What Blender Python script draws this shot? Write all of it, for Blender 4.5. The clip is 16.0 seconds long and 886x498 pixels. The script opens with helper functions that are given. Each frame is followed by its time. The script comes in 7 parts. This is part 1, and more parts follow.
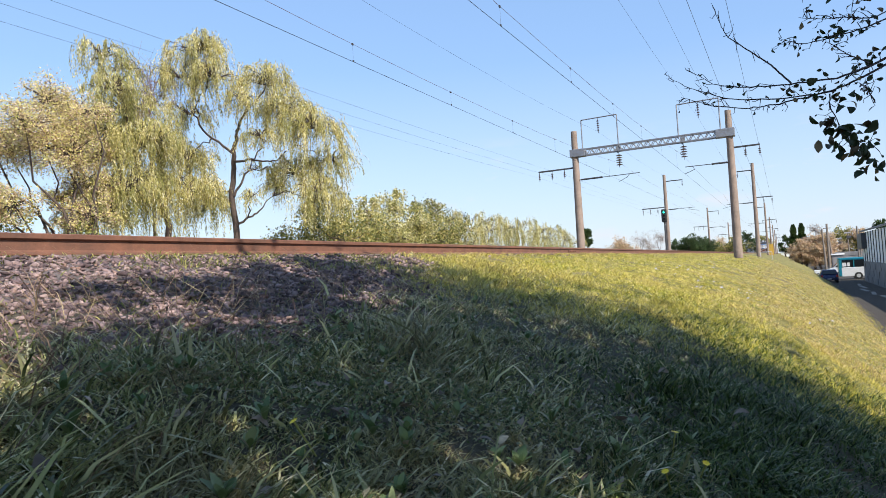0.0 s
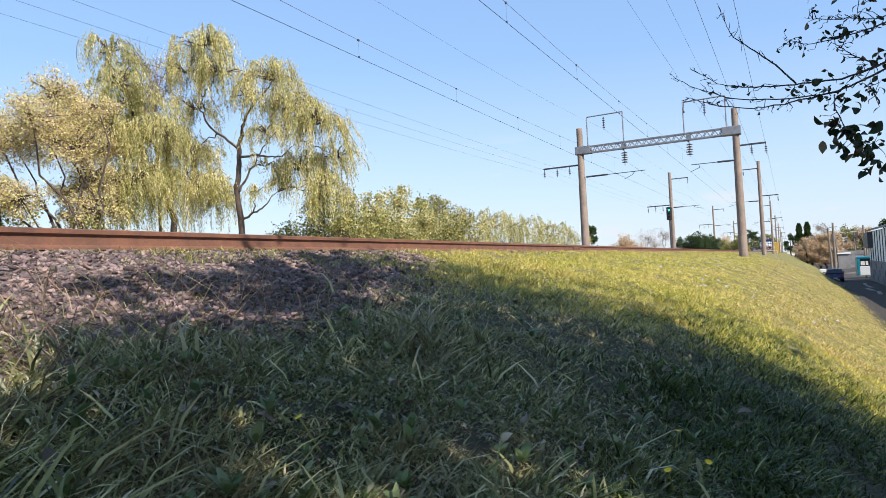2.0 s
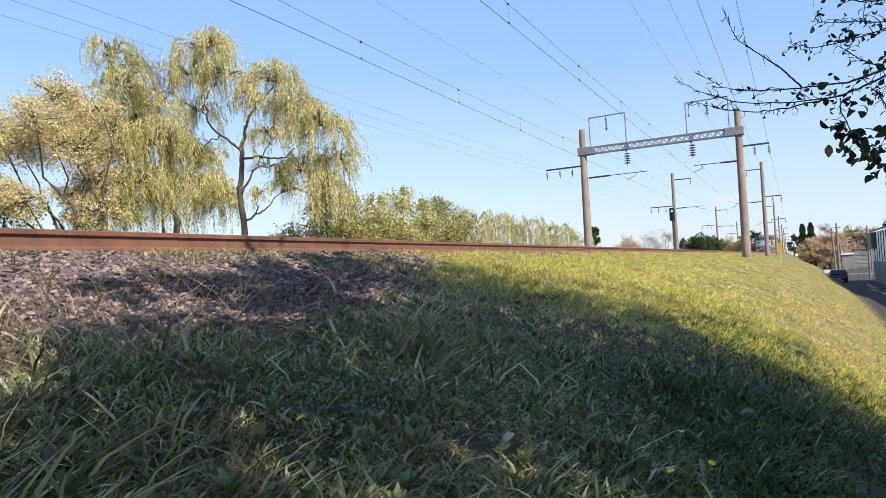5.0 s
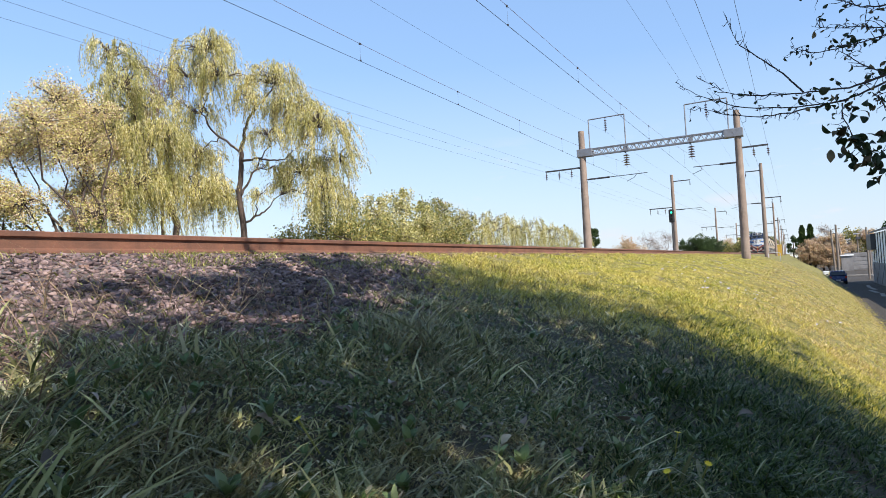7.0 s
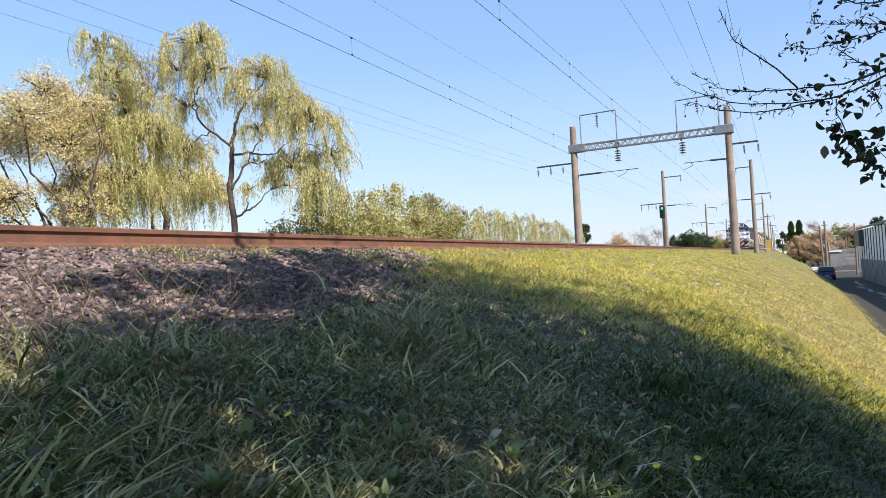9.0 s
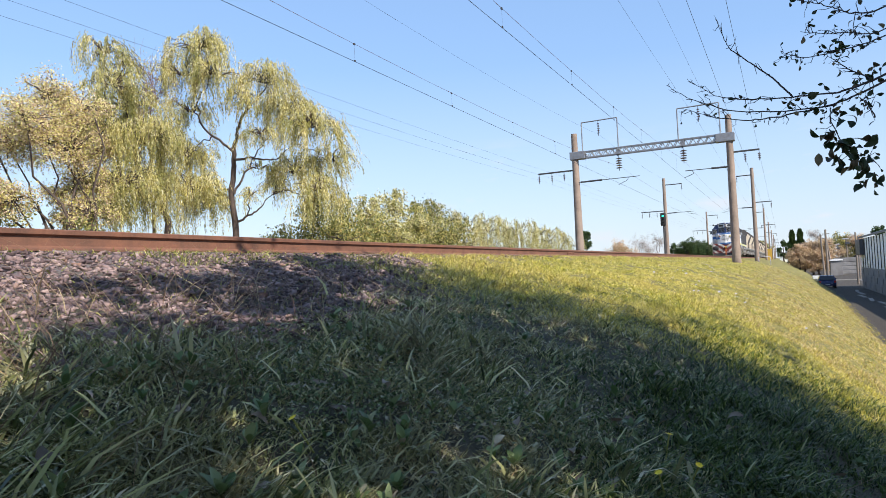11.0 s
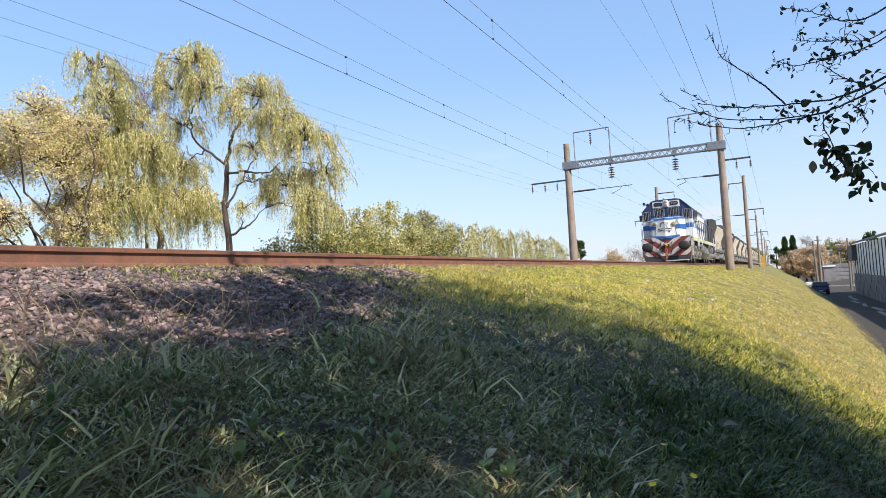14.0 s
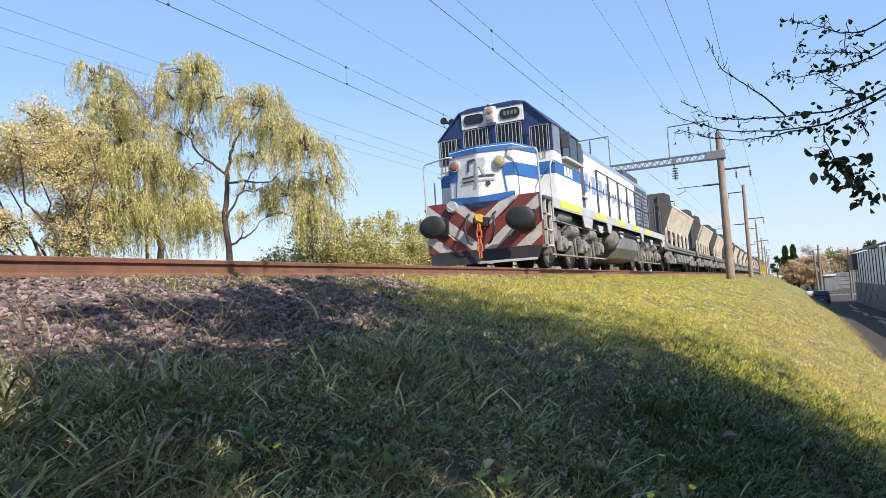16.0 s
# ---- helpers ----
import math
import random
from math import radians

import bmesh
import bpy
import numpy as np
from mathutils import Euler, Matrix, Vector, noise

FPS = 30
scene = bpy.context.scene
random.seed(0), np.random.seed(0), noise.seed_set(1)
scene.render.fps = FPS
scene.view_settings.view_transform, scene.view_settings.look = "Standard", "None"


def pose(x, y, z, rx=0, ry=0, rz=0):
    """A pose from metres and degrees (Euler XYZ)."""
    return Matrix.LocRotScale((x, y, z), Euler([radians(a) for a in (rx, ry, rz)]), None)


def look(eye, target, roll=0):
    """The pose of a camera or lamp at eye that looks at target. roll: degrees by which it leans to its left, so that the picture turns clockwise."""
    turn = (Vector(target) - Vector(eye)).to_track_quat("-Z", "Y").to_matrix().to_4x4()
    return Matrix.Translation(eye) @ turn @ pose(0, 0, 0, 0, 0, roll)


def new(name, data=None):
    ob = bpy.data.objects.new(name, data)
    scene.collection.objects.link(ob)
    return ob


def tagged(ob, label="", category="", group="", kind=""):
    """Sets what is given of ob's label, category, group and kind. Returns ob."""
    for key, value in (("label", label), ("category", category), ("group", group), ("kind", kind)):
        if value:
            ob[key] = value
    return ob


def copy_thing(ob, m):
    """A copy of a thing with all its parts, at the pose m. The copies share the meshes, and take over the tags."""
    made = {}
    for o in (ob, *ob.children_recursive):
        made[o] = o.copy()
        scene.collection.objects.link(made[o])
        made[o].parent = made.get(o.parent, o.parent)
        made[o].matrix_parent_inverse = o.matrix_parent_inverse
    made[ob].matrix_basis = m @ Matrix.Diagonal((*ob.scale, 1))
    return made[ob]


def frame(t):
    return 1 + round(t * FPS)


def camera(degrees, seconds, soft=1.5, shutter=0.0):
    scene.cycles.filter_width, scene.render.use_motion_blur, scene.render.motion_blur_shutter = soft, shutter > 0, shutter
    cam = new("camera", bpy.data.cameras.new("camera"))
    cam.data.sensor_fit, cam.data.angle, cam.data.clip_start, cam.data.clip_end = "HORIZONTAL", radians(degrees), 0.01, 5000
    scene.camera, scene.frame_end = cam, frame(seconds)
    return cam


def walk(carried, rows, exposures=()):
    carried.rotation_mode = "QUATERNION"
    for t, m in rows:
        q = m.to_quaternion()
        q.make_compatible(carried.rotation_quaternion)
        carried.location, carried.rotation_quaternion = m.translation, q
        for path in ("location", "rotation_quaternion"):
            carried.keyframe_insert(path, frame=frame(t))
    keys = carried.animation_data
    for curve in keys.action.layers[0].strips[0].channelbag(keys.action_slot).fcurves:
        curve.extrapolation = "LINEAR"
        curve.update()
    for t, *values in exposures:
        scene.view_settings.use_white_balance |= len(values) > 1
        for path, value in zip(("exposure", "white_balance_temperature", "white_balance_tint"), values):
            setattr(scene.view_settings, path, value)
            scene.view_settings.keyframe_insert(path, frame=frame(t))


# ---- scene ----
FOV = 67.9


def aim(x, y, z, yaw, pitch, roll):
    # yaw is counted to the left of the track's direction (+y)
    a, b = radians(yaw), radians(pitch)
    way = Vector((-math.sin(a) * math.cos(b), math.cos(a) * math.cos(b), math.sin(b)))
    eye = Vector((x, y, z))
    return look(eye, eye + way, roll)


PATH = [
    (0.0, -0.0135, 0.0080, -0.0023, 27.310, 2.113, -3.357),
    (0.5, -0.0114, 0.0016, -0.0046, 27.608, 1.952, -3.472),
    (1.0, -0.0061, -0.0051, 0.0012, 28.053, 2.015, -3.577),
    (1.5, -0.0097, -0.0071, -0.0006, 28.042, 1.797, -3.013),
    (2.0, -0.0096, -0.0029, 0.0031, 27.707, 1.816, -2.960),
    (2.5, -0.0097, -0.0012, 0.0053, 27.341, 1.904, -3.213),
    (3.0, -0.0064, -0.0040, 0.0028, 27.434, 2.044, -3.197),
    (3.5, -0.0076, -0.0040, -0.0026, 27.649, 1.867, -3.205),
    (4.0, -0.0091, -0.0022, -0.0011, 27.933, 1.773, -2.972),
    (6.5, -0.0007, 0.0021, -0.0012, 27.915, 2.209, -3.157),
    (7.0, 0.0032, -0.0016, -0.0012, 27.896, 2.090, -3.105),
    (7.5, -0.0005, 0.0005, 0.0012, 27.594, 2.043, -3.043),
    (8.0, 0.0033, 0.0026, -0.0006, 27.532, 2.039, -3.037),
    (8.5, 0.0029, 0.0030, -0.0009, 27.278, 1.865, -2.992),
    (9.0, 0.0029, 0.0000, -0.0012, 27.178, 1.630, -2.991),
    (11.5, -0.0015, -0.0171, -0.0022, 27.178, 2.215, -2.527),
    (12.0, -0.0006, -0.0127, -0.0020, 27.058, 2.165, -2.568),
    (12.5, -0.0034, 0.0008, -0.0061, 26.968, 2.169, -2.903),
    (13.0, 0.0021, 0.0089, -0.0035, 26.823, 2.457, -3.271),
    (13.5, 0.0050, 0.0047, -0.0032, 26.728, 2.827, -3.287),
    (14.0, 0.0087, 0.0008, 0.0018, 26.674, 3.094, -3.339),
    (14.5, 0.0098, 0.0082, 0.0028, 26.547, 3.370, -3.614),
    (15.0, 0.0134, 0.0070, 0.0064, 26.554, 3.550, -3.598),
    (15.5, 0.0166, 0.0054, 0.0040, 26.659, 3.716, -3.555),
    (16.0, 0.0194, 0.0056, 0.0047, 26.663, 3.902, -3.384),
]
cam = camera(FOV, 16.0, 0.55)
walk(cam, [(t, aim(*row)) for t, *row in PATH])

# ---- sky and sun: behind the camera, to the right of the line ----
SUN_EL, SUN_PHI = 40.0, 64.0
sun_way = Vector((math.sin(radians(SUN_PHI)) * math.cos(radians(SUN_EL)),
                  -math.cos(radians(SUN_PHI)) * math.cos(radians(SUN_EL)), math.sin(radians(SUN_EL))))
world = bpy.data.worlds.new("sky")
scene.world = world
world.use_nodes = True
wn = world.node_tree.nodes
sky = wn.new("ShaderNodeTexSky")
sky.sky_type, sky.sun_disc = "NISHITA", False
sky.sun_elevation = radians(SUN_EL)
sky.sun_rotation = radians(180 - SUN_PHI)
sky.air_density, sky.dust_density, sky.ozone_density = 1.1, 0.2, 1.2
haze = wn.new("ShaderNodeMix")
haze.data_type = "RGBA"
haze.inputs[0].default_value = 0.5
haze.inputs[7].default_value = (2.25, 3.85, 6.9, 1)
world.node_tree.links.new(sky.outputs[0], haze.inputs[6])
wl = world.node_tree.links
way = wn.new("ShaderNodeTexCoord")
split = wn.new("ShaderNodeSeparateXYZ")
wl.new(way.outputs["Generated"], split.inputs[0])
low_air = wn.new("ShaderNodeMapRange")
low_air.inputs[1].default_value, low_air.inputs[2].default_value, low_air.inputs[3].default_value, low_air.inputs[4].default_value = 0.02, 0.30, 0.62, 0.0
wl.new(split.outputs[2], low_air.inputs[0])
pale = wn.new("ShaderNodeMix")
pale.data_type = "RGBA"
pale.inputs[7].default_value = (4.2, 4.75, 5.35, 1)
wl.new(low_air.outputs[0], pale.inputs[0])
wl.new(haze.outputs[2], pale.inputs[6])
stretch = wn.new("ShaderNodeMapping")
stretch.inputs["Scale"].default_value = (1.0, 1.0, 3.2)
wl.new(way.outputs["Generated"], stretch.inputs[0])
puffs = wn.new("ShaderNodeTexNoise")
puffs.inputs["Scale"].default_value, puffs.inputs["Detail"].default_value, puffs.inputs["Roughness"].default_value = 7.0, 6.0, 0.62
wl.new(stretch.outputs[0], puffs.inputs["Vector"])
thin = wn.new("ShaderNodeMapRange")
thin.inputs[1].default_value, thin.inputs[2].default_value, thin.inputs[3].default_value, thin.inputs[4].default_value = 0.56, 0.72, 0.0, 0.75
wl.new(puffs.outputs[0], thin.inputs[0])
belt = wn.new("ShaderNodeMapRange")
belt.inputs[1].default_value, belt.inputs[2].default_value, belt.inputs[3].default_value, belt.inputs[4].default_value = 0.12, 0.20, 1.0, 0.0
wl.new(split.outputs[2], belt.inputs[0])
veil = wn.new("ShaderNodeMath")
veil.operation = "MULTIPLY"
wl.new(thin.outputs[0], veil.inputs[0])
wl.new(belt.outputs[0], veil.inputs[1])
clouds = wn.new("ShaderNodeMix")
clouds.data_type = "RGBA"
clouds.inputs[7].default_value = (5.0, 5.05, 5.45, 1)
wl.new(veil.outputs[0], clouds.inputs[0])
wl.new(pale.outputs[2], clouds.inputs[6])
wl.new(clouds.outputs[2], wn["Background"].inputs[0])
wn["Background"].inputs[1].default_value = 0.112
sun = new("sun", bpy.data.lights.new("sun", "SUN"))
sun.data.energy, sun.data.angle, sun.data.color = 5.0, radians(0.55), (1.0, 0.94, 0.84)
sun.matrix_world = look(sun_way * 60, (0, 0, 0))
scene.view_settings.exposure = 0.65

# ---- the plan, in metres: the eye starts at the origin, the line runs along +y ----
TRACK, FAR_TRACK, RAIL_TOP, GAUGE = -5.39, -9.40, 0.43, 1.676
BASE = -3.5          # street level at the foot of the bank
PROFILE_X = [-4000, -60, -20.0, -14.5, -12.6, -11.3, -10.9, -7.9, -6.9, -4.45, -4.15, -3.5, -2.8, -1.8, -0.8, 0.0, 1.3, 2.45, 3.15, 3.5, 12, 4000]
PROFILE_Z = [-2.9, -2.9, -2.7, -0.1, 0.05, 0.16, 0.27, 0.27, 0.27, 0.272, 0.235, 0.05, -0.10, -0.33, -0.66, -1.0, -1.82, -2.68, -3.35, -3.48, -3.5, -3.5]


def foot(y):
    """Where the bank meets the street level."""
    return np.interp(np.asarray(y, float), [30, 58, 84, 112, 200], [3.2, 3.95, 4.3, 4.4, 5.0])


def ground_z(x, y):
    x, y = np.asarray(x, float), np.asarray(y, float)
    k = np.where((x > 0) & (x < 30), 3.2 / foot(y), 1.0)
    z = np.interp(x * k, PROFILE_X, PROFILE_Z)
    soft = np.clip((x + 4.0) / 1.5, 0, 1) * np.clip((3.2 - x) / 0.8, 0, 1)
    lump = 0.035 * np.sin(x * 2.1 + 0.7 * y) * np.sin(y * 1.3 - 0.4 * x) + 0.02 * np.sin(5.1 * x + 1.3) * np.sin(4.3 * y + 0.8 * x)
    return z + soft * lump


# ---- small tools ----
def mat(name, color, rough=0.7, metal=0.0):
    m = bpy.data.materials.new(name)
    m.use_nodes = True
    b = m.node_tree.nodes["Principled BSDF"]
    b.inputs["Base Color"].default_value = (*color, 1)
    b.inputs["Roughness"].default_value, b.inputs["Metallic"].default_value = rough, metal
    return m


def link(m, a, b):
    m.node_tree.links.new(a, b)


def node(m, kind, **values):
    n = m.node_tree.nodes.new(kind)
    for k, v in values.items():
        n.inputs[k].default_value = v
    return n


def ramp(m, source, stops):
    r = m.node_tree.nodes.new("ShaderNodeValToRGB")
    e = r.color_ramp.elements
    while len(e) < len(stops):
        e.new(0.5)
    for el, (p, c) in zip(e, stops):
        el.position, el.color = p, (*c, 1)
    link(m, source, r.inputs[0])
    return r.outputs[0]


def mixed(m, fac, a, b, how="MIX"):
    n = m.node_tree.nodes.new("ShaderNodeMix")
    n.data_type, n.blend_type = "RGBA", how
    for sock, v in ((n.inputs[0], fac), (n.inputs[6], a), (n.inputs[7], b)):
        if isinstance(v, bpy.types.NodeSocket):
            link(m, v, sock)
        elif isinstance(v, (int, float)):
            sock.default_value = v
        else:
            sock.default_value = (*v, 1)
    return n.outputs[2]


def worn(name, color, dark, rough=0.6, metal=0.0, scale=3.0, fine=40.0, bump=0.15, amount=0.5, stain=None):
    """Paint, rust or stone: two scales of variation and a little relief, in object space."""
    m = mat(name, color, rough, metal)
    b = m.node_tree.nodes["Principled BSDF"]
    co = m.node_tree.nodes.new("ShaderNodeTexCoord")
    n1 = node(m, "ShaderNodeTexNoise", Scale=scale, Detail=6.0, Roughness=0.65)
    n2 = node(m, "ShaderNodeTexNoise", Scale=fine, Detail=4.0, Roughness=0.7)
    link(m, co.outputs["Object"], n1.inputs["Vector"])
    link(m, co.outputs["Object"], n2.inputs["Vector"])
    f = ramp(m, n1.outputs[0], [(0.38, (0, 0, 0)), (0.68, (amount,) * 3)])
    c = mixed(m, f, color, dark)
    g = ramp(m, n2.outputs[0], [(0.35, (0.72,) * 3), (0.65, (1.0,) * 3)])
    c = mixed(m, 0.7, c, g, "MULTIPLY")
    if stain:
        n3 = node(m, "ShaderNodeTexNoise", Scale=scale * 2.3, Detail=8.0, Roughness=0.7)
        link(m, co.outputs["Object"], n3.inputs["Vector"])
        c = mixed(m, ramp(m, n3.outputs[0], [(0.55, (0, 0, 0)), (0.66, (0.85,) * 3)]), c, stain)
    link(m, c, b.inputs["Base Color"])
    bp = node(m, "ShaderNodeBump", Strength=bump, Distance=0.01)
    link(m, n2.outputs[0], bp.inputs["Height"])
    link(m, bp.outputs[0], b.inputs["Normal"])
    rr = node(m, "ShaderNodeMapRange")
    link(m, n1.outputs[0], rr.inputs[0])
    rr.inputs[3].default_value, rr.inputs[4].default_value = max(rough - 0.12, 0.05), min(rough + 0.15, 1)
    link(m, rr.outputs[0], b.inputs["Roughness"])
    return m


def leafy(name, stops, through_light=0.35, rough=0.55, patch=None, single=False):
    """Foliage and grass: each leaf takes its own tone; some light passes through."""
    m = mat(name, stops[0][1], rough)
    b = m.node_tree.nodes["Principled BSDF"]
    geo = m.node_tree.nodes.new("ShaderNodeNewGeometry")
    info = m.node_tree.nodes.new("ShaderNodeObjectInfo")
    c = ramp(m, info.outputs["Random"] if single else geo.outputs["Random Per Island"], stops)
    if patch:
        co = m.node_tree.nodes.new("ShaderNodeTexCoord")
        n = node(m, "ShaderNodeTexNoise", Scale=patch[0], Detail=3.0)
        mp = m.node_tree.nodes.new("ShaderNodeMapping")
        mp.inputs["Scale"].default_value = (1, 1, patch[3] if len(patch) > 3 else 1)
        link(m, co.outputs["Object"], mp.inputs[0])
        link(m, mp.outputs[0], n.inputs["Vector"])
        c = mixed(m, ramp(m, n.outputs[0], [(0.4, (0, 0, 0)), (0.62, (patch[2],) * 3)]), c, patch[1])
    link(m, c, b.inputs["Base Color"])
    b.inputs["Specular IOR Level"].default_value = 0.3
    tr = m.node_tree.nodes.new("ShaderNodeBsdfTranslucent")
    link(m, c, tr.inputs[0])
    ms = m.node_tree.nodes.new("ShaderNodeMixShader")
    ms.inputs[0].default_value = through_light
    link(m, b.outputs[0], ms.inputs[1])
    link(m, tr.outputs[0], ms.inputs[2])
    link(m, ms.outputs[0], m.node_tree.nodes["Material Output"].inputs[0])
    return m


def mesh_from(name, verts, faces, material, smooth=False):
    """A mesh from arrays: verts n x 3, faces m x 3 or m x 4."""
    verts, faces = np.asarray(verts, np.float32), np.asarray(faces, np.int32)
    me = bpy.data.meshes.new(name)
    k = faces.shape[1]
    me.vertices.add(len(verts))
    me.vertices.foreach_set("co", verts.ravel())
    me.loops.add(faces.size)
    me.loops.foreach_set("vertex_index", faces.ravel())
    me.polygons.add(len(faces))
    me.polygons.foreach_set("loop_start", np.arange(0, faces.size, k, dtype=np.int32))
    if smooth:
        me.polygons.foreach_set("use_smooth", np.ones(len(faces), bool))
    me.update(calc_edges=True)
    me.materials.append(material)
    return me


def part(name, bm, material, parent=None, label="", smooth=False):
    me = bpy.data.meshes.new(name)
    bmesh.ops.recalc_face_normals(bm, faces=bm.faces)
    bm.to_mesh(me)
    bm.free()
    me.materials.append(material)
    if smooth:
        me.polygons.foreach_set("use_smooth", np.ones(len(me.polygons), bool))
    ob = new(name, me)
    ob.parent = parent
    if label:
        tagged(ob, label)
    return ob


def box(bm, x0, x1, y0, y1, z0, z1, bevel=0.0):
    m = Matrix.LocRotScale(((x0 + x1) / 2, (y0 + y1) / 2, (z0 + z1) / 2), None, (x1 - x0, y1 - y0, z1 - z0))
    r = bmesh.ops.create_cube(bm, size=1, matrix=m)
    if bevel:
        es = list({e for v in r["verts"] for e in v.link_edges})
        bmesh.ops.bevel(bm, geom=es, offset=bevel, segments=2, affect="EDGES", profile=0.6)
    return bm


def cyl(bm, p, q, r0, r1=None, sides=12):
    p, q = Vector(p), Vector(q)
    d = q - p
    m = Matrix.Translation((p + q) / 2) @ d.to_track_quat("Z", "Y").to_matrix().to_4x4()
    bmesh.ops.create_cone(bm, cap_ends=True, segments=sides, radius1=r0, radius2=r0 if r1 is None else r1, depth=d.length, matrix=m)
    return bm


def pipe(bm, pts, r, sides=6):
    """A bent rod through the points."""
    for a, b in zip(pts, pts[1:]):
        cyl(bm, a, b, r, None, sides)
    return bm


def prism(bm, poly, axis, a, b, bevel=0.0):
    """A polygon of two coordinates, drawn out along the axis from a to b."""
    def at(u, v, w):
        return {"x": (w, u, v), "y": (u, w, v), "z": (u, v, w)}[axis]
    lo = [bm.verts.new(at(u, v, a)) for u, v in poly]
    hi = [bm.verts.new(at(u, v, b)) for u, v in poly]
    n = len(poly)
    fs = [bm.faces.new(lo), bm.faces.new(list(reversed(hi)))]
    fs += [bm.faces.new((lo[i], hi[i], hi[(i + 1) % n], lo[(i + 1) % n])) for i in range(n)]
    if bevel:
        bmesh.ops.recalc_face_normals(bm, faces=fs)
        bmesh.ops.bevel(bm, geom=list({e for f in fs for e in f.edges}), offset=bevel, segments=2, affect="EDGES", profile=0.6)
    return bm


def hull(bm, pts):
    vs = [bm.verts.new(p) for p in pts]
    bmesh.ops.convex_hull(bm, input=vs)
    return bm


def B():
    return bmesh.new()


def thing(name, m, label, category, group="", kind=""):
    ob = new(name)
    ob.empty_display_size = 0.2
    ob.matrix_basis = m
    return tagged(ob, label, category, group, kind)


def sprays(rng, pos, way, length, width, droop=0.0):
    """Diamond leaves at pos, pointing along way: arrays of verts and faces."""
    n = len(pos)
    way = way / (np.linalg.norm(way, axis=1, keepdims=True) + 1e-9)
    side = np.cross(way, rng.normal(size=(n, 3)))
    side /= np.linalg.norm(side, axis=1, keepdims=True) + 1e-9
    L, Wd = np.asarray(length).reshape(-1, 1), np.asarray(width).reshape(-1, 1)
    v = np.empty((n, 4, 3))
    v[:, 0], v[:, 2] = pos, pos + way * L + np.array((0, 0, -droop)) * L
    mid = pos + way * L * 0.45
    v[:, 1], v[:, 3] = mid + side * Wd / 2, mid - side * Wd / 2
    f = np.arange(n * 4).reshape(n, 4)
    return v.reshape(-1, 3), f


def tubes(paths):
    """Tapered branches: each path is a list of (x, y, z, r). Arrays of verts and quads."""
    vs, fs, o = [], [], 0
    for p in paths:
        p = np.asarray(p, float)
        k = 7 if p[0, 3] > 0.06 else (5 if p[0, 3] > 0.02 else 3)
        d = np.gradient(p[:, :3], axis=0)
        d /= np.linalg.norm(d, axis=1, keepdims=True) + 1e-9
        u = np.cross(d, np.array((0.31, 0.22, 0.92)))
        u /= np.linalg.norm(u, axis=1, keepdims=True) + 1e-9
        w = np.cross(d, u)
        a = np.arange(k) * 2 * np.pi / k
        ring = p[:, None, :3] + p[:, None, 3:] * (np.cos(a)[None, :, None] * u[:, None] + np.sin(a)[None, :, None] * w[:, None])
        vs.append(ring.reshape(-1, 3))
        for i in range(len(p) - 1):
            for j in range(k):
                fs.append((o + i * k + j, o + i * k + (j + 1) % k, o + (i + 1) * k + (j + 1) % k, o + (i + 1) * k + j))
        o += len(p) * k
    return np.concatenate(vs), np.array(fs)


# ---- materials ----
M_RUST = worn("rusty_rail_steel", (0.20, 0.085, 0.05), (0.10, 0.05, 0.035), 0.75, 0.0, 6, 60, 0.25, 0.8)
M_RAILHEAD = worn("worn_rail_head", (0.30, 0.16, 0.10), (0.17, 0.09, 0.06), 0.5, 0.3, 8, 80, 0.1, 0.6)
M_SLEEPER = worn("weathered_sleeper_wood", (0.17, 0.13, 0.10), (0.08, 0.06, 0.05), 0.9, 0, 4, 50, 0.4)
M_CONCRETE = worn("weathered_concrete", (0.31, 0.235, 0.19), (0.15, 0.11, 0.09), 0.9, 0, 1.2, 30, 0.3, 0.7)
M_STEEL = worn("galvanised_steel", (0.27, 0.28, 0.31), (0.15, 0.145, 0.15), 0.55, 0.55, 3, 40, 0.1)
M_DARKSTEEL = worn("dark_weathered_steel", (0.075, 0.075, 0.08), (0.04, 0.035, 0.035), 0.6, 0.5, 3, 40, 0.1)
M_WIRE = worn("dull_copper_wire", (0.05, 0.05, 0.06), (0.03, 0.03, 0.035), 0.5, 0.6, 3, 20, 0.0)
M_REDWIRE = worn("reddish_copper_wire", (0.22, 0.11, 0.10), (0.14, 0.08, 0.07), 0.5, 0.6, 3, 20, 0.0)
M_PORCELAIN = worn("brown_porcelain", (0.045, 0.02, 0.02), (0.025, 0.012, 0.012), 0.3, 0, 4, 30, 0.05)
M_BARK = worn("rough_bark", (0.10, 0.07, 0.058), (0.04, 0.03, 0.026), 0.95, 0, 2.5, 25, 0.9, 0.8)
M_PINKTWIG = worn("reddish_twig_bark", (0.30, 0.20, 0.19), (0.18, 0.12, 0.12), 0.9, 0, 6, 60, 0.3, 0.8)
M_TWIG = worn("dark_twig_bark", (0.060, 0.045, 0.042), (0.03, 0.024, 0.024), 0.9, 0, 6, 60, 0.5, 0.8)
M_STONE = mat("grey_ballast_stone", (0.27, 0.23, 0.22), 0.95)


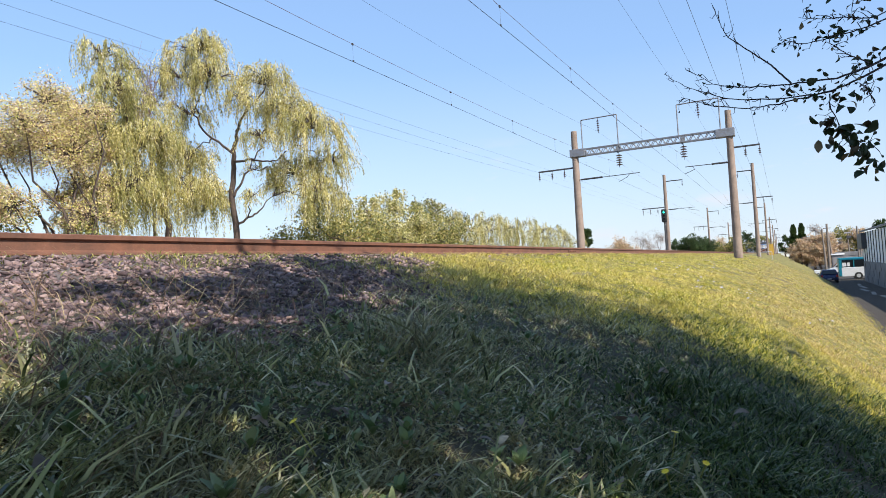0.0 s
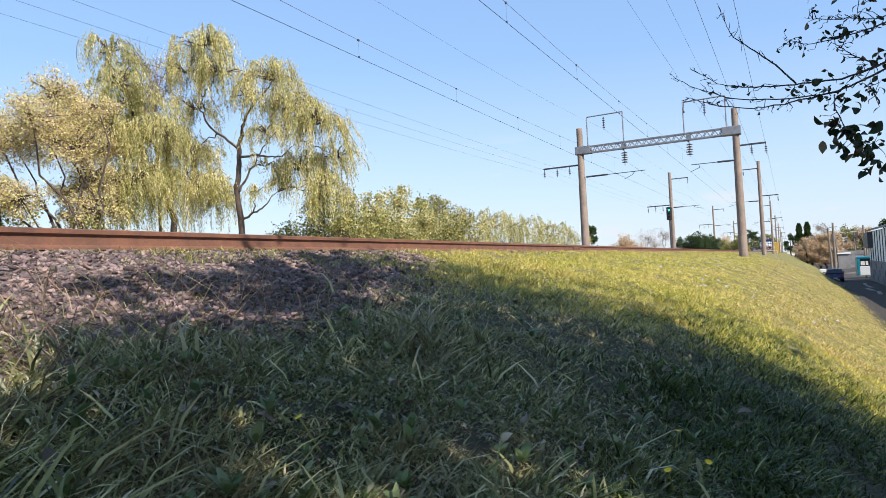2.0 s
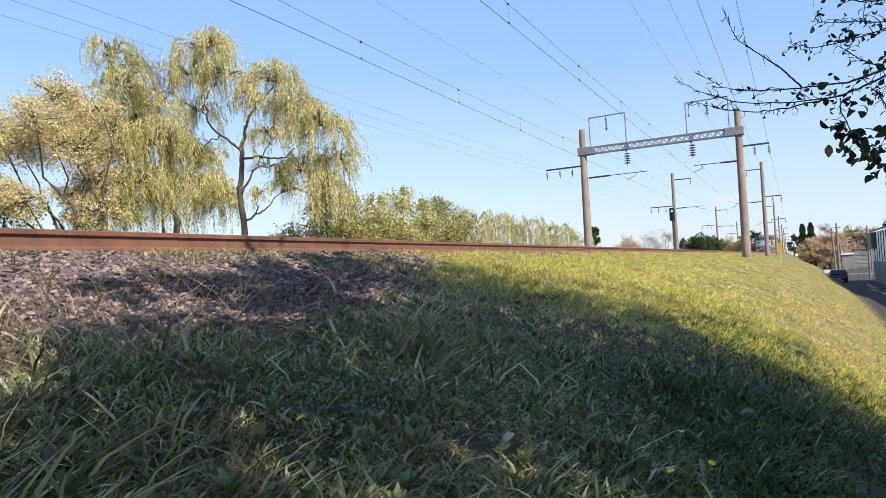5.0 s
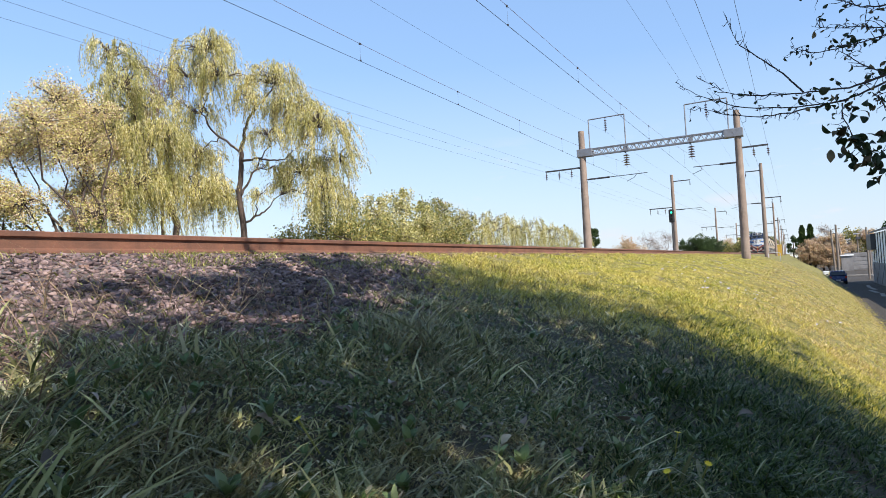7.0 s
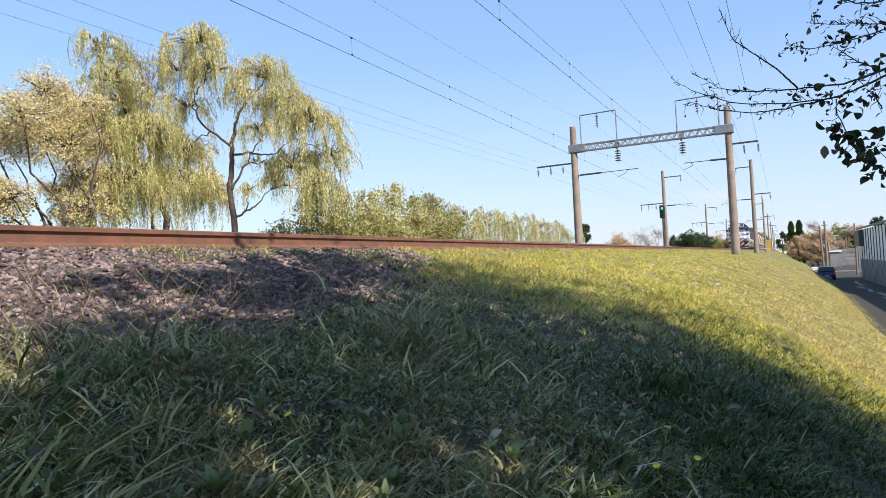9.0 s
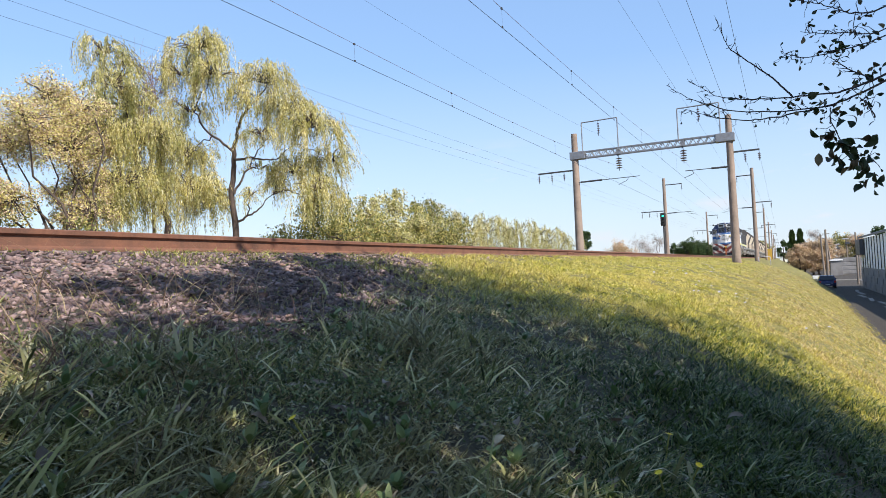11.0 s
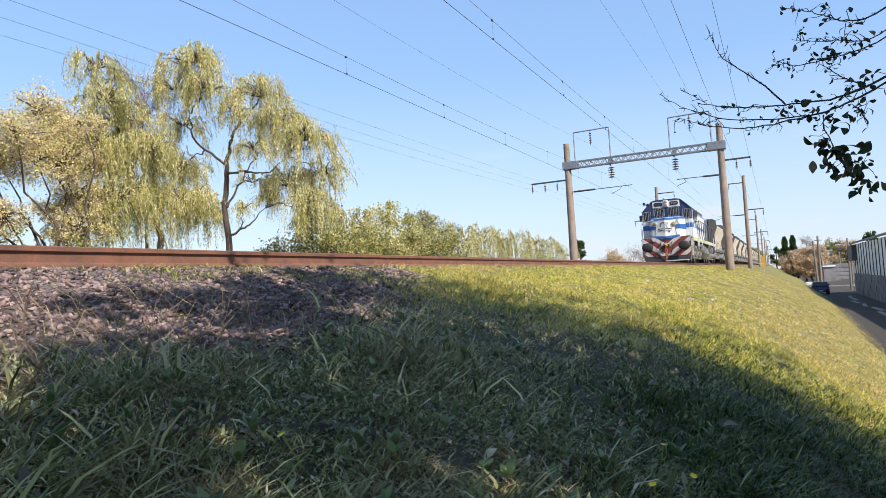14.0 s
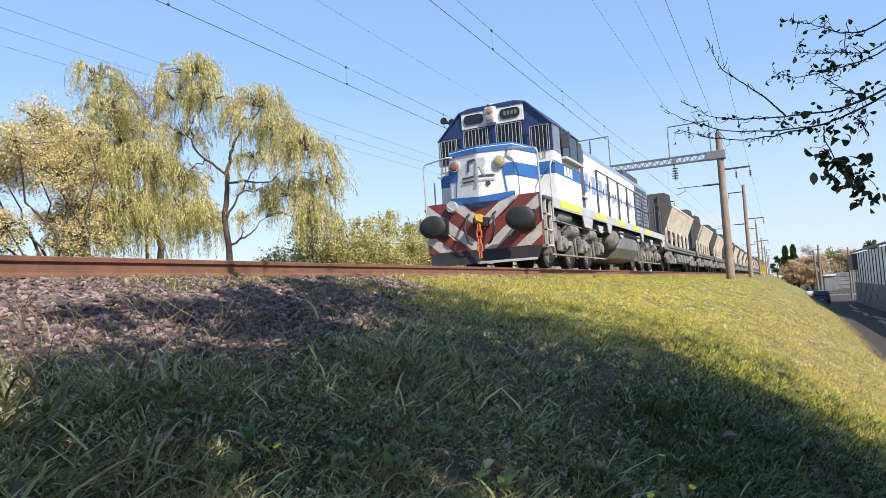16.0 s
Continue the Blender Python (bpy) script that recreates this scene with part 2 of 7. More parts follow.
def stone_nodes(m):
    b = m.node_tree.nodes["Principled BSDF"]
    geo = m.node_tree.nodes.new("ShaderNodeNewGeometry")
    c = ramp(m, geo.outputs["Random Per Island"], [(0.0, (0.06, 0.040, 0.043)), (0.35, (0.15, 0.100, 0.102)), (0.75, (0.30, 0.208, 0.197)), (0.93, (0.40, 0.29, 0.27)), (1.0, (0.25, 0.14, 0.10))])
    co = m.node_tree.nodes.new("ShaderNodeTexCoord")
    n = node(m, "ShaderNodeTexNoise", Scale=45.0, Detail=5.0, Roughness=0.7)
    link(m, co.outputs["Object"], n.inputs["Vector"])
    c = mixed(m, 0.8, c, ramp(m, n.outputs[0], [(0.3, (0.62,) * 3), (0.7, (1.0,) * 3)]), "MULTIPLY")
    link(m, c, b.inputs["Base Color"])
    bp = node(m, "ShaderNodeBump", Strength=0.5, Distance=0.006)
    link(m, n.outputs[0], bp.inputs["Height"])
    link(m, bp.outputs[0], b.inputs["Normal"])


stone_nodes(M_STONE)


def ground_material():
    """Soil and short turf, gravel along the line, dark soil at street level; shade is coloured in."""
    m = mat("turf_and_soil", (0.12, 0.12, 0.05), 0.95)
    b = m.node_tree.nodes["Principled BSDF"]
    co = m.node_tree.nodes.new("ShaderNodeTexCoord")
    sep = m.node_tree.nodes.new("ShaderNodeSeparateXYZ")
    link(m, co.outputs["Object"], sep.inputs[0])
    big = node(m, "ShaderNodeTexNoise", Scale=0.7, Detail=6.0, Roughness=0.6)
    mid = node(m, "ShaderNodeTexNoise", Scale=6.0, Detail=6.0, Roughness=0.7)
    fine = node(m, "ShaderNodeTexNoise", Scale=55.0, Detail=4.0, Roughness=0.75)
    for n in (big, mid, fine):
        link(m, co.outputs["Object"], n.inputs["Vector"])
    turf = ramp(m, mid.outputs[0], [(0.3, (0.10, 0.10, 0.025)), (0.5, (0.20, 0.175, 0.042)), (0.7, (0.34, 0.26, 0.085))])
    turf = mixed(m, 0.75, turf, ramp(m, fine.outputs[0], [(0.35, (0.45, 0.48, 0.4)), (0.62, (1, 1, 1))]), "MULTIPLY")
    soil = ramp(m, fine.outputs[0], [(0.3, (0.08, 0.06, 0.045)), (0.7, (0.20, 0.155, 0.12))])
    grit = ramp(m, fine.outputs[0], [(0.3, (0.09, 0.072, 0.07)), (0.55, (0.17, 0.135, 0.13)), (0.75, (0.25, 0.20, 0.185))])
    c = mixed(m, ramp(m, big.outputs[0], [(0.5, (0, 0, 0)), (0.7, (0.55,) * 3)]), turf, soil)
    # Shade put into the colour: dark soil tones from y = 8 inwards.
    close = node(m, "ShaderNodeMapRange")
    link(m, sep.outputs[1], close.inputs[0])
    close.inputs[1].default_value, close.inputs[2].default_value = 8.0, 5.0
    deep_shade = ramp(m, mid.outputs[0], [(0.3, (0.035, 0.032, 0.02)), (0.55, (0.075, 0.065, 0.04)), (0.75, (0.14, 0.11, 0.075))])
    c = mixed(m, close.outputs[0], c, deep_shade)
    # gravel between x = -12 and -3, its edge frayed by noise
    wob = m.node_tree.nodes.new("ShaderNodeMath")
    wob.operation, wob.inputs[1].default_value = "MULTIPLY_ADD", 2.2
    link(m, big.outputs[0], wob.inputs[0])
    link(m, sep.outputs[0], wob.inputs[2])
    grown = node(m, "ShaderNodeMapRange")
    link(m, sep.outputs[1], grown.inputs[0])
    grown.inputs[1].default_value, grown.inputs[2].default_value, grown.inputs[4].default_value = 4.5, 8.0, 1.45
    wob2 = m.node_tree.nodes.new("ShaderNodeMath")
    wob2.operation = "ADD"
    link(m, wob.outputs[0], wob2.inputs[0])
    link(m, grown.outputs[0], wob2.inputs[1])
    edge = node(m, "ShaderNodeMapRange")
    link(m, wob2.outputs[0], edge.inputs[0])
    edge.inputs[1].default_value, edge.inputs[2].default_value = -2.0, -2.5
    left = node(m, "ShaderNodeMapRange")
    link(m, wob.outputs[0], left.inputs[0])
    left.inputs[1].default_value, left.inputs[2].default_value = -12.5, -11.5
    both = m.node_tree.nodes.new("ShaderNodeMath")
    both.operation = "MULTIPLY"
    link(m, edge.outputs[0], both.inputs[0])
    link(m, left.outputs[0], both.inputs[1])
    c = mixed(m, both.outputs[0], c, grit)
    # The shade beside the shed is painted in as near-black soil.
    low = node(m, "ShaderNodeMapRange")
    link(m, sep.outputs[2], low.inputs[0])
    low.inputs[1].default_value, low.inputs[2].default_value = -3.1, -3.4
    side = node(m, "ShaderNodeMapRange")
    link(m, sep.outputs[0], side.inputs[0])
    side.inputs[1].default_value, side.inputs[2].default_value = 0.0, 1.0
    low2 = m.node_tree.nodes.new("ShaderNodeMath")
    low2.operation = "MULTIPLY"
    link(m, low.outputs[0], low2.inputs[0])
    link(m, side.outputs[0], low2.inputs[1])
    c = mixed(m, low2.outputs[0], c, ramp(m, mid.outputs[0], [(0.35, (0.03, 0.024, 0.02)), (0.65, (0.06, 0.048, 0.037))]))
    link(m, c, b.inputs["Base Color"])
    bp = node(m, "ShaderNodeBump", Strength=0.8, Distance=0.03)
    link(m, fine.outputs[0], bp.inputs["Height"])
    link(m, bp.outputs[0], b.inputs["Normal"])
    return m


M_GROUND = ground_material()
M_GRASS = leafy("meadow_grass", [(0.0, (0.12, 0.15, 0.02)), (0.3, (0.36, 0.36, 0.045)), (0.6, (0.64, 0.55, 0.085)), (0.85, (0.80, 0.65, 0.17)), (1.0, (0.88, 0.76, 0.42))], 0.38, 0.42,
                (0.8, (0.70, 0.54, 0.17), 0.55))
# Darkened for shade; the palest stops stand for straw and glints on blades.
M_LUSH = leafy("shade_toned_mixed_grass", [(0.0, (0.02, 0.032, 0.012)), (0.25, (0.125, 0.142, 0.046)), (0.55, (0.29, 0.30, 0.11)), (0.8, (0.54, 0.51, 0.23)), (0.92, (0.60, 0.56, 0.31)), (1.0, (0.88, 0.80, 0.60))], 0.28, 0.32,
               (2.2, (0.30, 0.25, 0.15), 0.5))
# Deep green, darkened further to stand in for shade low on the bank.
M_DEEP = leafy("shade_darkened_green_grass", [(0.0, (0.012, 0.026, 0.006)), (0.35, (0.04, 0.07, 0.014)), (0.7, (0.09, 0.135, 0.03)), (0.92, (0.17, 0.22, 0.06)), (1.0, (0.42, 0.40, 0.20))], 0.28, 0.34)
M_WEED = leafy("low_trackside_weeds", [(0.0, (0.09, 0.11, 0.025)), (0.5, (0.28, 0.28, 0.06)), (1.0, (0.50, 0.45, 0.17))], 0.3, 0.4)
M_WEEDLEAF = leafy("broad_weed_leaves", [(0.0, (0.07, 0.11, 0.035)), (0.5, (0.14, 0.19, 0.07)), (0.85, (0.25, 0.28, 0.13)), (1.0, (0.32, 0.26, 0.18))], 0.25, 0.38, None, True)
M_STRAW = leafy("dry_grass_stalks", [(0.0, (0.22, 0.15, 0.08)), (0.5, (0.38, 0.28, 0.14)), (1.0, (0.58, 0.46, 0.26))], 0.25, 0.6)
M_STALK = leafy("brown_dead_stalks", [(0.0, (0.10, 0.06, 0.045)), (0.5, (0.20, 0.13, 0.085)), (0.8, (0.32, 0.24, 0.14)), (1.0, (0.50, 0.42, 0.24))], 0.2, 0.6)
M_BROW = leafy("sunburnt_grass", [(0.0, (0.34, 0.25, 0.09)), (0.5, (0.58, 0.43, 0.17)), (1.0, (0.78, 0.62, 0.32))], 0.3, 0.5)
M_WILLOW = leafy("yellowing_willow_leaves", [(0.0, (0.22, 0.19, 0.06)), (0.3, (0.60, 0.50, 0.15)), (0.65, (0.84, 0.72, 0.31)), (1.0, (0.93, 0.86, 0.64))], 0.38, 0.3, (3.2, (0.24, 0.24, 0.06), 0.75, 0.2))
M_WILLOW_G = leafy("greener_willow_leaves", [(0.0, (0.20, 0.18, 0.07)), (0.4, (0.58, 0.50, 0.17)), (0.8, (0.82, 0.71, 0.34)), (1.0, (0.92, 0.84, 0.64))], 0.38, 0.3, (3.2, (0.22, 0.23, 0.06), 0.75, 0.2))
M_AUTUMN = leafy("autumn_leaves", [(0.0, (0.20, 0.12, 0.08)), (0.3, (0.66, 0.49, 0.33)), (0.55, (0.76, 0.66, 0.24)), (0.75, (0.52, 0.50, 0.14)), (1.0, (0.86, 0.70, 0.54))], 0.32, 0.45)
M_BUSH = leafy("mixed_bush_leaves", [(0.0, (0.07, 0.085, 0.025)), (0.5, (0.25, 0.25, 0.075)), (0.85, (0.46, 0.39, 0.12)), (1.0, (0.58, 0.42, 0.17))], 0.25, 0.45)
M_DARKLEAF = leafy("dark_green_leaves", [(0.0, (0.025, 0.05, 0.016)), (0.6, (0.05, 0.085, 0.025)), (1.0, (0.09, 0.12, 0.035))], 0.25, 0.45)
M_RUSSET = leafy("russet_twigs_and_leaves", [(0.0, (0.40, 0.27, 0.19)), (0.5, (0.60, 0.43, 0.30)), (1.0, (0.56, 0.46, 0.24))], 0.3, 0.6)
M_BARETWIG = leafy("grey_bare_twigs", [(0.0, (0.27, 0.23, 0.21)), (1.0, (0.38, 0.33, 0.30))], 0.1, 0.8)

# ---- the ground: one sheet from the bank to the horizon ----
gx = np.unique(np.concatenate([-np.geomspace(20, 4000, 26), np.arange(-20, -6, 0.5), np.arange(-6, 4.5, 0.125), np.arange(4.5, 12, 0.5), np.geomspace(12, 4000, 26)]))
gy = np.unique(np.concatenate([-np.geomspace(4, 4000, 24), np.arange(-4, 16, 0.125), np.arange(16, 60, 0.5), np.geomspace(60, 4000, 40)]))
GX, GY = np.meshgrid(gx, gy)
gv = np.stack([GX, GY, ground_z(GX, GY)], -1).reshape(-1, 3)
nx = len(gx)
idx = (np.arange(len(gy) - 1)[:, None] * nx + np.arange(nx - 1)[None]).ravel()
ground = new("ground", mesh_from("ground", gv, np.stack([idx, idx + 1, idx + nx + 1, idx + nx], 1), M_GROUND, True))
tagged(ground, "grassy railway bank with gravel shoulder falling to a dusty street", "ground", kind="structure")


# ---- the two tracks ----
RAIL = [(-0.075, 0), (0.075, 0), (0.075, 0.012), (0.022, 0.028), (0.009, 0.04), (0.009, 0.108), (0.034, 0.118), (0.036, 0.148),
        (0.028, 0.154), (-0.028, 0.154), (-0.036, 0.148), (-0.034, 0.118), (-0.009, 0.108), (-0.009, 0.04), (-0.022, 0.028), (-0.075, 0.012)]


def track(x, label):
    t = thing("railway_track", pose(x, 0, RAIL_TOP - 0.154), label, "railway track", "tracks", "structure")
    for s in (-1, 1):
        bm = prism(B(), [(s * (GAUGE / 2 + 0.036) + u, v) for u, v in RAIL], "y", -60, 900)
        part("rail", bm, M_RUST, t, "rust-brown steel rail")
        for i, y in enumerate((15.4, 27.4)):
            bm = box(B(), s * (GAUGE / 2 + 0.036) + 0.012, s * (GAUGE / 2 + 0.036) + 0.03, y - 0.28, y + 0.28, 0.035, 0.105, 0.006)
            for k in (-0.2, -0.07, 0.07, 0.2):
                cyl(bm, (s * (GAUGE / 2 + 0.036) + 0.03, y + k, 0.07), (s * (GAUGE / 2 + 0.036) + 0.05, y + k, 0.07), 0.014, None, 6)
            part("fishplate", bm, M_RUST, t)
    first = part("sleeper", box(B(), -1.10, 1.10, -0.12, 0.12, -0.15, -0.004, 0.012), M_SLEEPER, t)
    first.location = (0, -4, 0)
    me = first.data
    for i in range(1, 150):
        o = new("sleeper", me)
        o.parent, o.location = t, (0, -4 + 0.62 * i, 0)
    return t


track(TRACK, "rust-brown broad-gauge track on grey ballast, weeds along its rail")
track(FAR_TRACK, "second rust-brown track behind the nearer one")

# ---- concrete masts, portal and wires ----
PORTAL_Y = 45.3


def mast(x, y, top, r0, r1, name="catenary_mast", label="tall tapered concrete catenary mast with steel bracket", group="catenary masts"):
    z = float(ground_z(x, y))
    t = thing(name, pose(x, y, z), label, "mast", group)
    part("shaft", cyl(B(), (0, 0, -0.3), (0, 0, top - z), r0, r1, 20), M_CONCRETE, t, smooth=False)
    return t, z


def insulator(parent, x, y, z, n=4, r=0.085, drop=0.13):
    bm = B()
    cyl(bm, (x, y, z), (x, y, z - 0.25 - n * drop), 0.018, None, 6)
    for i in range(n):
        zz = z - 0.2 - i * drop
        cyl(bm, (x, y, zz - 0.03), (x, y, zz + 0.03), r, r * 0.45, 12)
    return part("insulator", bm, M_PORCELAIN, parent, "brown porcelain insulator string")


def bracket(parent, z, x1, ins):
    bm = box(B(), min(0, x1), max(0, x1), -0.045, 0.045, z - 0.05, z + 0.05, 0.01)
    part("bracket_arm", bm, M_DARKSTEEL, parent, "dark steel cross arm")
    for x in ins:
        insulator(parent, x, 0, z - 0.05, 3, 0.08)


def cantilever(parent, z, x1, side):
    bm = pipe(B(), [(0, 0, z), (x1, 0, z + 0.03)], 0.022, 8)
    cyl(bm, (x1 * 0.08, 0, z), (x1 * 0.42, 0, z + 0.012), 0.055, None, 10)
    part("registration_arm", bm, M_DARKSTEEL, parent, "thin dark registration arm")
    bm = pipe(B(), [(x1 * 0.86, 0, z + 0.02), (x1 * 0.8, 0, z - 0.12), (x1 * 1.15, 0, z - 0.36)], 0.016, 6)
    part("steady_arm", bm, M_DARKSTEEL, parent)


portal, pz = mast(-2.55, PORTAL_Y, 9.25, 0.27, 0.19, "catenary_portal", "portal of two concrete masts with a galvanised lattice beam", "portal")
part("shaft", cyl(B(), (-9.98, 0, -0.3), (-9.98, 0, 9.4 - pz), 0.30, 0.205, 20), M_CONCRETE, portal)
BZ = 7.62 - pz


def lattice(parent, x0, x1, z, h=0.42, d=0.42):
    bm = B()
    for yy in (-d / 2, d / 2):
        for zz in (z, z + h):
            box(bm, x0, x1, yy - 0.035, yy + 0.035, zz - 0.035, zz + 0.035)
    part("chord", bm, M_STEEL, parent, "galvanised beam chords")
    n = 36
    step = (x1 - x0) / n
    for yy in (-d / 2, d / 2):
        for i in range(n):
            a, b = (z, z + h) if i % 2 else (z + h, z)
            part("lacing_bar", cyl(B(), (x0 + i * step, yy, a), (x0 + (i + 1) * step, yy, b), 0.028, None, 5), M_STEEL, parent)
    for i in range(n + 1):
        part("cross_bar", cyl(B(), (x0 + i * step, -d / 2, z + h), (x0 + i * step, d / 2, z + h), 0.02, None, 5), M_STEEL, parent)


lattice(portal, -9.3, -0.75, BZ)
for xx, w in ((-9.98, 1), (0.0, -1)):
    part("end_plate", box(B(), xx - 0.32 if w > 0 else xx - 0.8, xx + 0.75 if w > 0 else xx + 0.32, -0.28, 0.28, BZ - 0.06, BZ + 0.48, 0.03), M_STEEL, portal, "riveted steel end box clasping the mast")
for a, b in ((-9.42, -6.95), (-3.05, -0.5)):
    bm = pipe(B(), [(a, 0, BZ + 0.4), (a, 0, BZ + 2.5), (b, 0, BZ + 2.52), (b, 0, BZ + 0.4)], 0.042, 8)
    part("top_frame", bm, M_STEEL, portal, "slim steel frame above the beam")
for x, z, n in ((-8.25, BZ + 2.48, 5), (-1.75, BZ + 2.48, 5)):
    insulator(portal, x, 0, z, n, 0.1, 0.16)
for x in (-6.95, -2.78):
    bm = pipe(B(), [(x - 0.05, 0, BZ + 0.25), (x - 0.05, -0.1, BZ - 0.15)], 0.05, 8)
    box(bm, x - 0.16, x + 0.12, -0.2, 0.1, BZ - 0.02, BZ + 0.3, 0.03)
    part("hanger", bm, M_STEEL, portal)
    insulator(portal, x, -0.05, BZ - 0.1, 5, 0.22, 0.16)
for base, sgn, tip in ((-9.98, 1, 4.35), (0.0, -1, -2.75)):
    bm = pipe(B(), [(base, -0.1, 5.95 - pz), (base + tip, -0.1, 5.97 - pz)], 0.024, 8)
    cyl(bm, (base + tip * 0.08, -0.1, 5.95 - pz), (base + tip * 0.42, -0.1, 5.96 - pz), 0.06, None, 10)
    part("registration_arm", bm, M_DARKSTEEL, portal, "thin dark registration arm")
    bm = pipe(B(), [(base + tip * 0.84, -0.1, 5.95 - pz), (base + tip * 0.80, -0.1, 5.75 - pz), (base + sgn * 2.95 if sgn > 0 else base + tip - 0.05, -0.1, 5.52 - pz)], 0.016, 6)
    part("steady_arm", bm, M_DARKSTEEL, portal)
for base, tip, xs in ((-9.98, -2.75, (-2.7, -1.75, -0.85)), (0.0, 1.68, (0.85, 1.65))):
    part("bracket_arm", box(B(), min(base, base + tip), max(base, base + tip), -0.06, 0.06, 6.8 - pz, 6.9 - pz, 0.01), M_DARKSTEEL, portal, "dark steel cross arm")
    for x in xs:
        insulator(portal, base + x, 0, 6.8 - pz, 3, 0.09)

for x, y, top, side in ((-2.35, 77.0, 9.75, 1), (-2.45, 129.0, 9.1, 1), (-2.55, 178.0, 9.0, 1), (-2.55, 228, 9, 1), (-2.55, 278, 9, 1), (-2.55, 330, 9, 1),
                        (-11.2, 76.0, 9.45, -1), (-12.0, 130.5, 9.25, -1), (-12.4, 187.0, 8.9, -1), (-12.4, 240, 9, -1), (-12.4, 300, 9, -1)):
    m, z = mast(x, y, top, 0.23 if y < 100 else 0.19, 0.16 if y < 100 else 0.13)
    if side > 0:
        bracket(m, 6.05 - z, 1.7, (0.85, 1.65))
        bracket(m, top - 0.75 - z, -1.55, (-1.5,))
        cantilever(m, 5.55 - z, -2.75, -1)
    else:
        bracket(m, 5.85 - z, -2.6, (-2.5, -1.7, -0.9))
        bracket(m, top - 0.75 - z, 1.9, (1.85,))
        cantilever(m, 5.55 - z, 2.9, 1)


def wire(name, x, zs, r=0.011, material=M_WIRE, label="thin overhead wire sagging between masts"):
    """A wire along the line; zs: height at the supports and at mid-span."""
    hi, lo = zs
    pts = []
    for a, b in ((PORTAL_Y - 55, PORTAL_Y), (PORTAL_Y, 77), (77, 130), (130, 180), (180, 230), (230, 280), (280, 330)):
        for k in range(10):
            u = k / 10
            pts.append((x, a + (b - a) * u, hi - (hi - lo) * 4 * u * (1 - u) * ((b - a) / 55) ** 2))
    pts = [(x, -45.0, hi)] + [(x, -27.0, lo + (hi - lo) * 0.3)] + pts
    cu = bpy.data.curves.new(name, "CURVE")
    cu.dimensions, cu.bevel_depth, cu.bevel_resolution = "3D", r * 0.55, 1
    sp = cu.splines.new("POLY")
    sp.points.add(len(pts) - 1)
    for p, q in zip(sp.points, pts):
        p.co = (*q, 1)
    cu.materials.append(material)
    return tagged(new(name, cu), label, "wire", "overhead wires")


wire("contact_wire", TRACK + 0.02, (5.56, 5.54), 0.011, label="dark contact wire over the nearer track")
wire("contact_wire", FAR_TRACK - 0.05, (5.56, 5.54), 0.011, label="dark contact wire over the farther track")
wire("messenger_wire", TRACK + 0.02, (6.75, 5.98), 0.009, M_REDWIRE, label="messenger wire above the contact wire")
wire("messenger_wire", FAR_TRACK - 0.05, (6.75, 5.98), 0.009, M_REDWIRE, label="messenger wire above the contact wire")
wire("feeder_wire", -10.75, (9.1, 8.35), 0.006)
wire("feeder_wire", -4.28, (9.0, 8.65), 0.008)
wire("feeder_wire", -2.62, (7.3, 7.2), 0.006)
wire("feeder_wire", -1.72, (6.45, 6.4), 0.010)
wire("feeder_wire", -0.87, (6.45, 6.42), 0.010)
for x in (-15.25, -14.3, -13.35):
    wire("feeder_wire", x, (6.45, 6.2), 0.006)
for tx in (TRACK + 0.02, FAR_TRACK - 0.05):
    for y in np.arange(-8.5, 45, 5.6):
        u = (y - (PORTAL_Y - 55)) / 55
        z = 6.75 - 0.77 * 4 * u * (1 - u)
        bm = cyl(B(), (tx, y, 5.55), (tx, y, z), 0.0025, None, 5)
        box(bm, tx - 0.016, tx + 0.016, y - 0.03, y + 0.03, z - 0.022, z + 0.022)
        box(bm, tx - 0.013, tx + 0.013, y - 0.022, y + 0.022, 5.54, 5.58)
        tagged(part("dropper", bm, M_DARKSTEEL), "short dropper clamp between messenger and contact wire", "dropper", "droppers")
# ---- trees ----
def leaf_object(name, vs, fs, material, parent, label=""):
    ob = new(name, mesh_from(name, vs, fs, material))
    ob.parent = parent
    if label:
        tagged(ob, label)
    return ob


def limb(rng, a, b, r0, r1, n=7, wander=0.12, sag=0.0):
    a, b = np.asarray(a, float), np.asarray(b, float)
    u = np.linspace(0, 1, n)[:, None]
    L = np.linalg.norm(b - a)
    p = a + (b - a) * u
    p[1:-1] += rng.normal(size=(n - 2, 3)) * L * wander * 0.3
    p[:, 2] += sag * L * 4 * (u * (1 - u))[:, 0]
    return np.concatenate([p, r0 + (r1 - r0) * u], 1)


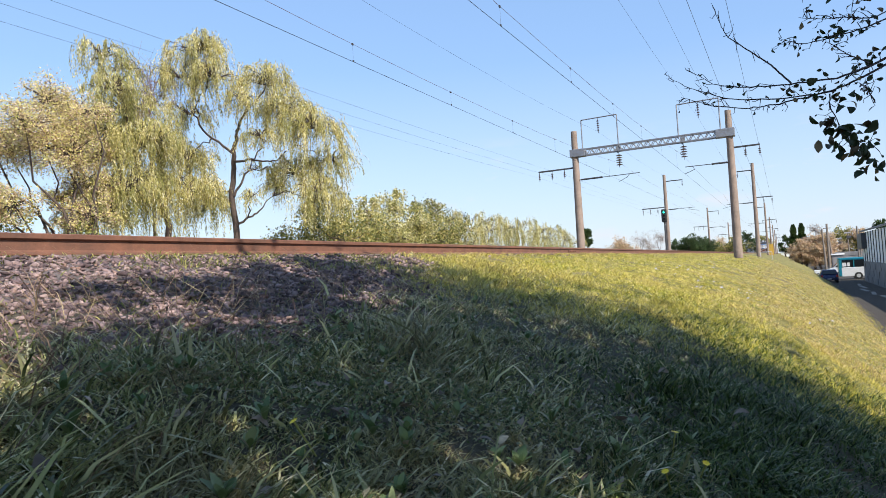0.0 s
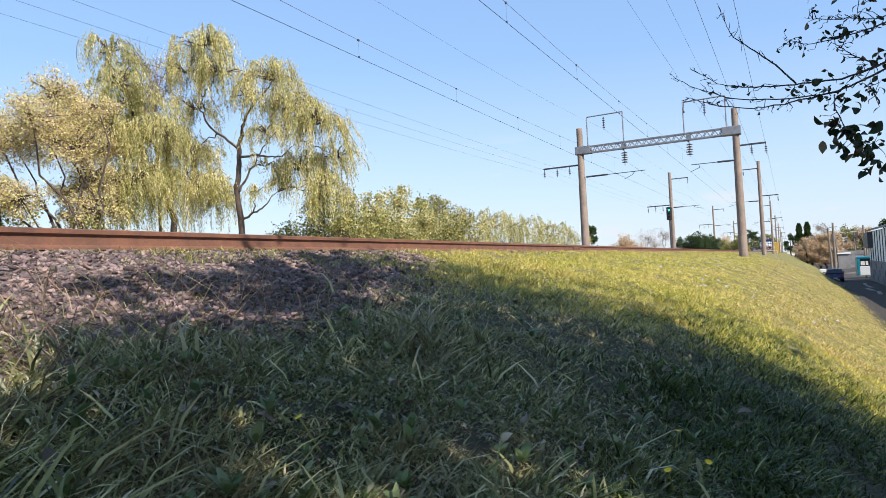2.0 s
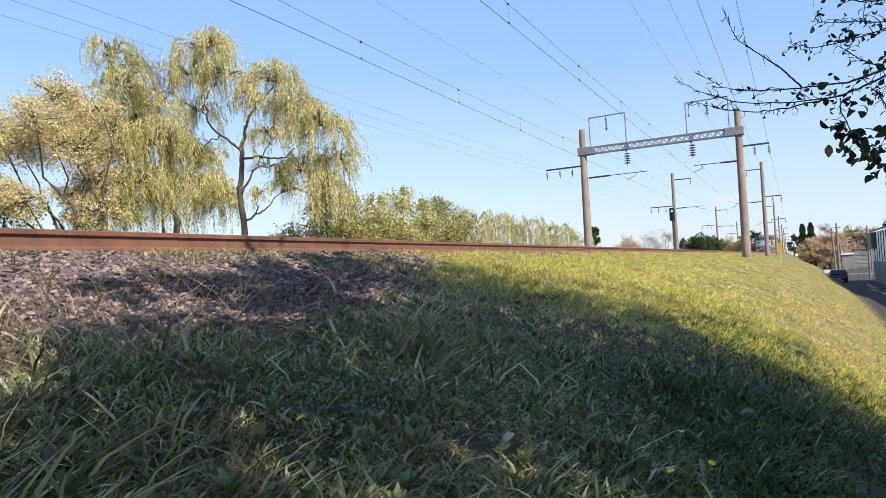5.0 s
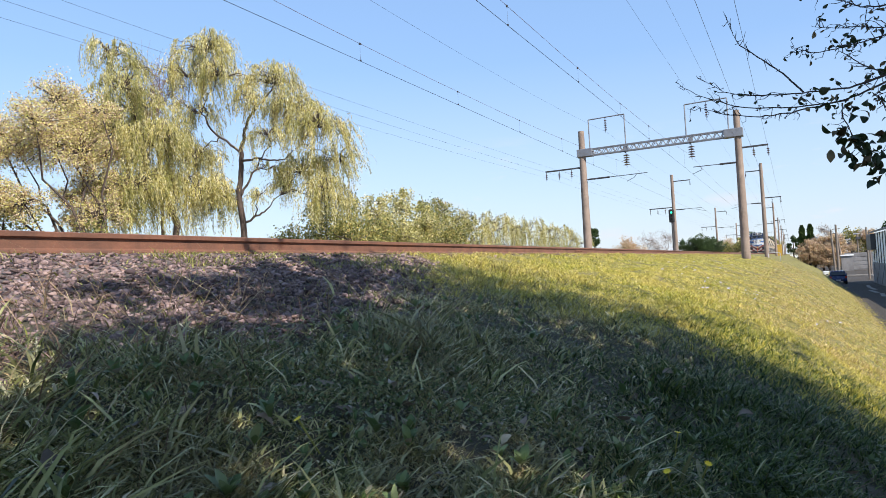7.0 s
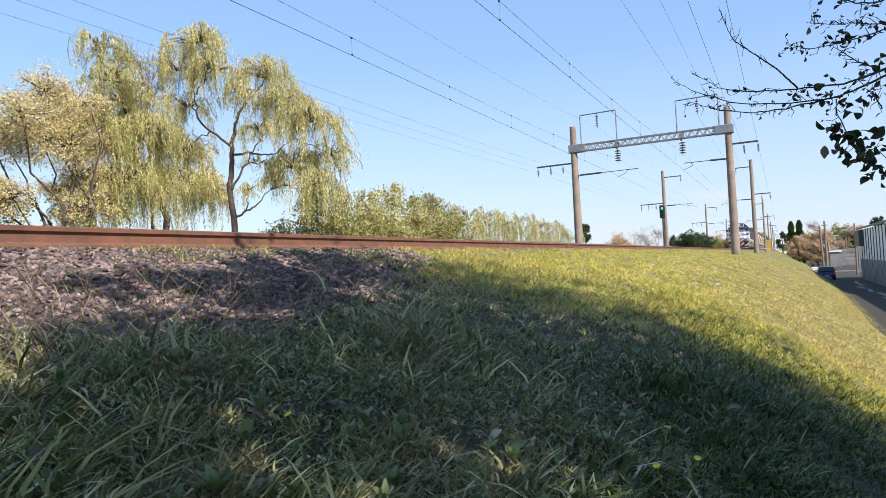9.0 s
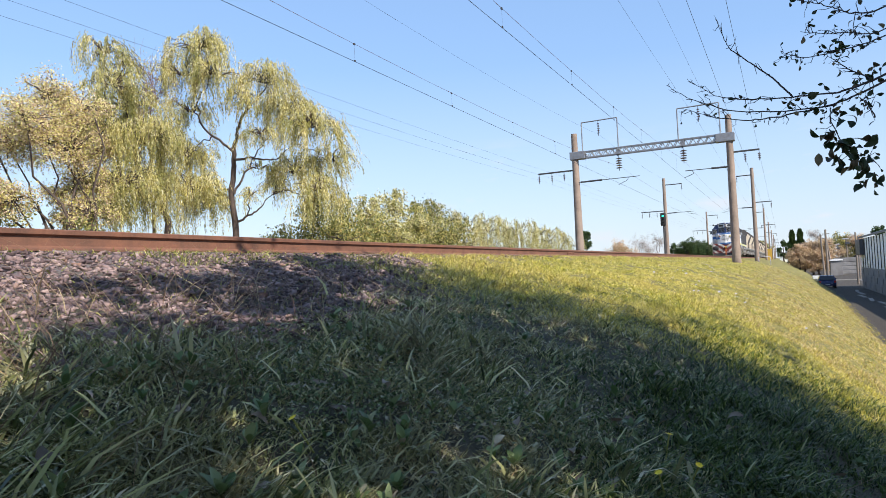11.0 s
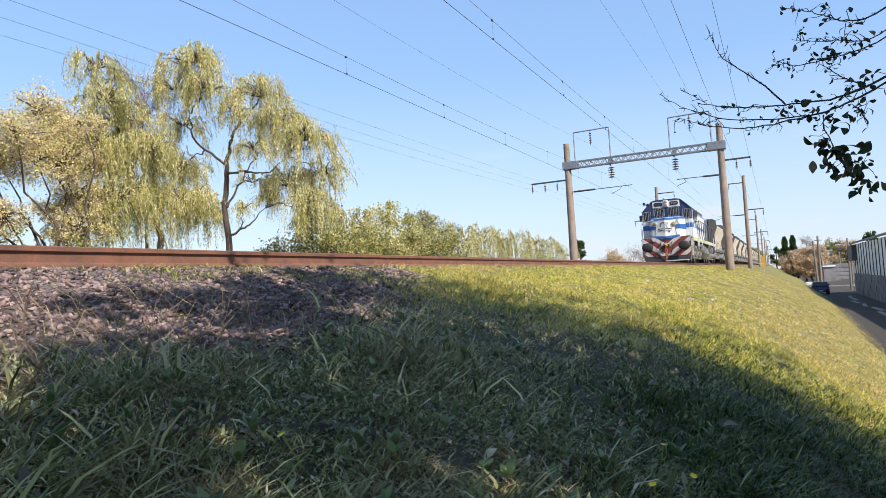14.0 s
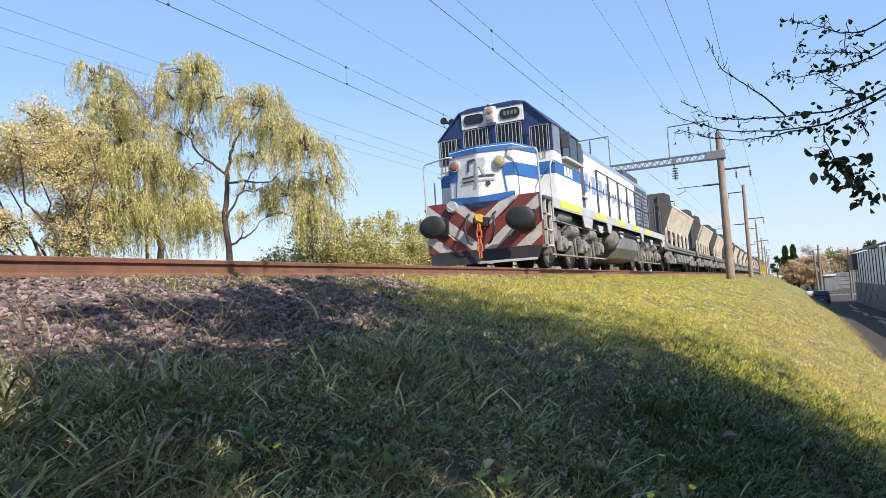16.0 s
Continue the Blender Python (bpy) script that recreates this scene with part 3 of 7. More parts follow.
def willow(x, y, height, seed, lobes, material=None, strands=900, trunk=0.28, label="weeping willow with yellow-green hanging foliage", limbs=()):
    """lobes: crown heads (dx, dy, z, radius); bunches of strands hang from the shell of each. limbs: bent lines of points, the first is the trunk."""
    rng = np.random.default_rng(seed)
    z0 = float(ground_z(x, y))
    t = thing("willow_tree", pose(x, y, z0), label, "tree", "trees beside the line")
    paths = []
    if limbs:
        for i, pts in enumerate(limbs):
            P = np.array(pts)
            k = np.linspace(0, len(P) - 1, 5 * len(P))
            Q = np.stack([np.interp(k, np.arange(len(P)), P[:, j]) for j in range(3)], 1)
            Q[1:-1] = (Q[:-2] + 2 * Q[1:-1] + Q[2:]) / 4
            Q[1:] += rng.normal(size=Q[1:].shape) * 0.035
            r0 = trunk if i == 0 else trunk * 0.36
            paths.append(np.concatenate([Q, (r0 * np.linspace(1, 0.12, len(Q)) ** 0.8)[:, None]], 1))
        nodes = np.concatenate([p[2:, :3] for p in paths])
    else:
        fork = np.array((0.15, 0.1, height * 0.42))
        paths.append(limb(rng, (0, 0, -0.3), fork, trunk * 1.25, trunk * 0.8, 8, 0.06))
        nodes = paths[0][3:, :3]
    pos, way = [], []
    tot = sum(l[3] ** 2 for l in lobes)
    for lx, ly, lz, lr in lobes:
        head = np.array((lx, ly, lz - lr * 0.15))
        start = nodes[np.argmin(np.linalg.norm(nodes - head + np.array((0, 0, 0.4 * lr)), axis=1))]
        paths.append(limb(rng, start, head, trunk * 0.2, trunk * 0.06, 9, 0.11, 0.07))
        n = int(strands * lr ** 2 / tot)
        bunches = max(8, n // 12)
        for i in range(bunches):
            d = rng.normal(size=3)
            d[2] = abs(d[2]) * 0.95 + 0.05
            d /= np.linalg.norm(d)
            e0 = head + d * lr * np.array((1, 1, 0.85)) * (rng.uniform(0.82, 1.05) if rng.random() < 0.72 else rng.uniform(0.25, 0.8))
            paths.append(limb(rng, head + (e0 - head) * rng.uniform(0.0, 0.4), e0, 0.024, 0.008, 6, 0.2, 0.1))
            out = e0 - head
            out[2] = 0
            hang = min(lr * rng.choice((0.45, 0.7, 1.0, 1.7)) * rng.uniform(0.7, 1.2), max(0.5, e0[2] - 1.0))
            bow0 = out / (np.linalg.norm(out) + 0.5) * rng.uniform(0.2, 0.6)
            drift = np.array((0.14 * rng.normal(), 0.14 * rng.normal(), 0))
            spread = rng.uniform(0.04, 0.19)
            for j in range(12):
                e = e0 + rng.normal(size=3) * spread * np.array((1, 1, 0.8))
                L = hang * rng.uniform(0.45, 1.1)
                k = max(4, int(L / 0.042))
                u = np.linspace(0, 1, k)[:, None]
                line = e + bow0 * np.minimum(1, 1.3 * u) + (drift + np.array((0.05 * rng.normal(), 0.05 * rng.normal(), 0))) * u ** 2 + np.concatenate([np.zeros((k, 2)), 0.12 * u * (1 - u) - L * u ** 1.25], 1)
                pos.append(line + rng.normal(size=(k, 3)) * 0.016)
                way.append(np.tile(np.array((0, 0, -1.0)), (k, 1)) + bow0 * 0.4 + rng.normal(size=(k, 3)) * 0.38)
                if j == 0:
                    q = line[:: max(1, k // 5)]
                    paths.append(np.concatenate([q, np.full((len(q), 1), 0.008)], 1))
    pos, way = np.concatenate(pos), np.concatenate(way)
    n = len(pos)
    v, f = tubes([p for p in paths if len(p) > 1])
    leaf_object("trunk", v, f, M_BARK, t, "dark forked trunk and limbs")
    v, f = sprays(rng, pos, way, rng.uniform(0.07, 0.15, n), rng.uniform(0.020, 0.036, n))
    leaf_object("crown", v, f, material or M_WILLOW, t, "hanging curtains of narrow leaves")
    return t


def broadleaf(name, x, y, height, seed, lobes, material, leaves=14000, size=0.14, trunk=0.2, label="", z0=None, group="trees beside the line", fill=0.5, twig=M_BARK, round_leaf=0.6, low=0.12, gaps=(), stray=0.0, wisps=()):
    rng = np.random.default_rng(seed)
    z0 = float(ground_z(x, y)) if z0 is None else z0
    t = thing(name, pose(x, y, z0), label, "tree" if "tree" in name else "bush", group)
    paths = [limb(rng, (0, 0, -0.3), (0, 0, height * 0.45), trunk, trunk * 0.6, 7, 0.08)]
    pos, way = [], []
    tot = sum(l[3] ** 2 for l in lobes)
    for lx, ly, lz, lr in lobes:
        head = np.array((lx, ly, lz))
        paths.append(limb(rng, (0, 0, height * rng.uniform(low, 0.4)), head, trunk * 0.45, trunk * 0.12, 7, 0.11))
        n = int(leaves * lr ** 2 / tot)
        clumps = max(8, n // 60)
        d = rng.normal(size=(clumps, 3))
        d /= np.linalg.norm(d, axis=1, keepdims=True)
        cen = head + d * lr * rng.uniform(fill, 1.0, (clumps, 1)) * np.array((1, 1, 0.85))
        for c in cen[:: 2]:
            paths.append(limb(rng, head + (c - head) * rng.uniform(-0.2, 0.3), c, 0.026, 0.007, 5, 0.16))
        which = rng.integers(clumps, size=n)
        pos.append(cen[which] + rng.normal(size=(n, 3)) * lr * 0.13)
        way.append(rng.normal(size=(n, 3)) + np.array((0, 0, 0.15)))
    # thin outer sprays: (x, y, z, radius, leaves)
    for wx, wy, wz, wr, wn in wisps:
        pos.append(np.array((wx, wy, wz)) + rng.normal(size=(wn, 3)) * wr * np.array((0.6, 0.6, 0.35)))
        way.append(rng.normal(size=(wn, 3)))
        paths.append(limb(rng, (0, 0, height * 0.42), (wx, wy, wz), trunk * 0.3, trunk * 0.06, 8, 0.08))
    pos, way = np.concatenate(pos), np.concatenate(way)
    loose = (rng.random(len(pos)) < stray) & (pos[:, 1] > 1.8) & (pos[:, 2] > 5)
    pos[loose] += rng.normal(size=(int(loose.sum()), 3)) * 0.42
    # gaps in the crown, along the sun's way: (x, y, z, radius)
    for gx, gy, gz, gr in gaps:
        d = pos + np.array((x - gx, y - gy, z0 - gz))
        off = d - (d @ np.array(sun_way))[:, None] * np.array(sun_way)
        keep = np.linalg.norm(off, axis=1) > gr
        pos, way = pos[keep], way[keep]
    n = len(pos)
    v, f = tubes(paths)
    leaf_object("trunk", v, f, twig, t, "branching trunk and limbs")
    L = rng.uniform(0.6, 1.3, n) * size
    v, f = sprays(rng, pos, way, L, L * round_leaf)
    leaf_object("crown", v, f, material, t)
    return t


def polar(az, r):
    return r * math.sin(radians(az)), r * math.cos(radians(az))


def spots_at(d, base, rows):
    """Places d metres off, from bearing and height in degrees, in the space of a tree that stands at base; a fourth number goes along."""
    out = []
    for i, (az, el, *more) in enumerate(rows):
        dd = d + (1.1 * math.sin(2.4 * i) if more else 0.25 * math.sin(i))
        X, Y = polar(az, dd)
        out.append((X - base[0], Y - base[1], dd * math.tan(radians(el)) - base[2], *more))
    return out


X, Y = polar(-44.7, 28.0)
home = (X, Y, float(ground_z(X, Y)))
BIG_WILLOW = willow(X, Y, 12.5, 11, spots_at(28.0, home, [(-47.1, 19.1, 1.15), (-48.5, 17.0, 0.95), (-45.9, 17.2, 0.9), (-47.9, 14.2, 0.85), (-41.7, 16.7, 1.15), (-43.6, 15.3, 0.8), (-40.2, 14.5, 1.2), (-38.3, 13.2, 1.2), (-36.6, 10.3, 0.95), (-39.8, 9.4, 1.1), (-37.8, 7.9, 0.9),
                                                      (-48.4, 10.8, 1.2), (-47.9, 7.9, 1.2), (-49.8, 8.6, 1.0), (-46.6, 7.2, 0.9), (-42.4, 12.6, 0.7), (-42.6, 9.6, 0.55), (-36.9, 7.0, 0.8), (-43.4, 7.4, 0.45), (-41.2, 8.2, 0.5)]), M_WILLOW, 6000, 0.155,
       "tall weeping willow with yellow-green curtains and dark leaning trunk",
       [[(0, 0, -0.3)] + spots_at(28.0, home, [(-44.7, 4.3), (-44.8, 9.1), (-44.4, 11.8), (-44.0, 13.6), (-41.9, 15.9)]), spots_at(28.0, home, [(-44.7, 10.9), (-47.1, 12.8), (-47.5, 15.6), (-47.1, 18.0)]),
        spots_at(28.0, home, [(-44.6, 10.2), (-42.9, 10.3), (-41.3, 10.2), (-38.8, 12.2)]), spots_at(28.0, home, [(-44.7, 7.4), (-43.3, 9.9), (-41.6, 12.3)]), spots_at(28.0, home, [(-44.7, 5.0), (-43.0, 6.0), (-41.6, 7.4)])])
X, Y = polar(-49.9, 27.0)
home = (X, Y, float(ground_z(X, Y)))
LEFT_WILLOW = willow(X, Y, 11, 12, spots_at(27.0, home, [(-54.2, 18.2, 0.85), (-53.0, 17.3, 0.7), (-53.6, 15.9, 0.95), (-52.3, 14.3, 1.25), (-53.2, 12.0, 1.3), (-51.3, 11.7, 1.25), (-50.1, 12.6, 0.85), (-53.3, 8.1, 1.3), (-51.3, 8.1, 1.2), (-54.9, 12.4, 0.85), (-54.4, 6.2, 0.9)]),
       M_WILLOW_G, 4200, 0.14, "weeping willow with grey-green hanging foliage and a bare top",
       [[(0, 0, -0.3)] + spots_at(27.0, home, [(-49.9, 5.2), (-50.5, 7.2), (-51.7, 8.1), (-52.4, 11.6), (-52.7, 14.6), (-54.0, 17.0)])])
# leafless reddish twigs between the two crowns
twiggy = np.random.default_rng(17)
X, Y = polar(-50.9, 28.5)
home = (X, Y, float(ground_z(X, Y)))
t = thing("bare_tree", pose(*home), "slender leafless tree with fine reddish twigs between the willows", "tree", "trees beside the line")
trunk_line = np.array([(0, 0, -0.3)] + spots_at(28.5, home, [(-50.9, 8.0), (-51.0, 13.0), (-50.7, 16.5)]))
paths = [np.concatenate([trunk_line, np.array([[0.09], [0.06], [0.04], [0.012]])], 1)]
for i in range(70):
    a = trunk_line[2] + (trunk_line[3] - trunk_line[2]) * twiggy.random()
    e = np.array(spots_at(28.5, home, [(-50.9 + twiggy.normal() * 1.0, twiggy.uniform(13.0, 18.0))])[0]) + np.array((0, twiggy.normal() * 0.4, 0))
    paths.append(limb(twiggy, a, e, 0.016, 0.005, 7, 0.18))
    for k in range(5):
        b = a + (e - a) * twiggy.uniform(0.4, 1)
        paths.append(limb(twiggy, b, b + (e - a) * 0.18 + twiggy.normal(size=3) * 0.28, 0.007, 0.003, 4, 0.2))
v, f = tubes(paths)
leaf_object("twig_crown", v, f, M_PINKTWIG, t)
X, Y = polar(-55.4, 25.0)
home = (X, Y, float(ground_z(X, Y)))
broadleaf("autumn_tree", X, Y, 8, 13, spots_at(25.0, home, [(-58.0, 14.6, 0.95), (-56.5, 13.4, 1.05), (-59.5, 12.8, 0.95), (-60.7, 10.8, 1.05), (-58.5, 11.4, 1.15), (-56.5, 10.7, 1.05), (-62.2, 11.4, 1.1), (-55.1, 13.8, 0.7), (-55.5, 8.3, 1.05), (-57.4, 7.2, 0.7), (-60.3, 6.8, 0.8), (-54.8, 10.5, 0.75), (-62.6, 7.4, 0.9), (-55.6, 6.0, 0.9), (-57.2, 5.2, 0.6)]),
          M_AUTUMN, 58000, 0.068, 0.15, "broad tree with yellow and pinkish autumn leaves", fill=0.35)
X, Y = polar(-63.5, 26)
broadleaf("autumn_tree", X, Y, 7, 14, [(0, 0, 4.6, 1.9), (1.2, 1.0, 3.6, 1.6), (-1, -1, 5.6, 1.8), (1.2, 0.4, 5.6, 1.2)], M_BUSH, 14000, 0.10, 0.16, "scrubby tree with dull green and yellow leaves", fill=0.3)
for az, r, h, n, m, lab in ((-56.5, 30, 4.2, 5500, M_AUTUMN, "low bush with yellow leaves"), (-52.5, 31, 4.6, 6000, M_BUSH, "low bush with olive leaves"), (-48.0, 31, 4.2, 5000, M_DARKLEAF, "dark green bush under the willows"),
                      (-41, 32, 4.1, 5000, M_WILLOW_G, "shrubby willow with pale leaves"), (-61, 31, 4.2, 5500, M_DARKLEAF, "dark green bush behind the rail"), (-55.6, 23.5, 4.6, 6000, M_BUSH, "tangled brown-green bush under the autumn tree"), (-53.0, 25, 4.5, 5500, M_DARKLEAF, "dark green bush under the willows"),
                      (-50.4, 25.6, 4.2, 5500, M_BUSH, "low bush with olive leaves"), (-62.0, 23, 4.4, 5500, M_BUSH, "tangled brown-green bush under the autumn tree"), (-46.6, 30, 4.4, 5500, M_BUSH, "low bush with olive leaves")):
    X, Y = polar(az, r)
    broadleaf("bush", X, Y, h, int(-az * 10), [(0, 0, h * 0.55, h * 0.36), (-1.3, -0.9, h * 0.45, h * 0.32), (1.3, 1.0, h * 0.5, h * 0.34), (0.4, 0.3, h * 0.8, h * 0.25)], m, int(n * 1.6), 0.10, 0.09, lab, group="bushes beside the line", fill=0.2)
# the hedge of willow scrub along the far side of the line
for i, (az, r, top, m, kind) in enumerate(((-38.2, 31, 3.6, M_BUSH, 0), (-36.0, 33, 3.9, M_BUSH, 0), (-33.5, 36, 4.5, M_WILLOW_G, 0), (-31.3, 38, 5.0, M_WILLOW_G, 0), (-29.6, 41, 4.7, M_BUSH, 0), (-28.0, 44, 5.1, M_BUSH, 0),
                                           (-26.6, 46, 4.2, M_WILLOW, 1), (-25.0, 48, 4.3, M_WILLOW, 1), (-23.4, 52, 4.4, M_WILLOW, 1), (-21.9, 55, 4.3, M_WILLOW, 1), (-20.4, 59, 4.2, M_WILLOW, 1), (-19.2, 63, 4.0, M_WILLOW, 1), (-18.0, 67, 3.9, M_WILLOW, 1), (-16.9, 70, 3.6, M_WILLOW_G, 1))):
    X, Y = polar(az, r)
    H = top + (3.15 if kind else 2.75)
    if kind:
        willow(X, Y, H, 40 + i, [(0, 0, H - 0.9, 1.5), (-1.1, -1.4, H - 1.5, 1.4), (1.0, 1.3, H - 1.6, 1.4), (0, -0.5, H - 2.9, 1.8)], m, 480, 0.14, "bushy weeping willow in a row behind the track")
    else:
        broadleaf("scrub_tree", X, Y, H, 40 + i, [(0, 0, H - 1.2, 1.2), (-0.9, -1.0, H - 2.6, 1.6), (0.9, 1.1, H - 2.4, 1.5), (0.2, 0.2, H - 4.2, 1.9), (-0.3, 0.6, H - 0.5, 0.6)], m, 13000, 0.12, 0.12, "scrubby tree with mixed green and yellowing leaves", fill=0.2)
# behind the crossing: hedges, conifers, bare trees
for i, (az, r, top, wid, m, nm, lab) in enumerate(((-15.0, 95, 5.2, 1.3, M_DARKLEAF, "thin_tree", "thin dark tree beside the mast"), (-12.3, 120, 4.7, 3.4, M_RUSSET, "bush", "rounded brownish bush in the distance"),
                                          (-10.6, 190, 8.8, 5.0, M_BARETWIG, "bare_tree", "leafless grey tree in the distance"), (-9.2, 195, 9.0, 4.6, M_BARETWIG, "bare_tree", "leafless grey tree in the distance"),
                                          (-6.9, 125, 4.3, 2.8, M_DARKLEAF, "bush", "dense dark green bush in the distance"), (-5.9, 130, 3.9, 2.6, M_DARKLEAF, "bush", "dense dark green bush in the distance"), (-3.9, 170, 3.8, 4.0, M_BUSH, "bush", "pale green bush in the distance"), (-2.6, 230, 8.0, 3.5, M_DARKLEAF, "tree", "dark tree beyond the masts"),
                                          (-4.7, 240, 7.0, 5, M_RUSSET, "tree", "brownish tree beyond the masts"), (-1.5, 260, 6.5, 4, M_BUSH, "tree", "green tree beyond the masts"), (0.1, 230, 5.8, 2.0, M_DARKLEAF, "tree", "dark tree beyond the masts"),
                                          (1.15, 145, 2.6, 2.3, M_RUSSET, "bush", "russet hedge bush beside the street"), (2.0, 147, 3.7, 3.0, M_RUSSET, "bush", "russet hedge bush beside the street"), (2.8, 146, 4.0, 3.0, M_RUSSET, "bush", "russet hedge bush beside the street"), (1.5, 146, 2.2, 2.6, M_RUSSET, "bush", "russet hedge bush beside the street"), (2.4, 145, 1.8, 2.6, M_RUSSET, "bush", "russet hedge bush beside the street"), (2.2, 190, 7.6, 3.2, M_BARETWIG, "bare_tree", "leafless pale tree behind the hedge"),
                                          (3.9, 160, 5.0, 3.5, M_BUSH, "tree", "olive tree behind the grey wall"), (4.8, 160, 4.8, 3.2, M_RUSSET, "tree", "russet tree behind the grey wall"), (6.3, 150, 5.6, 2.0, M_DARKLEAF, "tree", "dark conifer behind the shed"))):
    X, Y = polar(az, r)
    H = top - float(ground_z(X, Y))
    w = wid
    lobes = [(0, 0, H - w * 0.55, w * 0.6), (-w * 0.6, 0, H * 0.55, w * 0.55), (w * 0.6, 0, H * 0.55, w * 0.55), (-w * 0.3, 0, H * 0.3, w * 0.55), (w * 0.35, 0, H * 0.3, w * 0.55), (0.2 * w, 0, H * 0.75, w * 0.5)]
    bare = m is M_BARETWIG
    broadleaf(nm, X, Y, H, 70 + i, lobes, m, 6500 if bare else (13000 if m is M_RUSSET or r < 135 else 5500), 0.5 if bare else (0.2 if m is M_RUSSET or r < 135 else 0.32), 0.22, lab, group="distant trees", fill=0.2, round_leaf=0.06 if bare else 0.6, low=0.3 if "tree" in nm else 0.1)
for az, r, top, wid in ((0.75, 200, 7.2, 1.5), (1.3, 205, 7.6, 1.6)):
    X, Y = polar(az, r)
    rng = np.random.default_rng(int(az * 100))
    t = thing("cypress_tree", pose(X, Y, BASE), "tall narrow dark cypress in the distance", "tree", "distant trees")
    part("trunk", cyl(B(), (0, 0, -0.2), (0, 0, 4), 0.2, 0.12), M_BARK, t)
    n = 4000
    u = rng.random(n) ** 0.8
    H = top - BASE
    a = rng.random(n) * 6.283
    rr = wid * (1 - u) ** 0.7 * (0.25 + 0.75 * u ** 0.15) * rng.uniform(0.5, 1.15, n) * (1 + 0.35 * np.sin(u * 23 + 2 * a))
    P = np.stack([rr * np.cos(a), rr * np.sin(a), 0.6 + u * (H - 0.6)], 1)
    v, f = sprays(rng, P, np.stack([np.cos(a), np.sin(a), np.full(n, 1.4)], 1), np.full(n, 0.6), np.full(n, 0.22))
    leaf_object("crown", v, f, M_DARKLEAF, t)


# ---- the train ----
M_WHITE = worn("dusty_white_paint", (0.74, 0.73, 0.70), (0.50, 0.46, 0.41), 0.5, 0, 1.3, 25, 0.03, 0.45)
M_BLUE = worn("royal_blue_paint", (0.03, 0.125, 0.36), (0.03, 0.09, 0.24), 0.45, 0, 1.5, 25, 0.03, 0.5)
M_NAVY = worn("dark_navy_paint", (0.018, 0.04, 0.13), (0.015, 0.03, 0.08), 0.45, 0, 1.5, 25, 0.03, 0.5)
M_RED = worn("faded_red_paint", (0.19, 0.035, 0.028), (0.12, 0.04, 0.035), 0.6, 0, 3, 30, 0.05, 0.6)
M_STRIPE = worn("dirty_white_stripe_paint", (0.55, 0.51, 0.47), (0.30, 0.27, 0.25), 0.6, 0, 4, 30, 0.05, 0.7)
M_BLACK = worn("black_running_gear", (0.013, 0.013, 0.014), (0.035, 0.03, 0.027), 0.6, 0.1, 4, 40, 0.1, 0.6)
M_RUBBER = worn("greasy_black_steel", (0.014, 0.014, 0.015), (0.035, 0.032, 0.03), 0.62, 0.1, 4, 40, 0.1, 0.7)
M_TRUCK = worn("dusty_grey_bogie_paint", (0.27, 0.25, 0.24), (0.07, 0.06, 0.055), 0.75, 0, 3, 30, 0.15, 0.8)
M_TANK = worn("grimy_grey_tank", (0.20, 0.195, 0.19), (0.10, 0.095, 0.09), 0.6, 0.1, 2, 25, 0.1, 0.8)
M_ROOF = worn("grey_blue_roof_paint", (0.22, 0.27, 0.36), (0.13, 0.15, 0.20), 0.6, 0, 1.6, 25, 0.05, 0.7)
M_YELLOW = worn("yellow_green_sill_paint", (0.62, 0.60, 0.08), (0.42, 0.40, 0.10), 0.5, 0, 3, 30, 0.03, 0.5)
M_ORANGE = worn("orange_hook_paint", (0.55, 0.13, 0.03), (0.25, 0.07, 0.03), 0.6, 0, 8, 40, 0.1, 0.6)
M_HOOKYELLOW = worn("yellow_hook_paint", (0.62, 0.38, 0.05), (0.35, 0.2, 0.05), 0.6, 0, 8, 40, 0.1, 0.6)
M_GREYPAINT = worn("light_grey_paint", (0.46, 0.46, 0.47), (0.28, 0.27, 0.27), 0.55, 0, 2, 25, 0.05, 0.5)
M_DARKGREY = worn("dark_grey_paint", (0.07, 0.072, 0.08), (0.045, 0.045, 0.05), 0.55, 0, 2, 25, 0.05, 0.5)
M_CHROME = worn("rail_pipe_paint", (0.52, 0.53, 0.55), (0.33, 0.32, 0.32), 0.4, 0.3, 4, 30, 0.05, 0.5)
M_BARS = worn("dull_grille_paint", (0.36, 0.35, 0.35), (0.16, 0.15, 0.15), 0.5, 0.2, 4, 30, 0.05, 0.7)
M_HOPPER = worn("cream_dusty_hopper_paint", (0.76, 0.70, 0.60), (0.50, 0.37, 0.26), 0.75, 0, 1.8, 22, 0.1, 0.8, (0.34, 0.20, 0.11))
M_HOPPEREND = worn("dark_grey_hopper_end", (0.085, 0.08, 0.08), (0.13, 0.105, 0.09), 0.75, 0, 1.6, 22, 0.1, 0.8)
M_FADED = worn("faded_blue_lettering_paint", (0.20, 0.30, 0.50), (0.32, 0.38, 0.48), 0.5, 0, 3, 30, 0.02)
M_GLASS = mat("dark_cab_glass", (0.012, 0.014, 0.016), 0.06)
M_LENS = mat("headlight_glass", (0.50, 0.33, 0.22), 0.1, 0.55)
M_DULLRED = worn("dull_brown_lamp_glass", (0.26, 0.12, 0.08), (0.18, 0.09, 0.07), 0.35, 0, 8, 40, 0.02)
M_LENS2 = worn("amber_lamp_glass", (0.46, 0.40, 0.18), (0.3, 0.26, 0.13), 0.2, 0.1, 8, 40, 0.02)


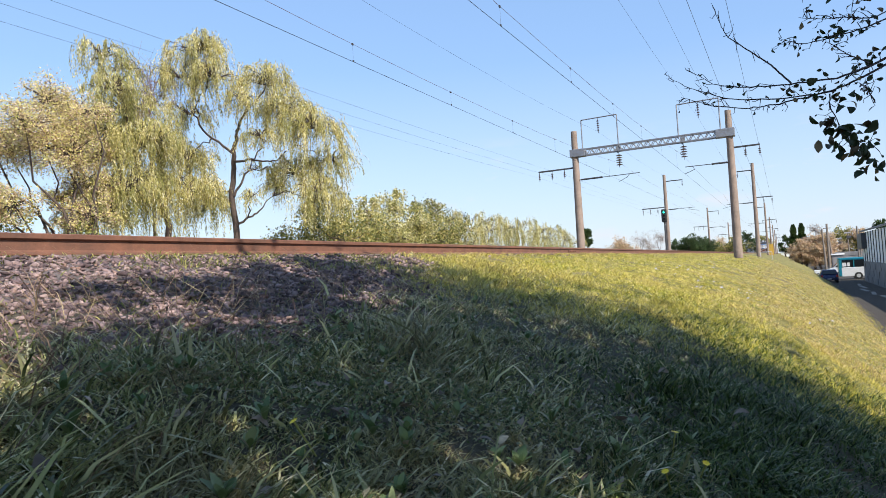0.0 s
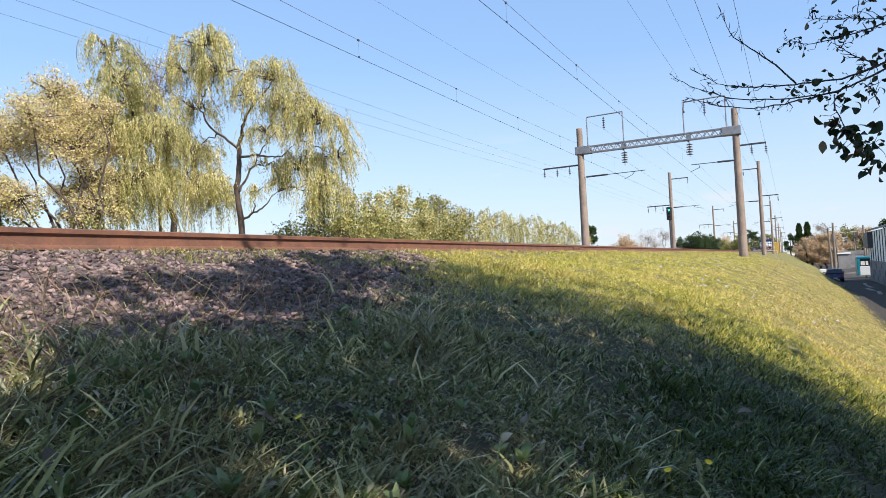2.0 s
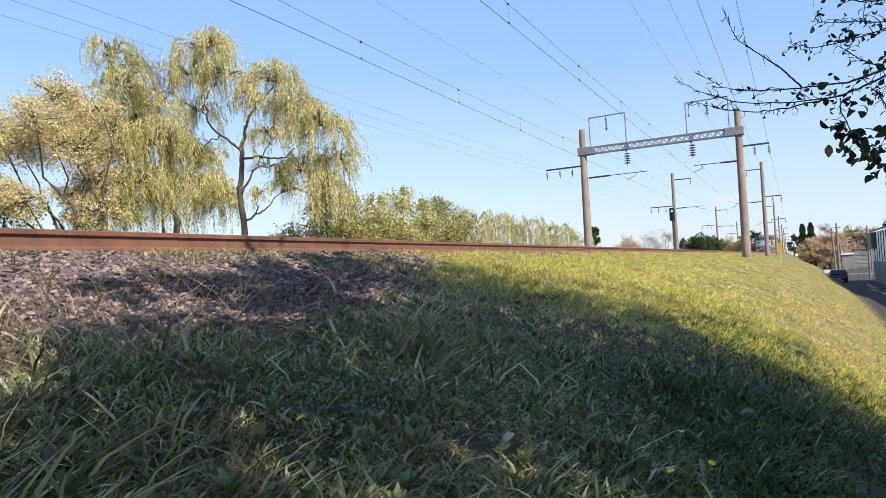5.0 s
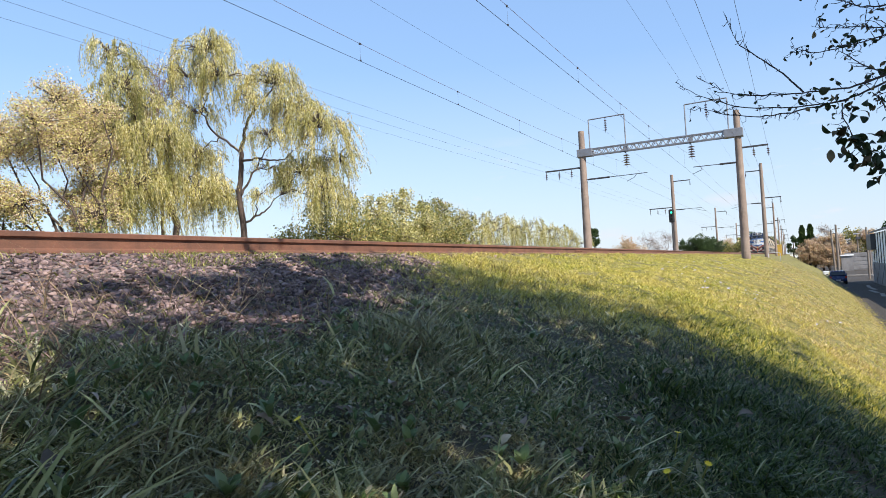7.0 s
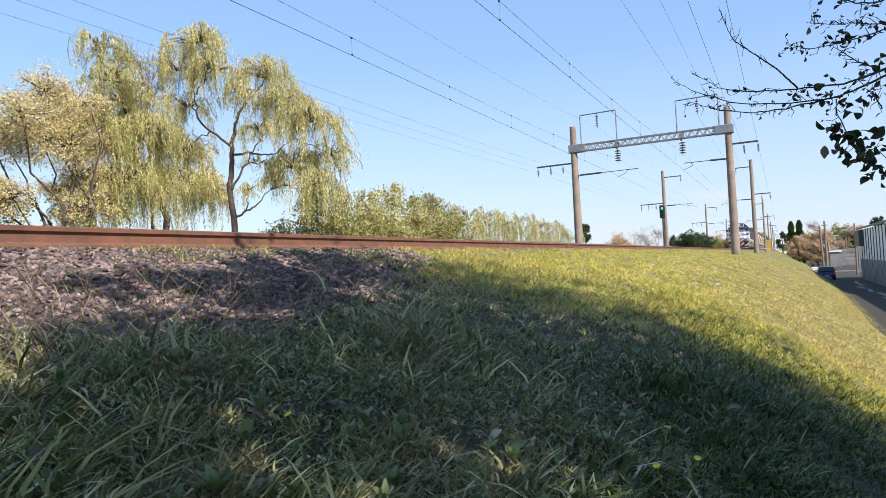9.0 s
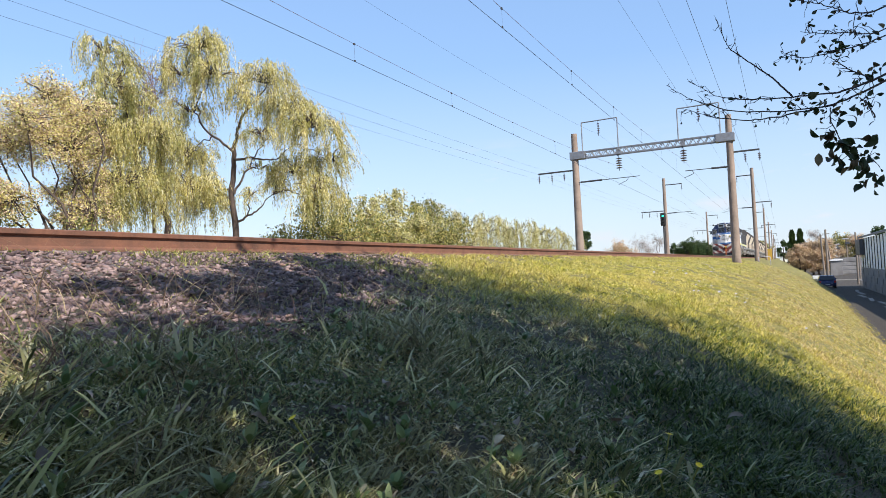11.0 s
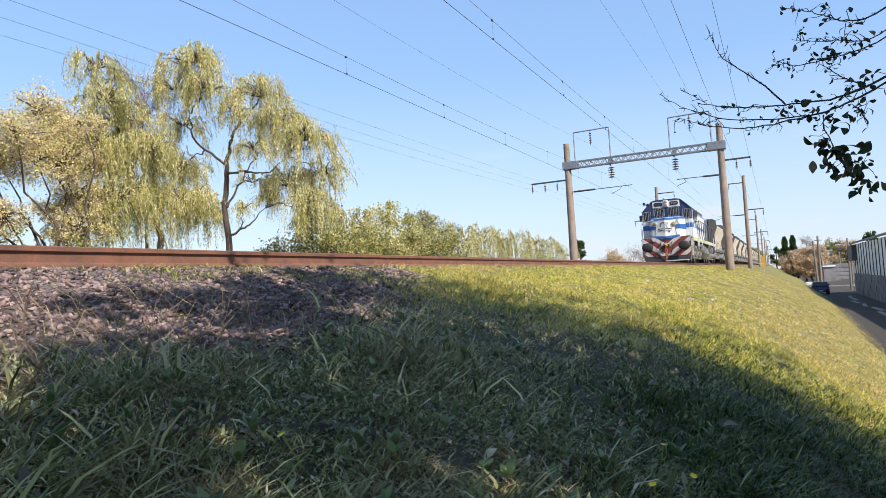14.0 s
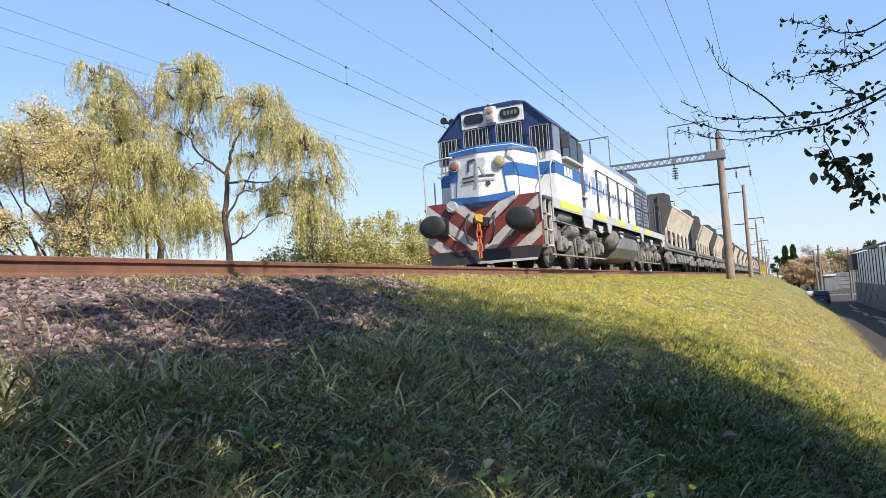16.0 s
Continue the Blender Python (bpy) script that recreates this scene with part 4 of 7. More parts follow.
def clip_poly(poly, a, b, c):
    """Keep the side a*x + b*y <= c."""
    out = []
    for p, q in zip(poly, poly[1:] + poly[:1]):
        dp, dq = a * p[0] + b * p[1] - c, a * q[0] + b * q[1] - c
        if dp <= 0:
            out.append(p)
        if dp * dq < 0:
            k = dp / (dp - dq)
            out.append((p[0] + (q[0] - p[0]) * k, p[1] + (q[1] - p[1]) * k))
    return out


def plate(bm, pts, way, thick):
    """A flat polygon of 3D points with thickness along way."""
    w = Vector(way) * thick
    lo = [bm.verts.new(Vector(p)) for p in pts]
    hi = [bm.verts.new(Vector(p) + w) for p in pts]
    n = len(pts)
    bm.faces.new(lo)
    bm.faces.new(list(reversed(hi)))
    for i in range(n):
        bm.faces.new((lo[i], hi[i], hi[(i + 1) % n], lo[(i + 1) % n]))
    return bm


def wheelset(parent, y, r=0.51):
    t = new("wheelset")
    t.parent = parent
    t.location = (0, y, r)
    for s in (-1, 1):
        bm = cyl(B(), (s * 0.80, 0, 0), (s * 0.93, 0, 0), r, r - 0.01, 28)
        cyl(bm, (s * 0.76, 0, 0), (s * 0.80, 0, 0), r + 0.028, r + 0.028, 28)
        part("wheel", bm, M_BLACK, t)
        bm = cyl(B(), (s * 0.93, 0, 0), (s * 0.945, 0, 0), r * 0.8, r * 0.78, 24)
        cyl(bm, (s * 0.93, 0, 0), (s * 1.0, 0, 0), 0.13, 0.12, 14)
        for k in range(6):
            a = k * math.pi / 3
            cyl(bm, (s * 0.94, 0.24 * math.cos(a), 0.24 * math.sin(a)), (s * 0.955, 0.24 * math.cos(a), 0.24 * math.sin(a)), 0.05, None, 8)
        part("wheel_disc", bm, M_TANK, t)
    part("axle", cyl(B(), (-0.8, 0, 0), (0.8, 0, 0), 0.09), M_BLACK, t)
    return t


def bogie(parent, ys, name="bogie"):
    """Three-axle side frames with boxes, springs and brake gear."""
    y0, y1 = ys[0] - 0.75, ys[-1] + 0.75
    for s in (-1, 1):
        bm = B()
        poly = [(y0, 0.62), (y0 + 0.2, 0.86)]
        for k, y in enumerate(ys):
            poly += [(y - 0.35, 0.80 if k else 0.86), (y - 0.2, 0.92), (y + 0.2, 0.92), (y + 0.35, 0.80)]
        poly += [(y1 - 0.2, 0.86), (y1, 0.62), (y1 - 0.15, 0.55)]
        for y in reversed(ys):
            poly += [(y + 0.42, 0.52), (y + 0.24, 0.68), (y - 0.24, 0.68), (y - 0.42, 0.52)]
        poly += [(y0 + 0.15, 0.55)]
        prism(bm, poly, "x", s * 1.06, s * 1.17)
        part("side_frame", bm, M_TRUCK, parent, "dusty grey cast bogie side frame")
        for y in ys:
            bm = box(B(), s * 1.17 if s > 0 else -1.29, s * 1.29 if s > 0 else -1.17, y - 0.17, y + 0.17, 0.36, 0.70, 0.03)
            cyl(bm, (s * 1.28, y, 0.52), (s * 1.36, y, 0.52), 0.13, 0.12, 14)
            for a, b in ((-0.1, -0.1), (0.1, -0.1), (0.1, 0.1), (-0.1, 0.1)):
                cyl(bm, (s * 1.29, y + a, 0.53 + b), (s * 1.315, y + a, 0.53 + b), 0.025, None, 6)
            part("axle_box", bm, M_TRUCK, parent, "pale grey axle box")
            for dy in (-0.3, 0.3):
                bm = B()
                for k in range(5):
                    cyl(bm, (s * 1.2, y + dy, 0.58 + k * 0.055), (s * 1.2, y + dy, 0.61 + k * 0.055), 0.075, 0.085, 10)
                part("coil_spring", bm, M_TANK, parent)
            bm = pipe(B(), [(s * 1.22, y - 0.62, 0.95), (s * 1.24, y - 0.58, 0.45), (s * 1.24, y - 0.5, 0.22)], 0.03, 6)
            box(bm, min(s * 1.0, s * 1.2), max(s * 1.0, s * 1.2), y - 0.62, y - 0.52, 0.3, 0.62, 0.02)
            part("brake_lever", bm, M_TRUCK, parent)
        for a, b in zip(ys, ys[1:]):
            y = (a + b) / 2
            bm = cyl(B(), (s * 1.22, y - 0.34, 0.86), (s * 1.22, y + 0.3, 0.86), 0.13, 0.13, 16)
            cyl(bm, (s * 1.22, y + 0.3, 0.86), (s * 1.22, y + 0.5, 0.86), 0.035, None, 8)
            part("brake_cylinder", bm, M_TRUCK, parent, "grey brake cylinder")
        bm = pipe(B(), [(s * 1.25, y0, 0.27), (s * 1.25, y1, 0.27)], 0.022, 6)
        pipe(bm, [(s * 1.3, y0, 1.0), (s * 1.3, (y0 + y1) / 2, 0.96), (s * 1.3, y1, 1.02)], 0.018, 6)
        part("brake_rod", bm, M_TRUCK, parent)
    bm = box(B(), -1.0, 1.0, y0 + 0.2, y1 - 0.2, 0.5, 0.95, 0.04)
    part("bogie_bolster", bm, M_BLACK, parent)


LOCO_LEN = 17.0


def locomotive():
    t = thing("locomotive", pose(TRACK, 0, RAIL_TOP), "white and blue diesel locomotive with red-striped buffer beam", "locomotive")
    AX = (1.95, 3.65, 5.35), (11.6, 13.3, 15.0)
    part("underframe", box(B(), -1.22, 1.22, 0.55, 16.6, 0.98, 1.38, 0.02), M_BLACK, t, "black underframe")
    part("deck", box(B(), -1.38, 1.38, 0.52, 16.6, 1.38, 1.45, 0.01), M_DARKGREY, t)
    # buffer beam and its chevrons
    part("buffer_beam", box(B(), -1.30, 1.30, 0.50, 0.56, 0.44, 1.52, 0.01), M_RED, t, "red buffer beam plate")
    for s in (-1, 1):
        for c in (-0.95, -0.35, 0.25, 0.85):
            poly = [(0.03, 0.46), (1.29, 0.46), (1.29, 1.51), (0.03, 1.51)]
            poly = clip_poly(poly, -0.78, 1.0, c + 0.26 + 0.0)
            poly = clip_poly(poly, 0.78, -1.0, -c) if len(poly) > 2 else poly
            if len(poly) > 2:
                part("white_chevron", plate(B(), [(s * u, 0.50, v) for u, v in poly], (0, -1, 0), 0.005), M_STRIPE, t, "dirty white diagonal stripe")
        # buffers
        bm = cyl(B(), (s * 0.98, 0.10, 0.99), (s * 0.98, 0.5, 0.99), 0.11, 0.13, 16)
        box(bm, s * 0.98 - 0.2, s * 0.98 + 0.2, 0.44, 0.50, 0.80, 1.18, 0.02)
        part("buffer_shank", bm, M_BLACK, t)
        bm = B()
        r = bmesh.ops.create_uvsphere(bm, u_segments=24, v_segments=12, radius=1, matrix=Matrix.LocRotScale((s * 0.98, 0.10, 0.99), None, (0.315, 0.10, 0.245)))
        part("buffer_head", bm, M_RUBBER, t, "large oval black buffer head", True)
        for z in (0.7, 1.32):
            pipe_pts = [(s * 0.62, 0.5, z), (s * 0.62, 0.40, z), (s * 0.76, 0.40, z + 0.12), (s * 0.76, 0.5, z + 0.12)]
            part("grab_iron", pipe(B(), pipe_pts, 0.014), M_CHROME, t)
        # footsteps at the corner
        bm = B()
        for yy in (0.62, 0.98):
            box(bm, min(s * 1.30, s * 1.36), max(s * 1.30, s * 1.36), yy - 0.02, yy + 0.02, 0.40, 1.45)
        for z in (0.42, 0.74, 1.06):
            box(bm, min(s * 1.12, s * 1.37), max(s * 1.12, s * 1.37), 0.6, 1.0, z, z + 0.03)
        part("footsteps", bm, M_STRIPE, t, "white-edged corner steps")
        # corner handrails
        part("corner_handrail", pipe(B(), [(s * 0.62, 0.55, 2.50), (s * 0.75, 0.46, 2.50), (s * 1.27, 0.46, 2.42), (s * 1.31, 0.46, 2.34), (s * 1.31, 0.5, 0.95)], 0.019, 8), M_CHROME, t, "tall bent grey handrail")
        part("corner_handrail", pipe(B(), [(s * 1.37, 1.06, 0.95), (s * 1.37, 1.06, 2.12), (s * 1.37, 1.2, 2.26), (s * 1.36, 1.4, 2.26)], 0.019, 8), M_CHROME, t, "tall bent grey handrail")
        part("sand_box", box(B(), min(s * 1.02, s * 1.28), max(s * 1.02, s * 1.28), 1.12, 1.62, 0.55, 1.12, 0.07), M_TRUCK, t, "rounded grey sand box")
        bm = cyl(B(), (s * 1.16, 1.7, 1.14), (s * 1.16, 2.7, 1.14), 0.15, 0.15, 16)
        part("air_reservoir", bm, M_TANK, t, "dark grey air tank under the deck", True)
        bm = cyl(B(), (s * 1.18, 6.5, 0.86), (s * 1.18, 6.95, 0.86), 0.30, 0.30, 20)
        part("air_reservoir", bm, M_TRUCK, t, "dark grey air tank under the deck", True)
        part("hose", pipe(B(), [(s * 1.2, 1.0, 1.3), (s * 1.28, 1.5, 1.2), (s * 1.3, 2.3, 1.28), (s * 1.22, 3.0, 1.1), (s * 1.28, 4.1, 1.25)], 0.02), M_BLACK, t)
    # plough
    bm = hull(B(), [(-1.25, 0.50, 0.44), (1.25, 0.50, 0.44), (-1.25, 0.58, 0.44), (1.25, 0.58, 0.44), (-1.2, 0.36, 0.16), (1.2, 0.36, 0.16), (-1.2, 0.42, 0.16), (1.2, 0.42, 0.16)])
    part("plough", bm, M_BLACK, t, "dark rail guard plate")
    part("plough_edge", box(B(), -0.1, 1.2, 0.335, 0.36, 0.15, 0.20, 0.005), M_STRIPE, t, "scraped pale lower edge")
    # coupling
    bm = box(B(), -0.16, 0.16, 0.34, 0.5, 0.92, 1.12, 0.02)
    part("coupler_pocket", bm, M_BLACK, t)
    bm = hull(B(), [(-0.07, 0.22, 1.18), (0.07, 0.22, 1.18), (-0.08, 0.3, 1.0), (0.08, 0.3, 1.0), (-0.06, 0.45, 1.16), (0.06, 0.45, 1.16), (0, 0.18, 1.05)])
    part("coupling_hook", bm, M_HOOKYELLOW, t, "yellow-painted hook")
    bm = B()
    for k in range(5):
        z = 0.98 - k * 0.14
        a = 0.05 if k % 2 else 0.025
        pipe(bm, [(-a, 0.28, z), (-a, 0.28, z - 0.15), (a, 0.28, z - 0.15), (a, 0.28, z), (-a, 0.28, z)], 0.019)
    part("coupling_chain", bm, M_ORANGE, t, "orange screw coupling hanging down")
    for s in (-1, 1):
        part("brake_hose", pipe(B(), [(s * 0.3, 0.5, 1.22), (s * 0.3, 0.38, 1.16), (s * 0.34, 0.3, 0.9), (s * 0.26, 0.3, 0.62), (s * 0.18, 0.32, 0.56)], 0.026, 8), M_BLACK, t)
    part("marker_lamp", cyl(B(), (-0.66, 0.40, 1.42), (-0.66, 0.5, 1.42), 0.12, 0.12, 18), M_GREYPAINT, t, "small round grey lamp on the beam")
    # nose
    P = [(-0.74, 0.57), (0.0, 0.40), (0.74, 0.57), (1.0, 1.44), (-1.0, 1.44)]
    bm = prism(B(), P, "z", 1.45, 2.62, 0.03)
    part("nose", bm, M_WHITE, t, "white folded nose with rounded edges")
    bm = B()
    for (xa, ya), (xb, yb) in (((-0.75, 0.558), (0, 0.388)), ((0, 0.388), (0.75, 0.558)), ((0.75, 0.558), (1.008, 1.43)), ((-0.75, 0.558), (-1.008, 1.43))):
        d = Vector((xb - xa, yb - ya, 0)).normalized()
        nrm = Vector((d.y, -d.x, 0))
        if nrm.y > 0 or (abs(xa) > 0.5 and nrm.x * xa < 0):
            nrm = -nrm
        plate(bm, [(xa, ya, 2.50), (xb, yb, 2.50), (xb * 0.995, yb + 0.01, 2.60), (xa * 0.98, ya + 0.02, 2.60)], nrm, 0.006)
    part("nose_top_band", bm, M_BLUE, t, "blue band round the top of the nose")
    bm = prism(B(), [(x * 0.97, y + 0.015) for x, y in P], "z", 2.60, 2.66, 0.02)
    part("nose_lid", bm, M_BLUE, t, "blue nose top")
    for s in (-1, 1):
        # blue block and lower band, either side of the white front
        def on(x, z, out=0.006):
            return (s * x, 0.40 + 0.17 * x / 0.74 - out, z)
        bm = plate(B(), [on(0.50, 2.22), on(0.745, 2.22), on(0.745, 1.96), on(0.53, 1.96)], (0, -1, 0), 0.005)
        part("blue_block", bm, M_BLUE, t)
        bm = plate(B(), [(s * 0.752, 0.57, 2.22), (s * 1.004, 1.43, 2.22), (s * 1.004, 1.43, 1.93), (s * 0.752, 0.57, 1.96)], (s, 0, 0), 0.006)
        part("blue_block", bm, M_BLUE, t)
        bm = plate(B(), [on(0.50, 2.22, 0.012), on(0.525, 2.22, 0.012), on(0.60, 1.62, 0.012), on(0.575, 1.62, 0.012)], (0, -1, 0), 0.004)
        part("blue_line", bm, M_BLUE, t)
        bm = plate(B(), [on(0.0, 1.56), on(0.745, 1.62), on(0.745, 1.46), on(0.0, 1.46)], (0, -1, 0), 0.006)
        part("blue_skirt", bm, M_BLUE, t)
        bm = plate(B(), [(s * 0.0, 0.494, 1.52), (s * 0.72, 0.494, 1.52), (s * 0.45, 0.494, 1.44), (s * 0.0, 0.494, 1.34)], (0, -1, 0), 0.006)
        part("blue_skirt", bm, M_BLUE, t)
        # lamps on the nose
        lx, lz = (-0.57, 2.29) if s < 0 else (0.47, 2.25)
        yy = 0.40 + 0.17 * abs(lx) / 0.74
        lamp = part("nose_lamp", cyl(B(), (lx, yy - 0.07, lz), (lx, yy + 0.05, lz), 0.125, 0.135, 22), M_CHROME, t, "round nose lamp")
        bm = B()
        bmesh.ops.create_uvsphere(bm, u_segments=18, v_segments=10, radius=1, matrix=Matrix.LocRotScale((lx, yy - 0.07, lz), None, (0.105, 0.04, 0.105)))
        part("lens", bm, M_LENS2 if s > 0 else M_DULLRED, lamp, "amber glass" if s > 0 else "dull red glass", True)
    # plain emblem: two dark slabs and three strokes
    def emb(pts, material, label=""):
        part("emblem", plate(B(), [(x, 0.40 + 0.17 * abs(x) / 0.74 - 0.012, z) for x, z in pts], (0, -1, 0), 0.004), material, t, label)
    emb([(-0.24, 2.36), (-0.05, 2.38), (-0.05, 2.33), (-0.19, 2.31), (-0.21, 2.12), (-0.26, 2.11)], M_DARKGREY, "plain dark emblem")
    emb([(-0.02, 2.38), (0.14, 2.38), (0.19, 2.30), (0.14, 2.20), (0.02, 2.18), (-0.02, 1.78), (-0.09, 1.78)], M_GREYPAINT, "plain grey emblem")
    emb([(0.05, 2.19), (0.11, 2.19), (0.18, 1.98), (0.12, 1.98)], M_GREYPAINT)
    for z in (2.01, 1.92):
        emb([(-0.40, z), (-0.10, z + 0.01), (-0.10, z - 0.03), (-0.40, z - 0.04)], M_DARKGREY)
        emb([(0.02, z + 0.01), (0.36, z), (0.35, z - 0.04), (0.02, z - 0.03)], M_DARKGREY if z > 1.95 else M_GREYPAINT)
    part("lamp_socket", cyl(B(), (0.21, 0.42, 1.83), (0.21, 0.47, 1.83), 0.05, 0.05, 14), M_DARKGREY, t)
    # cab
    C = [(-1.34, 1.45), (1.34, 1.45), (1.37, 3.12), (0.80, 3.68), (0.55, 3.74), (-0.55, 3.74), (-0.80, 3.68), (-1.37, 3.12)]
    part("cab", prism(B(), C, "y", 1.42, 3.5, 0.015), M_NAVY, t, "navy blue driver's cab")
    part("cab_roof", prism(B(), [(-1.39, 3.11), (-0.81, 3.695), (-0.55, 3.755), (0.55, 3.755), (0.81, 3.695), (1.39, 3.11), (1.37, 3.09), (0.80, 3.66), (-0.80, 3.66), (-1.37, 3.09)], "y", 1.37, 3.6, 0.0), M_NAVY, t, "navy cab roof with overhang")
    part("number_board_panel", box(B(), -0.75, 0.75, 1.385, 1.42, 3.29, 3.67, 0.01), M_WHITE, t, "white panel over the windscreen")
    for s in (-1, 1):
        bm = box(B(), s * 0.44 - 0.235, s * 0.44 + 0.235, 1.36, 1.385, 3.38, 3.60, 0.0)
        es = [e for e in bm.edges if abs(e.verts[0].co.y - e.verts[1].co.y) > 0.01]
        bmesh.ops.bevel(bm, geom=es, offset=0.09, segments=5, affect="EDGES", profile=0.5)
        board = part("number_board", bm, M_GLASS, t, "black rounded number board")
        for k in range(4):
            if s > 0:
                part("digit_bar", box(B(), 0.30 + k * 0.085, 0.355 + k * 0.085, 1.357, 1.3625, 3.45, 3.54), M_TANK, board)
        # front windows with grilles
        for x0, x1, z0, z1 in ((0.10, 0.70, 2.80, 3.26), (0.88, 1.31, 2.62, 3.10)):
            a, b = sorted((s * x0, s * x1))
            w = part("windscreen", box(B(), a, b, 1.395, 1.425, z0, z1, 0.01), M_GLASS, t, "dark windscreen behind a bar grille")
            n = 7 if x0 < 0.5 else 5
            for k in range(n):
                x = a + (b - a) * (k + 0.5) / n
                part("grille_bar", cyl(B(), (x, 1.34, z0 - 0.12), (x, 1.34, z1 - 0.01), 0.0075, None, 6), M_BARS, w)
            part("grille_frame", pipe(B(), [(a, 1.34, z0 - 0.12), (b, 1.34, z0 - 0.12), (b, 1.34, z1 - 0.01), (a, 1.34, z1 - 0.01), (a, 1.34, z0 - 0.12)], 0.009), M_BARS, w)
        # paint bands of the cab's front corners and sides
        for z0, z1, m in ((1.46, 1.80, M_WHITE), (1.80, 2.02, M_WHITE), (2.02, 2.30, M_BLUE), (2.30, 2.52, M_WHITE)):
            a, b = sorted((s * 1.0, s * 1.345))
            part("cab_band", box(B(), a, b, 1.41, 1.425, z0, z1), m, t)
            a, b = sorted((s * 1.335, s * 1.375))
            part("cab_band", box(B(), a, b, 1.416, 3.5, z0, z1), m, t)
        a, b = sorted((s * 1.36, s * 1.385))
        part("cab_band", box(B(), a, b, 1.416, 1.9, 2.52, 3.09), M_ROOF, t)
        w = part("side_window", box(B(), min(s * 1.365, s * 1.395), max(s * 1.365, s * 1.395), 1.98, 3.3, 2.50, 3.04, 0.01), M_GLASS, t, "dark sliding side window")
        for yy in (1.96, 2.6, 3.3):
            part("window_frame", box(B(), min(s * 1.37, s * 1.41), max(s * 1.37, s * 1.41), yy, yy + 0.05, 2.46, 3.08), M_DARKGREY, w)
        part("arm_rest", box(B(), min(s * 1.37, s * 1.5), max(s * 1.37, s * 1.5), 1.95, 3.4, 2.40, 2.46, 0.01), M_GREYPAINT, t)
        part("mirror", box(B(), min(s * 1.42, s * 1.62), max(s * 1.42, s * 1.62), 1.86, 1.90, 2.62, 2.98, 0.02), M_DARKGREY, t, "dark wing mirror")
        part("step_side", box(B(), min(s * 1.30, s * 1.40), max(s * 1.30, s * 1.40), 3.55, 4.1, 1.72, 1.76), M_GREYPAINT, t)
    # number in plain bars on the cab side
    for s in (-1, 1):
        for k in range(3):
            part("number_bar", box(B(), min(s * 1.372, s * 1.38), max(s * 1.372, s * 1.38), 2.1 + k * 0.24, 2.26 + k * 0.24, 2.06, 2.27), M_WHITE, t)
    # headlights, horns
    hl = part("headlight_casing", box(B(), -0.13, 0.13, 1.28, 1.40, 3.31, 3.70, 0.05), M_WHITE, t, "white twin headlight casing")
    for z in (3.42, 3.59):
        part("bezel", cyl(B(), (0, 1.255, z), (0, 1.29, z), 0.092, 0.1, 22), M_CHROME, hl)
        bm = B()
        bmesh.ops.create_uvsphere(bm, u_segments=18, v_segments=10, radius=1, matrix=Matrix.LocRotScale((0, 1.258, z), None, (0.075, 0.025, 0.075)))
        part("lens", bm, M_LENS, hl, "clear round headlight glass", True)
    for k, (x, z) in enumerate(((-1.22, 3.60), (-1.02, 3.53))):
        bm = cyl(B(), (x, 1.42, z), (x, 1.62, z), 0.085, 0.03, 16)
        cyl(bm, (x, 1.62, z), (x, 2.1, z - 0.02), 0.02)
        cyl(bm, (x, 2.0, z), (x + 0.1, 2.0, 3.35), 0.015)
        part("horn", bm, M_BLACK, t, "black air horn beside the roof")
    part("roof_vent", cyl(B(), (-0.1, 1.62, 3.74), (-0.1, 1.62, 3.84), 0.09, 0.08, 14), M_GREYPAINT, t)
    # equipment block behind the cab
    E1 = [(-1.33, 1.45), (1.33, 1.45), (1.33, 3.10), (0.86, 3.56), (-0.86, 3.56), (-1.33, 3.10)]
    part("rear_cab_block", prism(B(), E1, "y", 3.5, 4.0, 0.015), M_DARKGREY, t, "grey louvred block behind the cab")
    E2 = [(-1.10, 1.45), (1.10, 1.45), (1.10, 3.16), (0.80, 3.50), (-0.80, 3.50), (-1.10, 3.16)]
    part("hood_front", prism(B(), E2, "y", 4.0, 5.0, 0.015), M_WHITE, t, "white block with blue bands")
    for s in (-1, 1):
        for z0, z1, m in ((2.02, 2.35, M_BLUE), (2.85, 3.15, M_BLUE)):
            part("hood_band", box(B(), min(s * 1.09, s * 1.108), max(s * 1.09, s * 1.108), 4.0, 4.99, z0, z1), m, t)
    # long hood
    H = [(-0.98, 1.45), (0.98, 1.45), (0.98, 3.18), (0.90, 3.36), (0.66, 3.50), (-0.66, 3.50), (-0.90, 3.36), (-0.98, 3.18)]
    part("long_hood", prism(B(), H, "y", 5.0, 15.3, 0.01), M_ROOF, t, "grey-blue long engine hood")
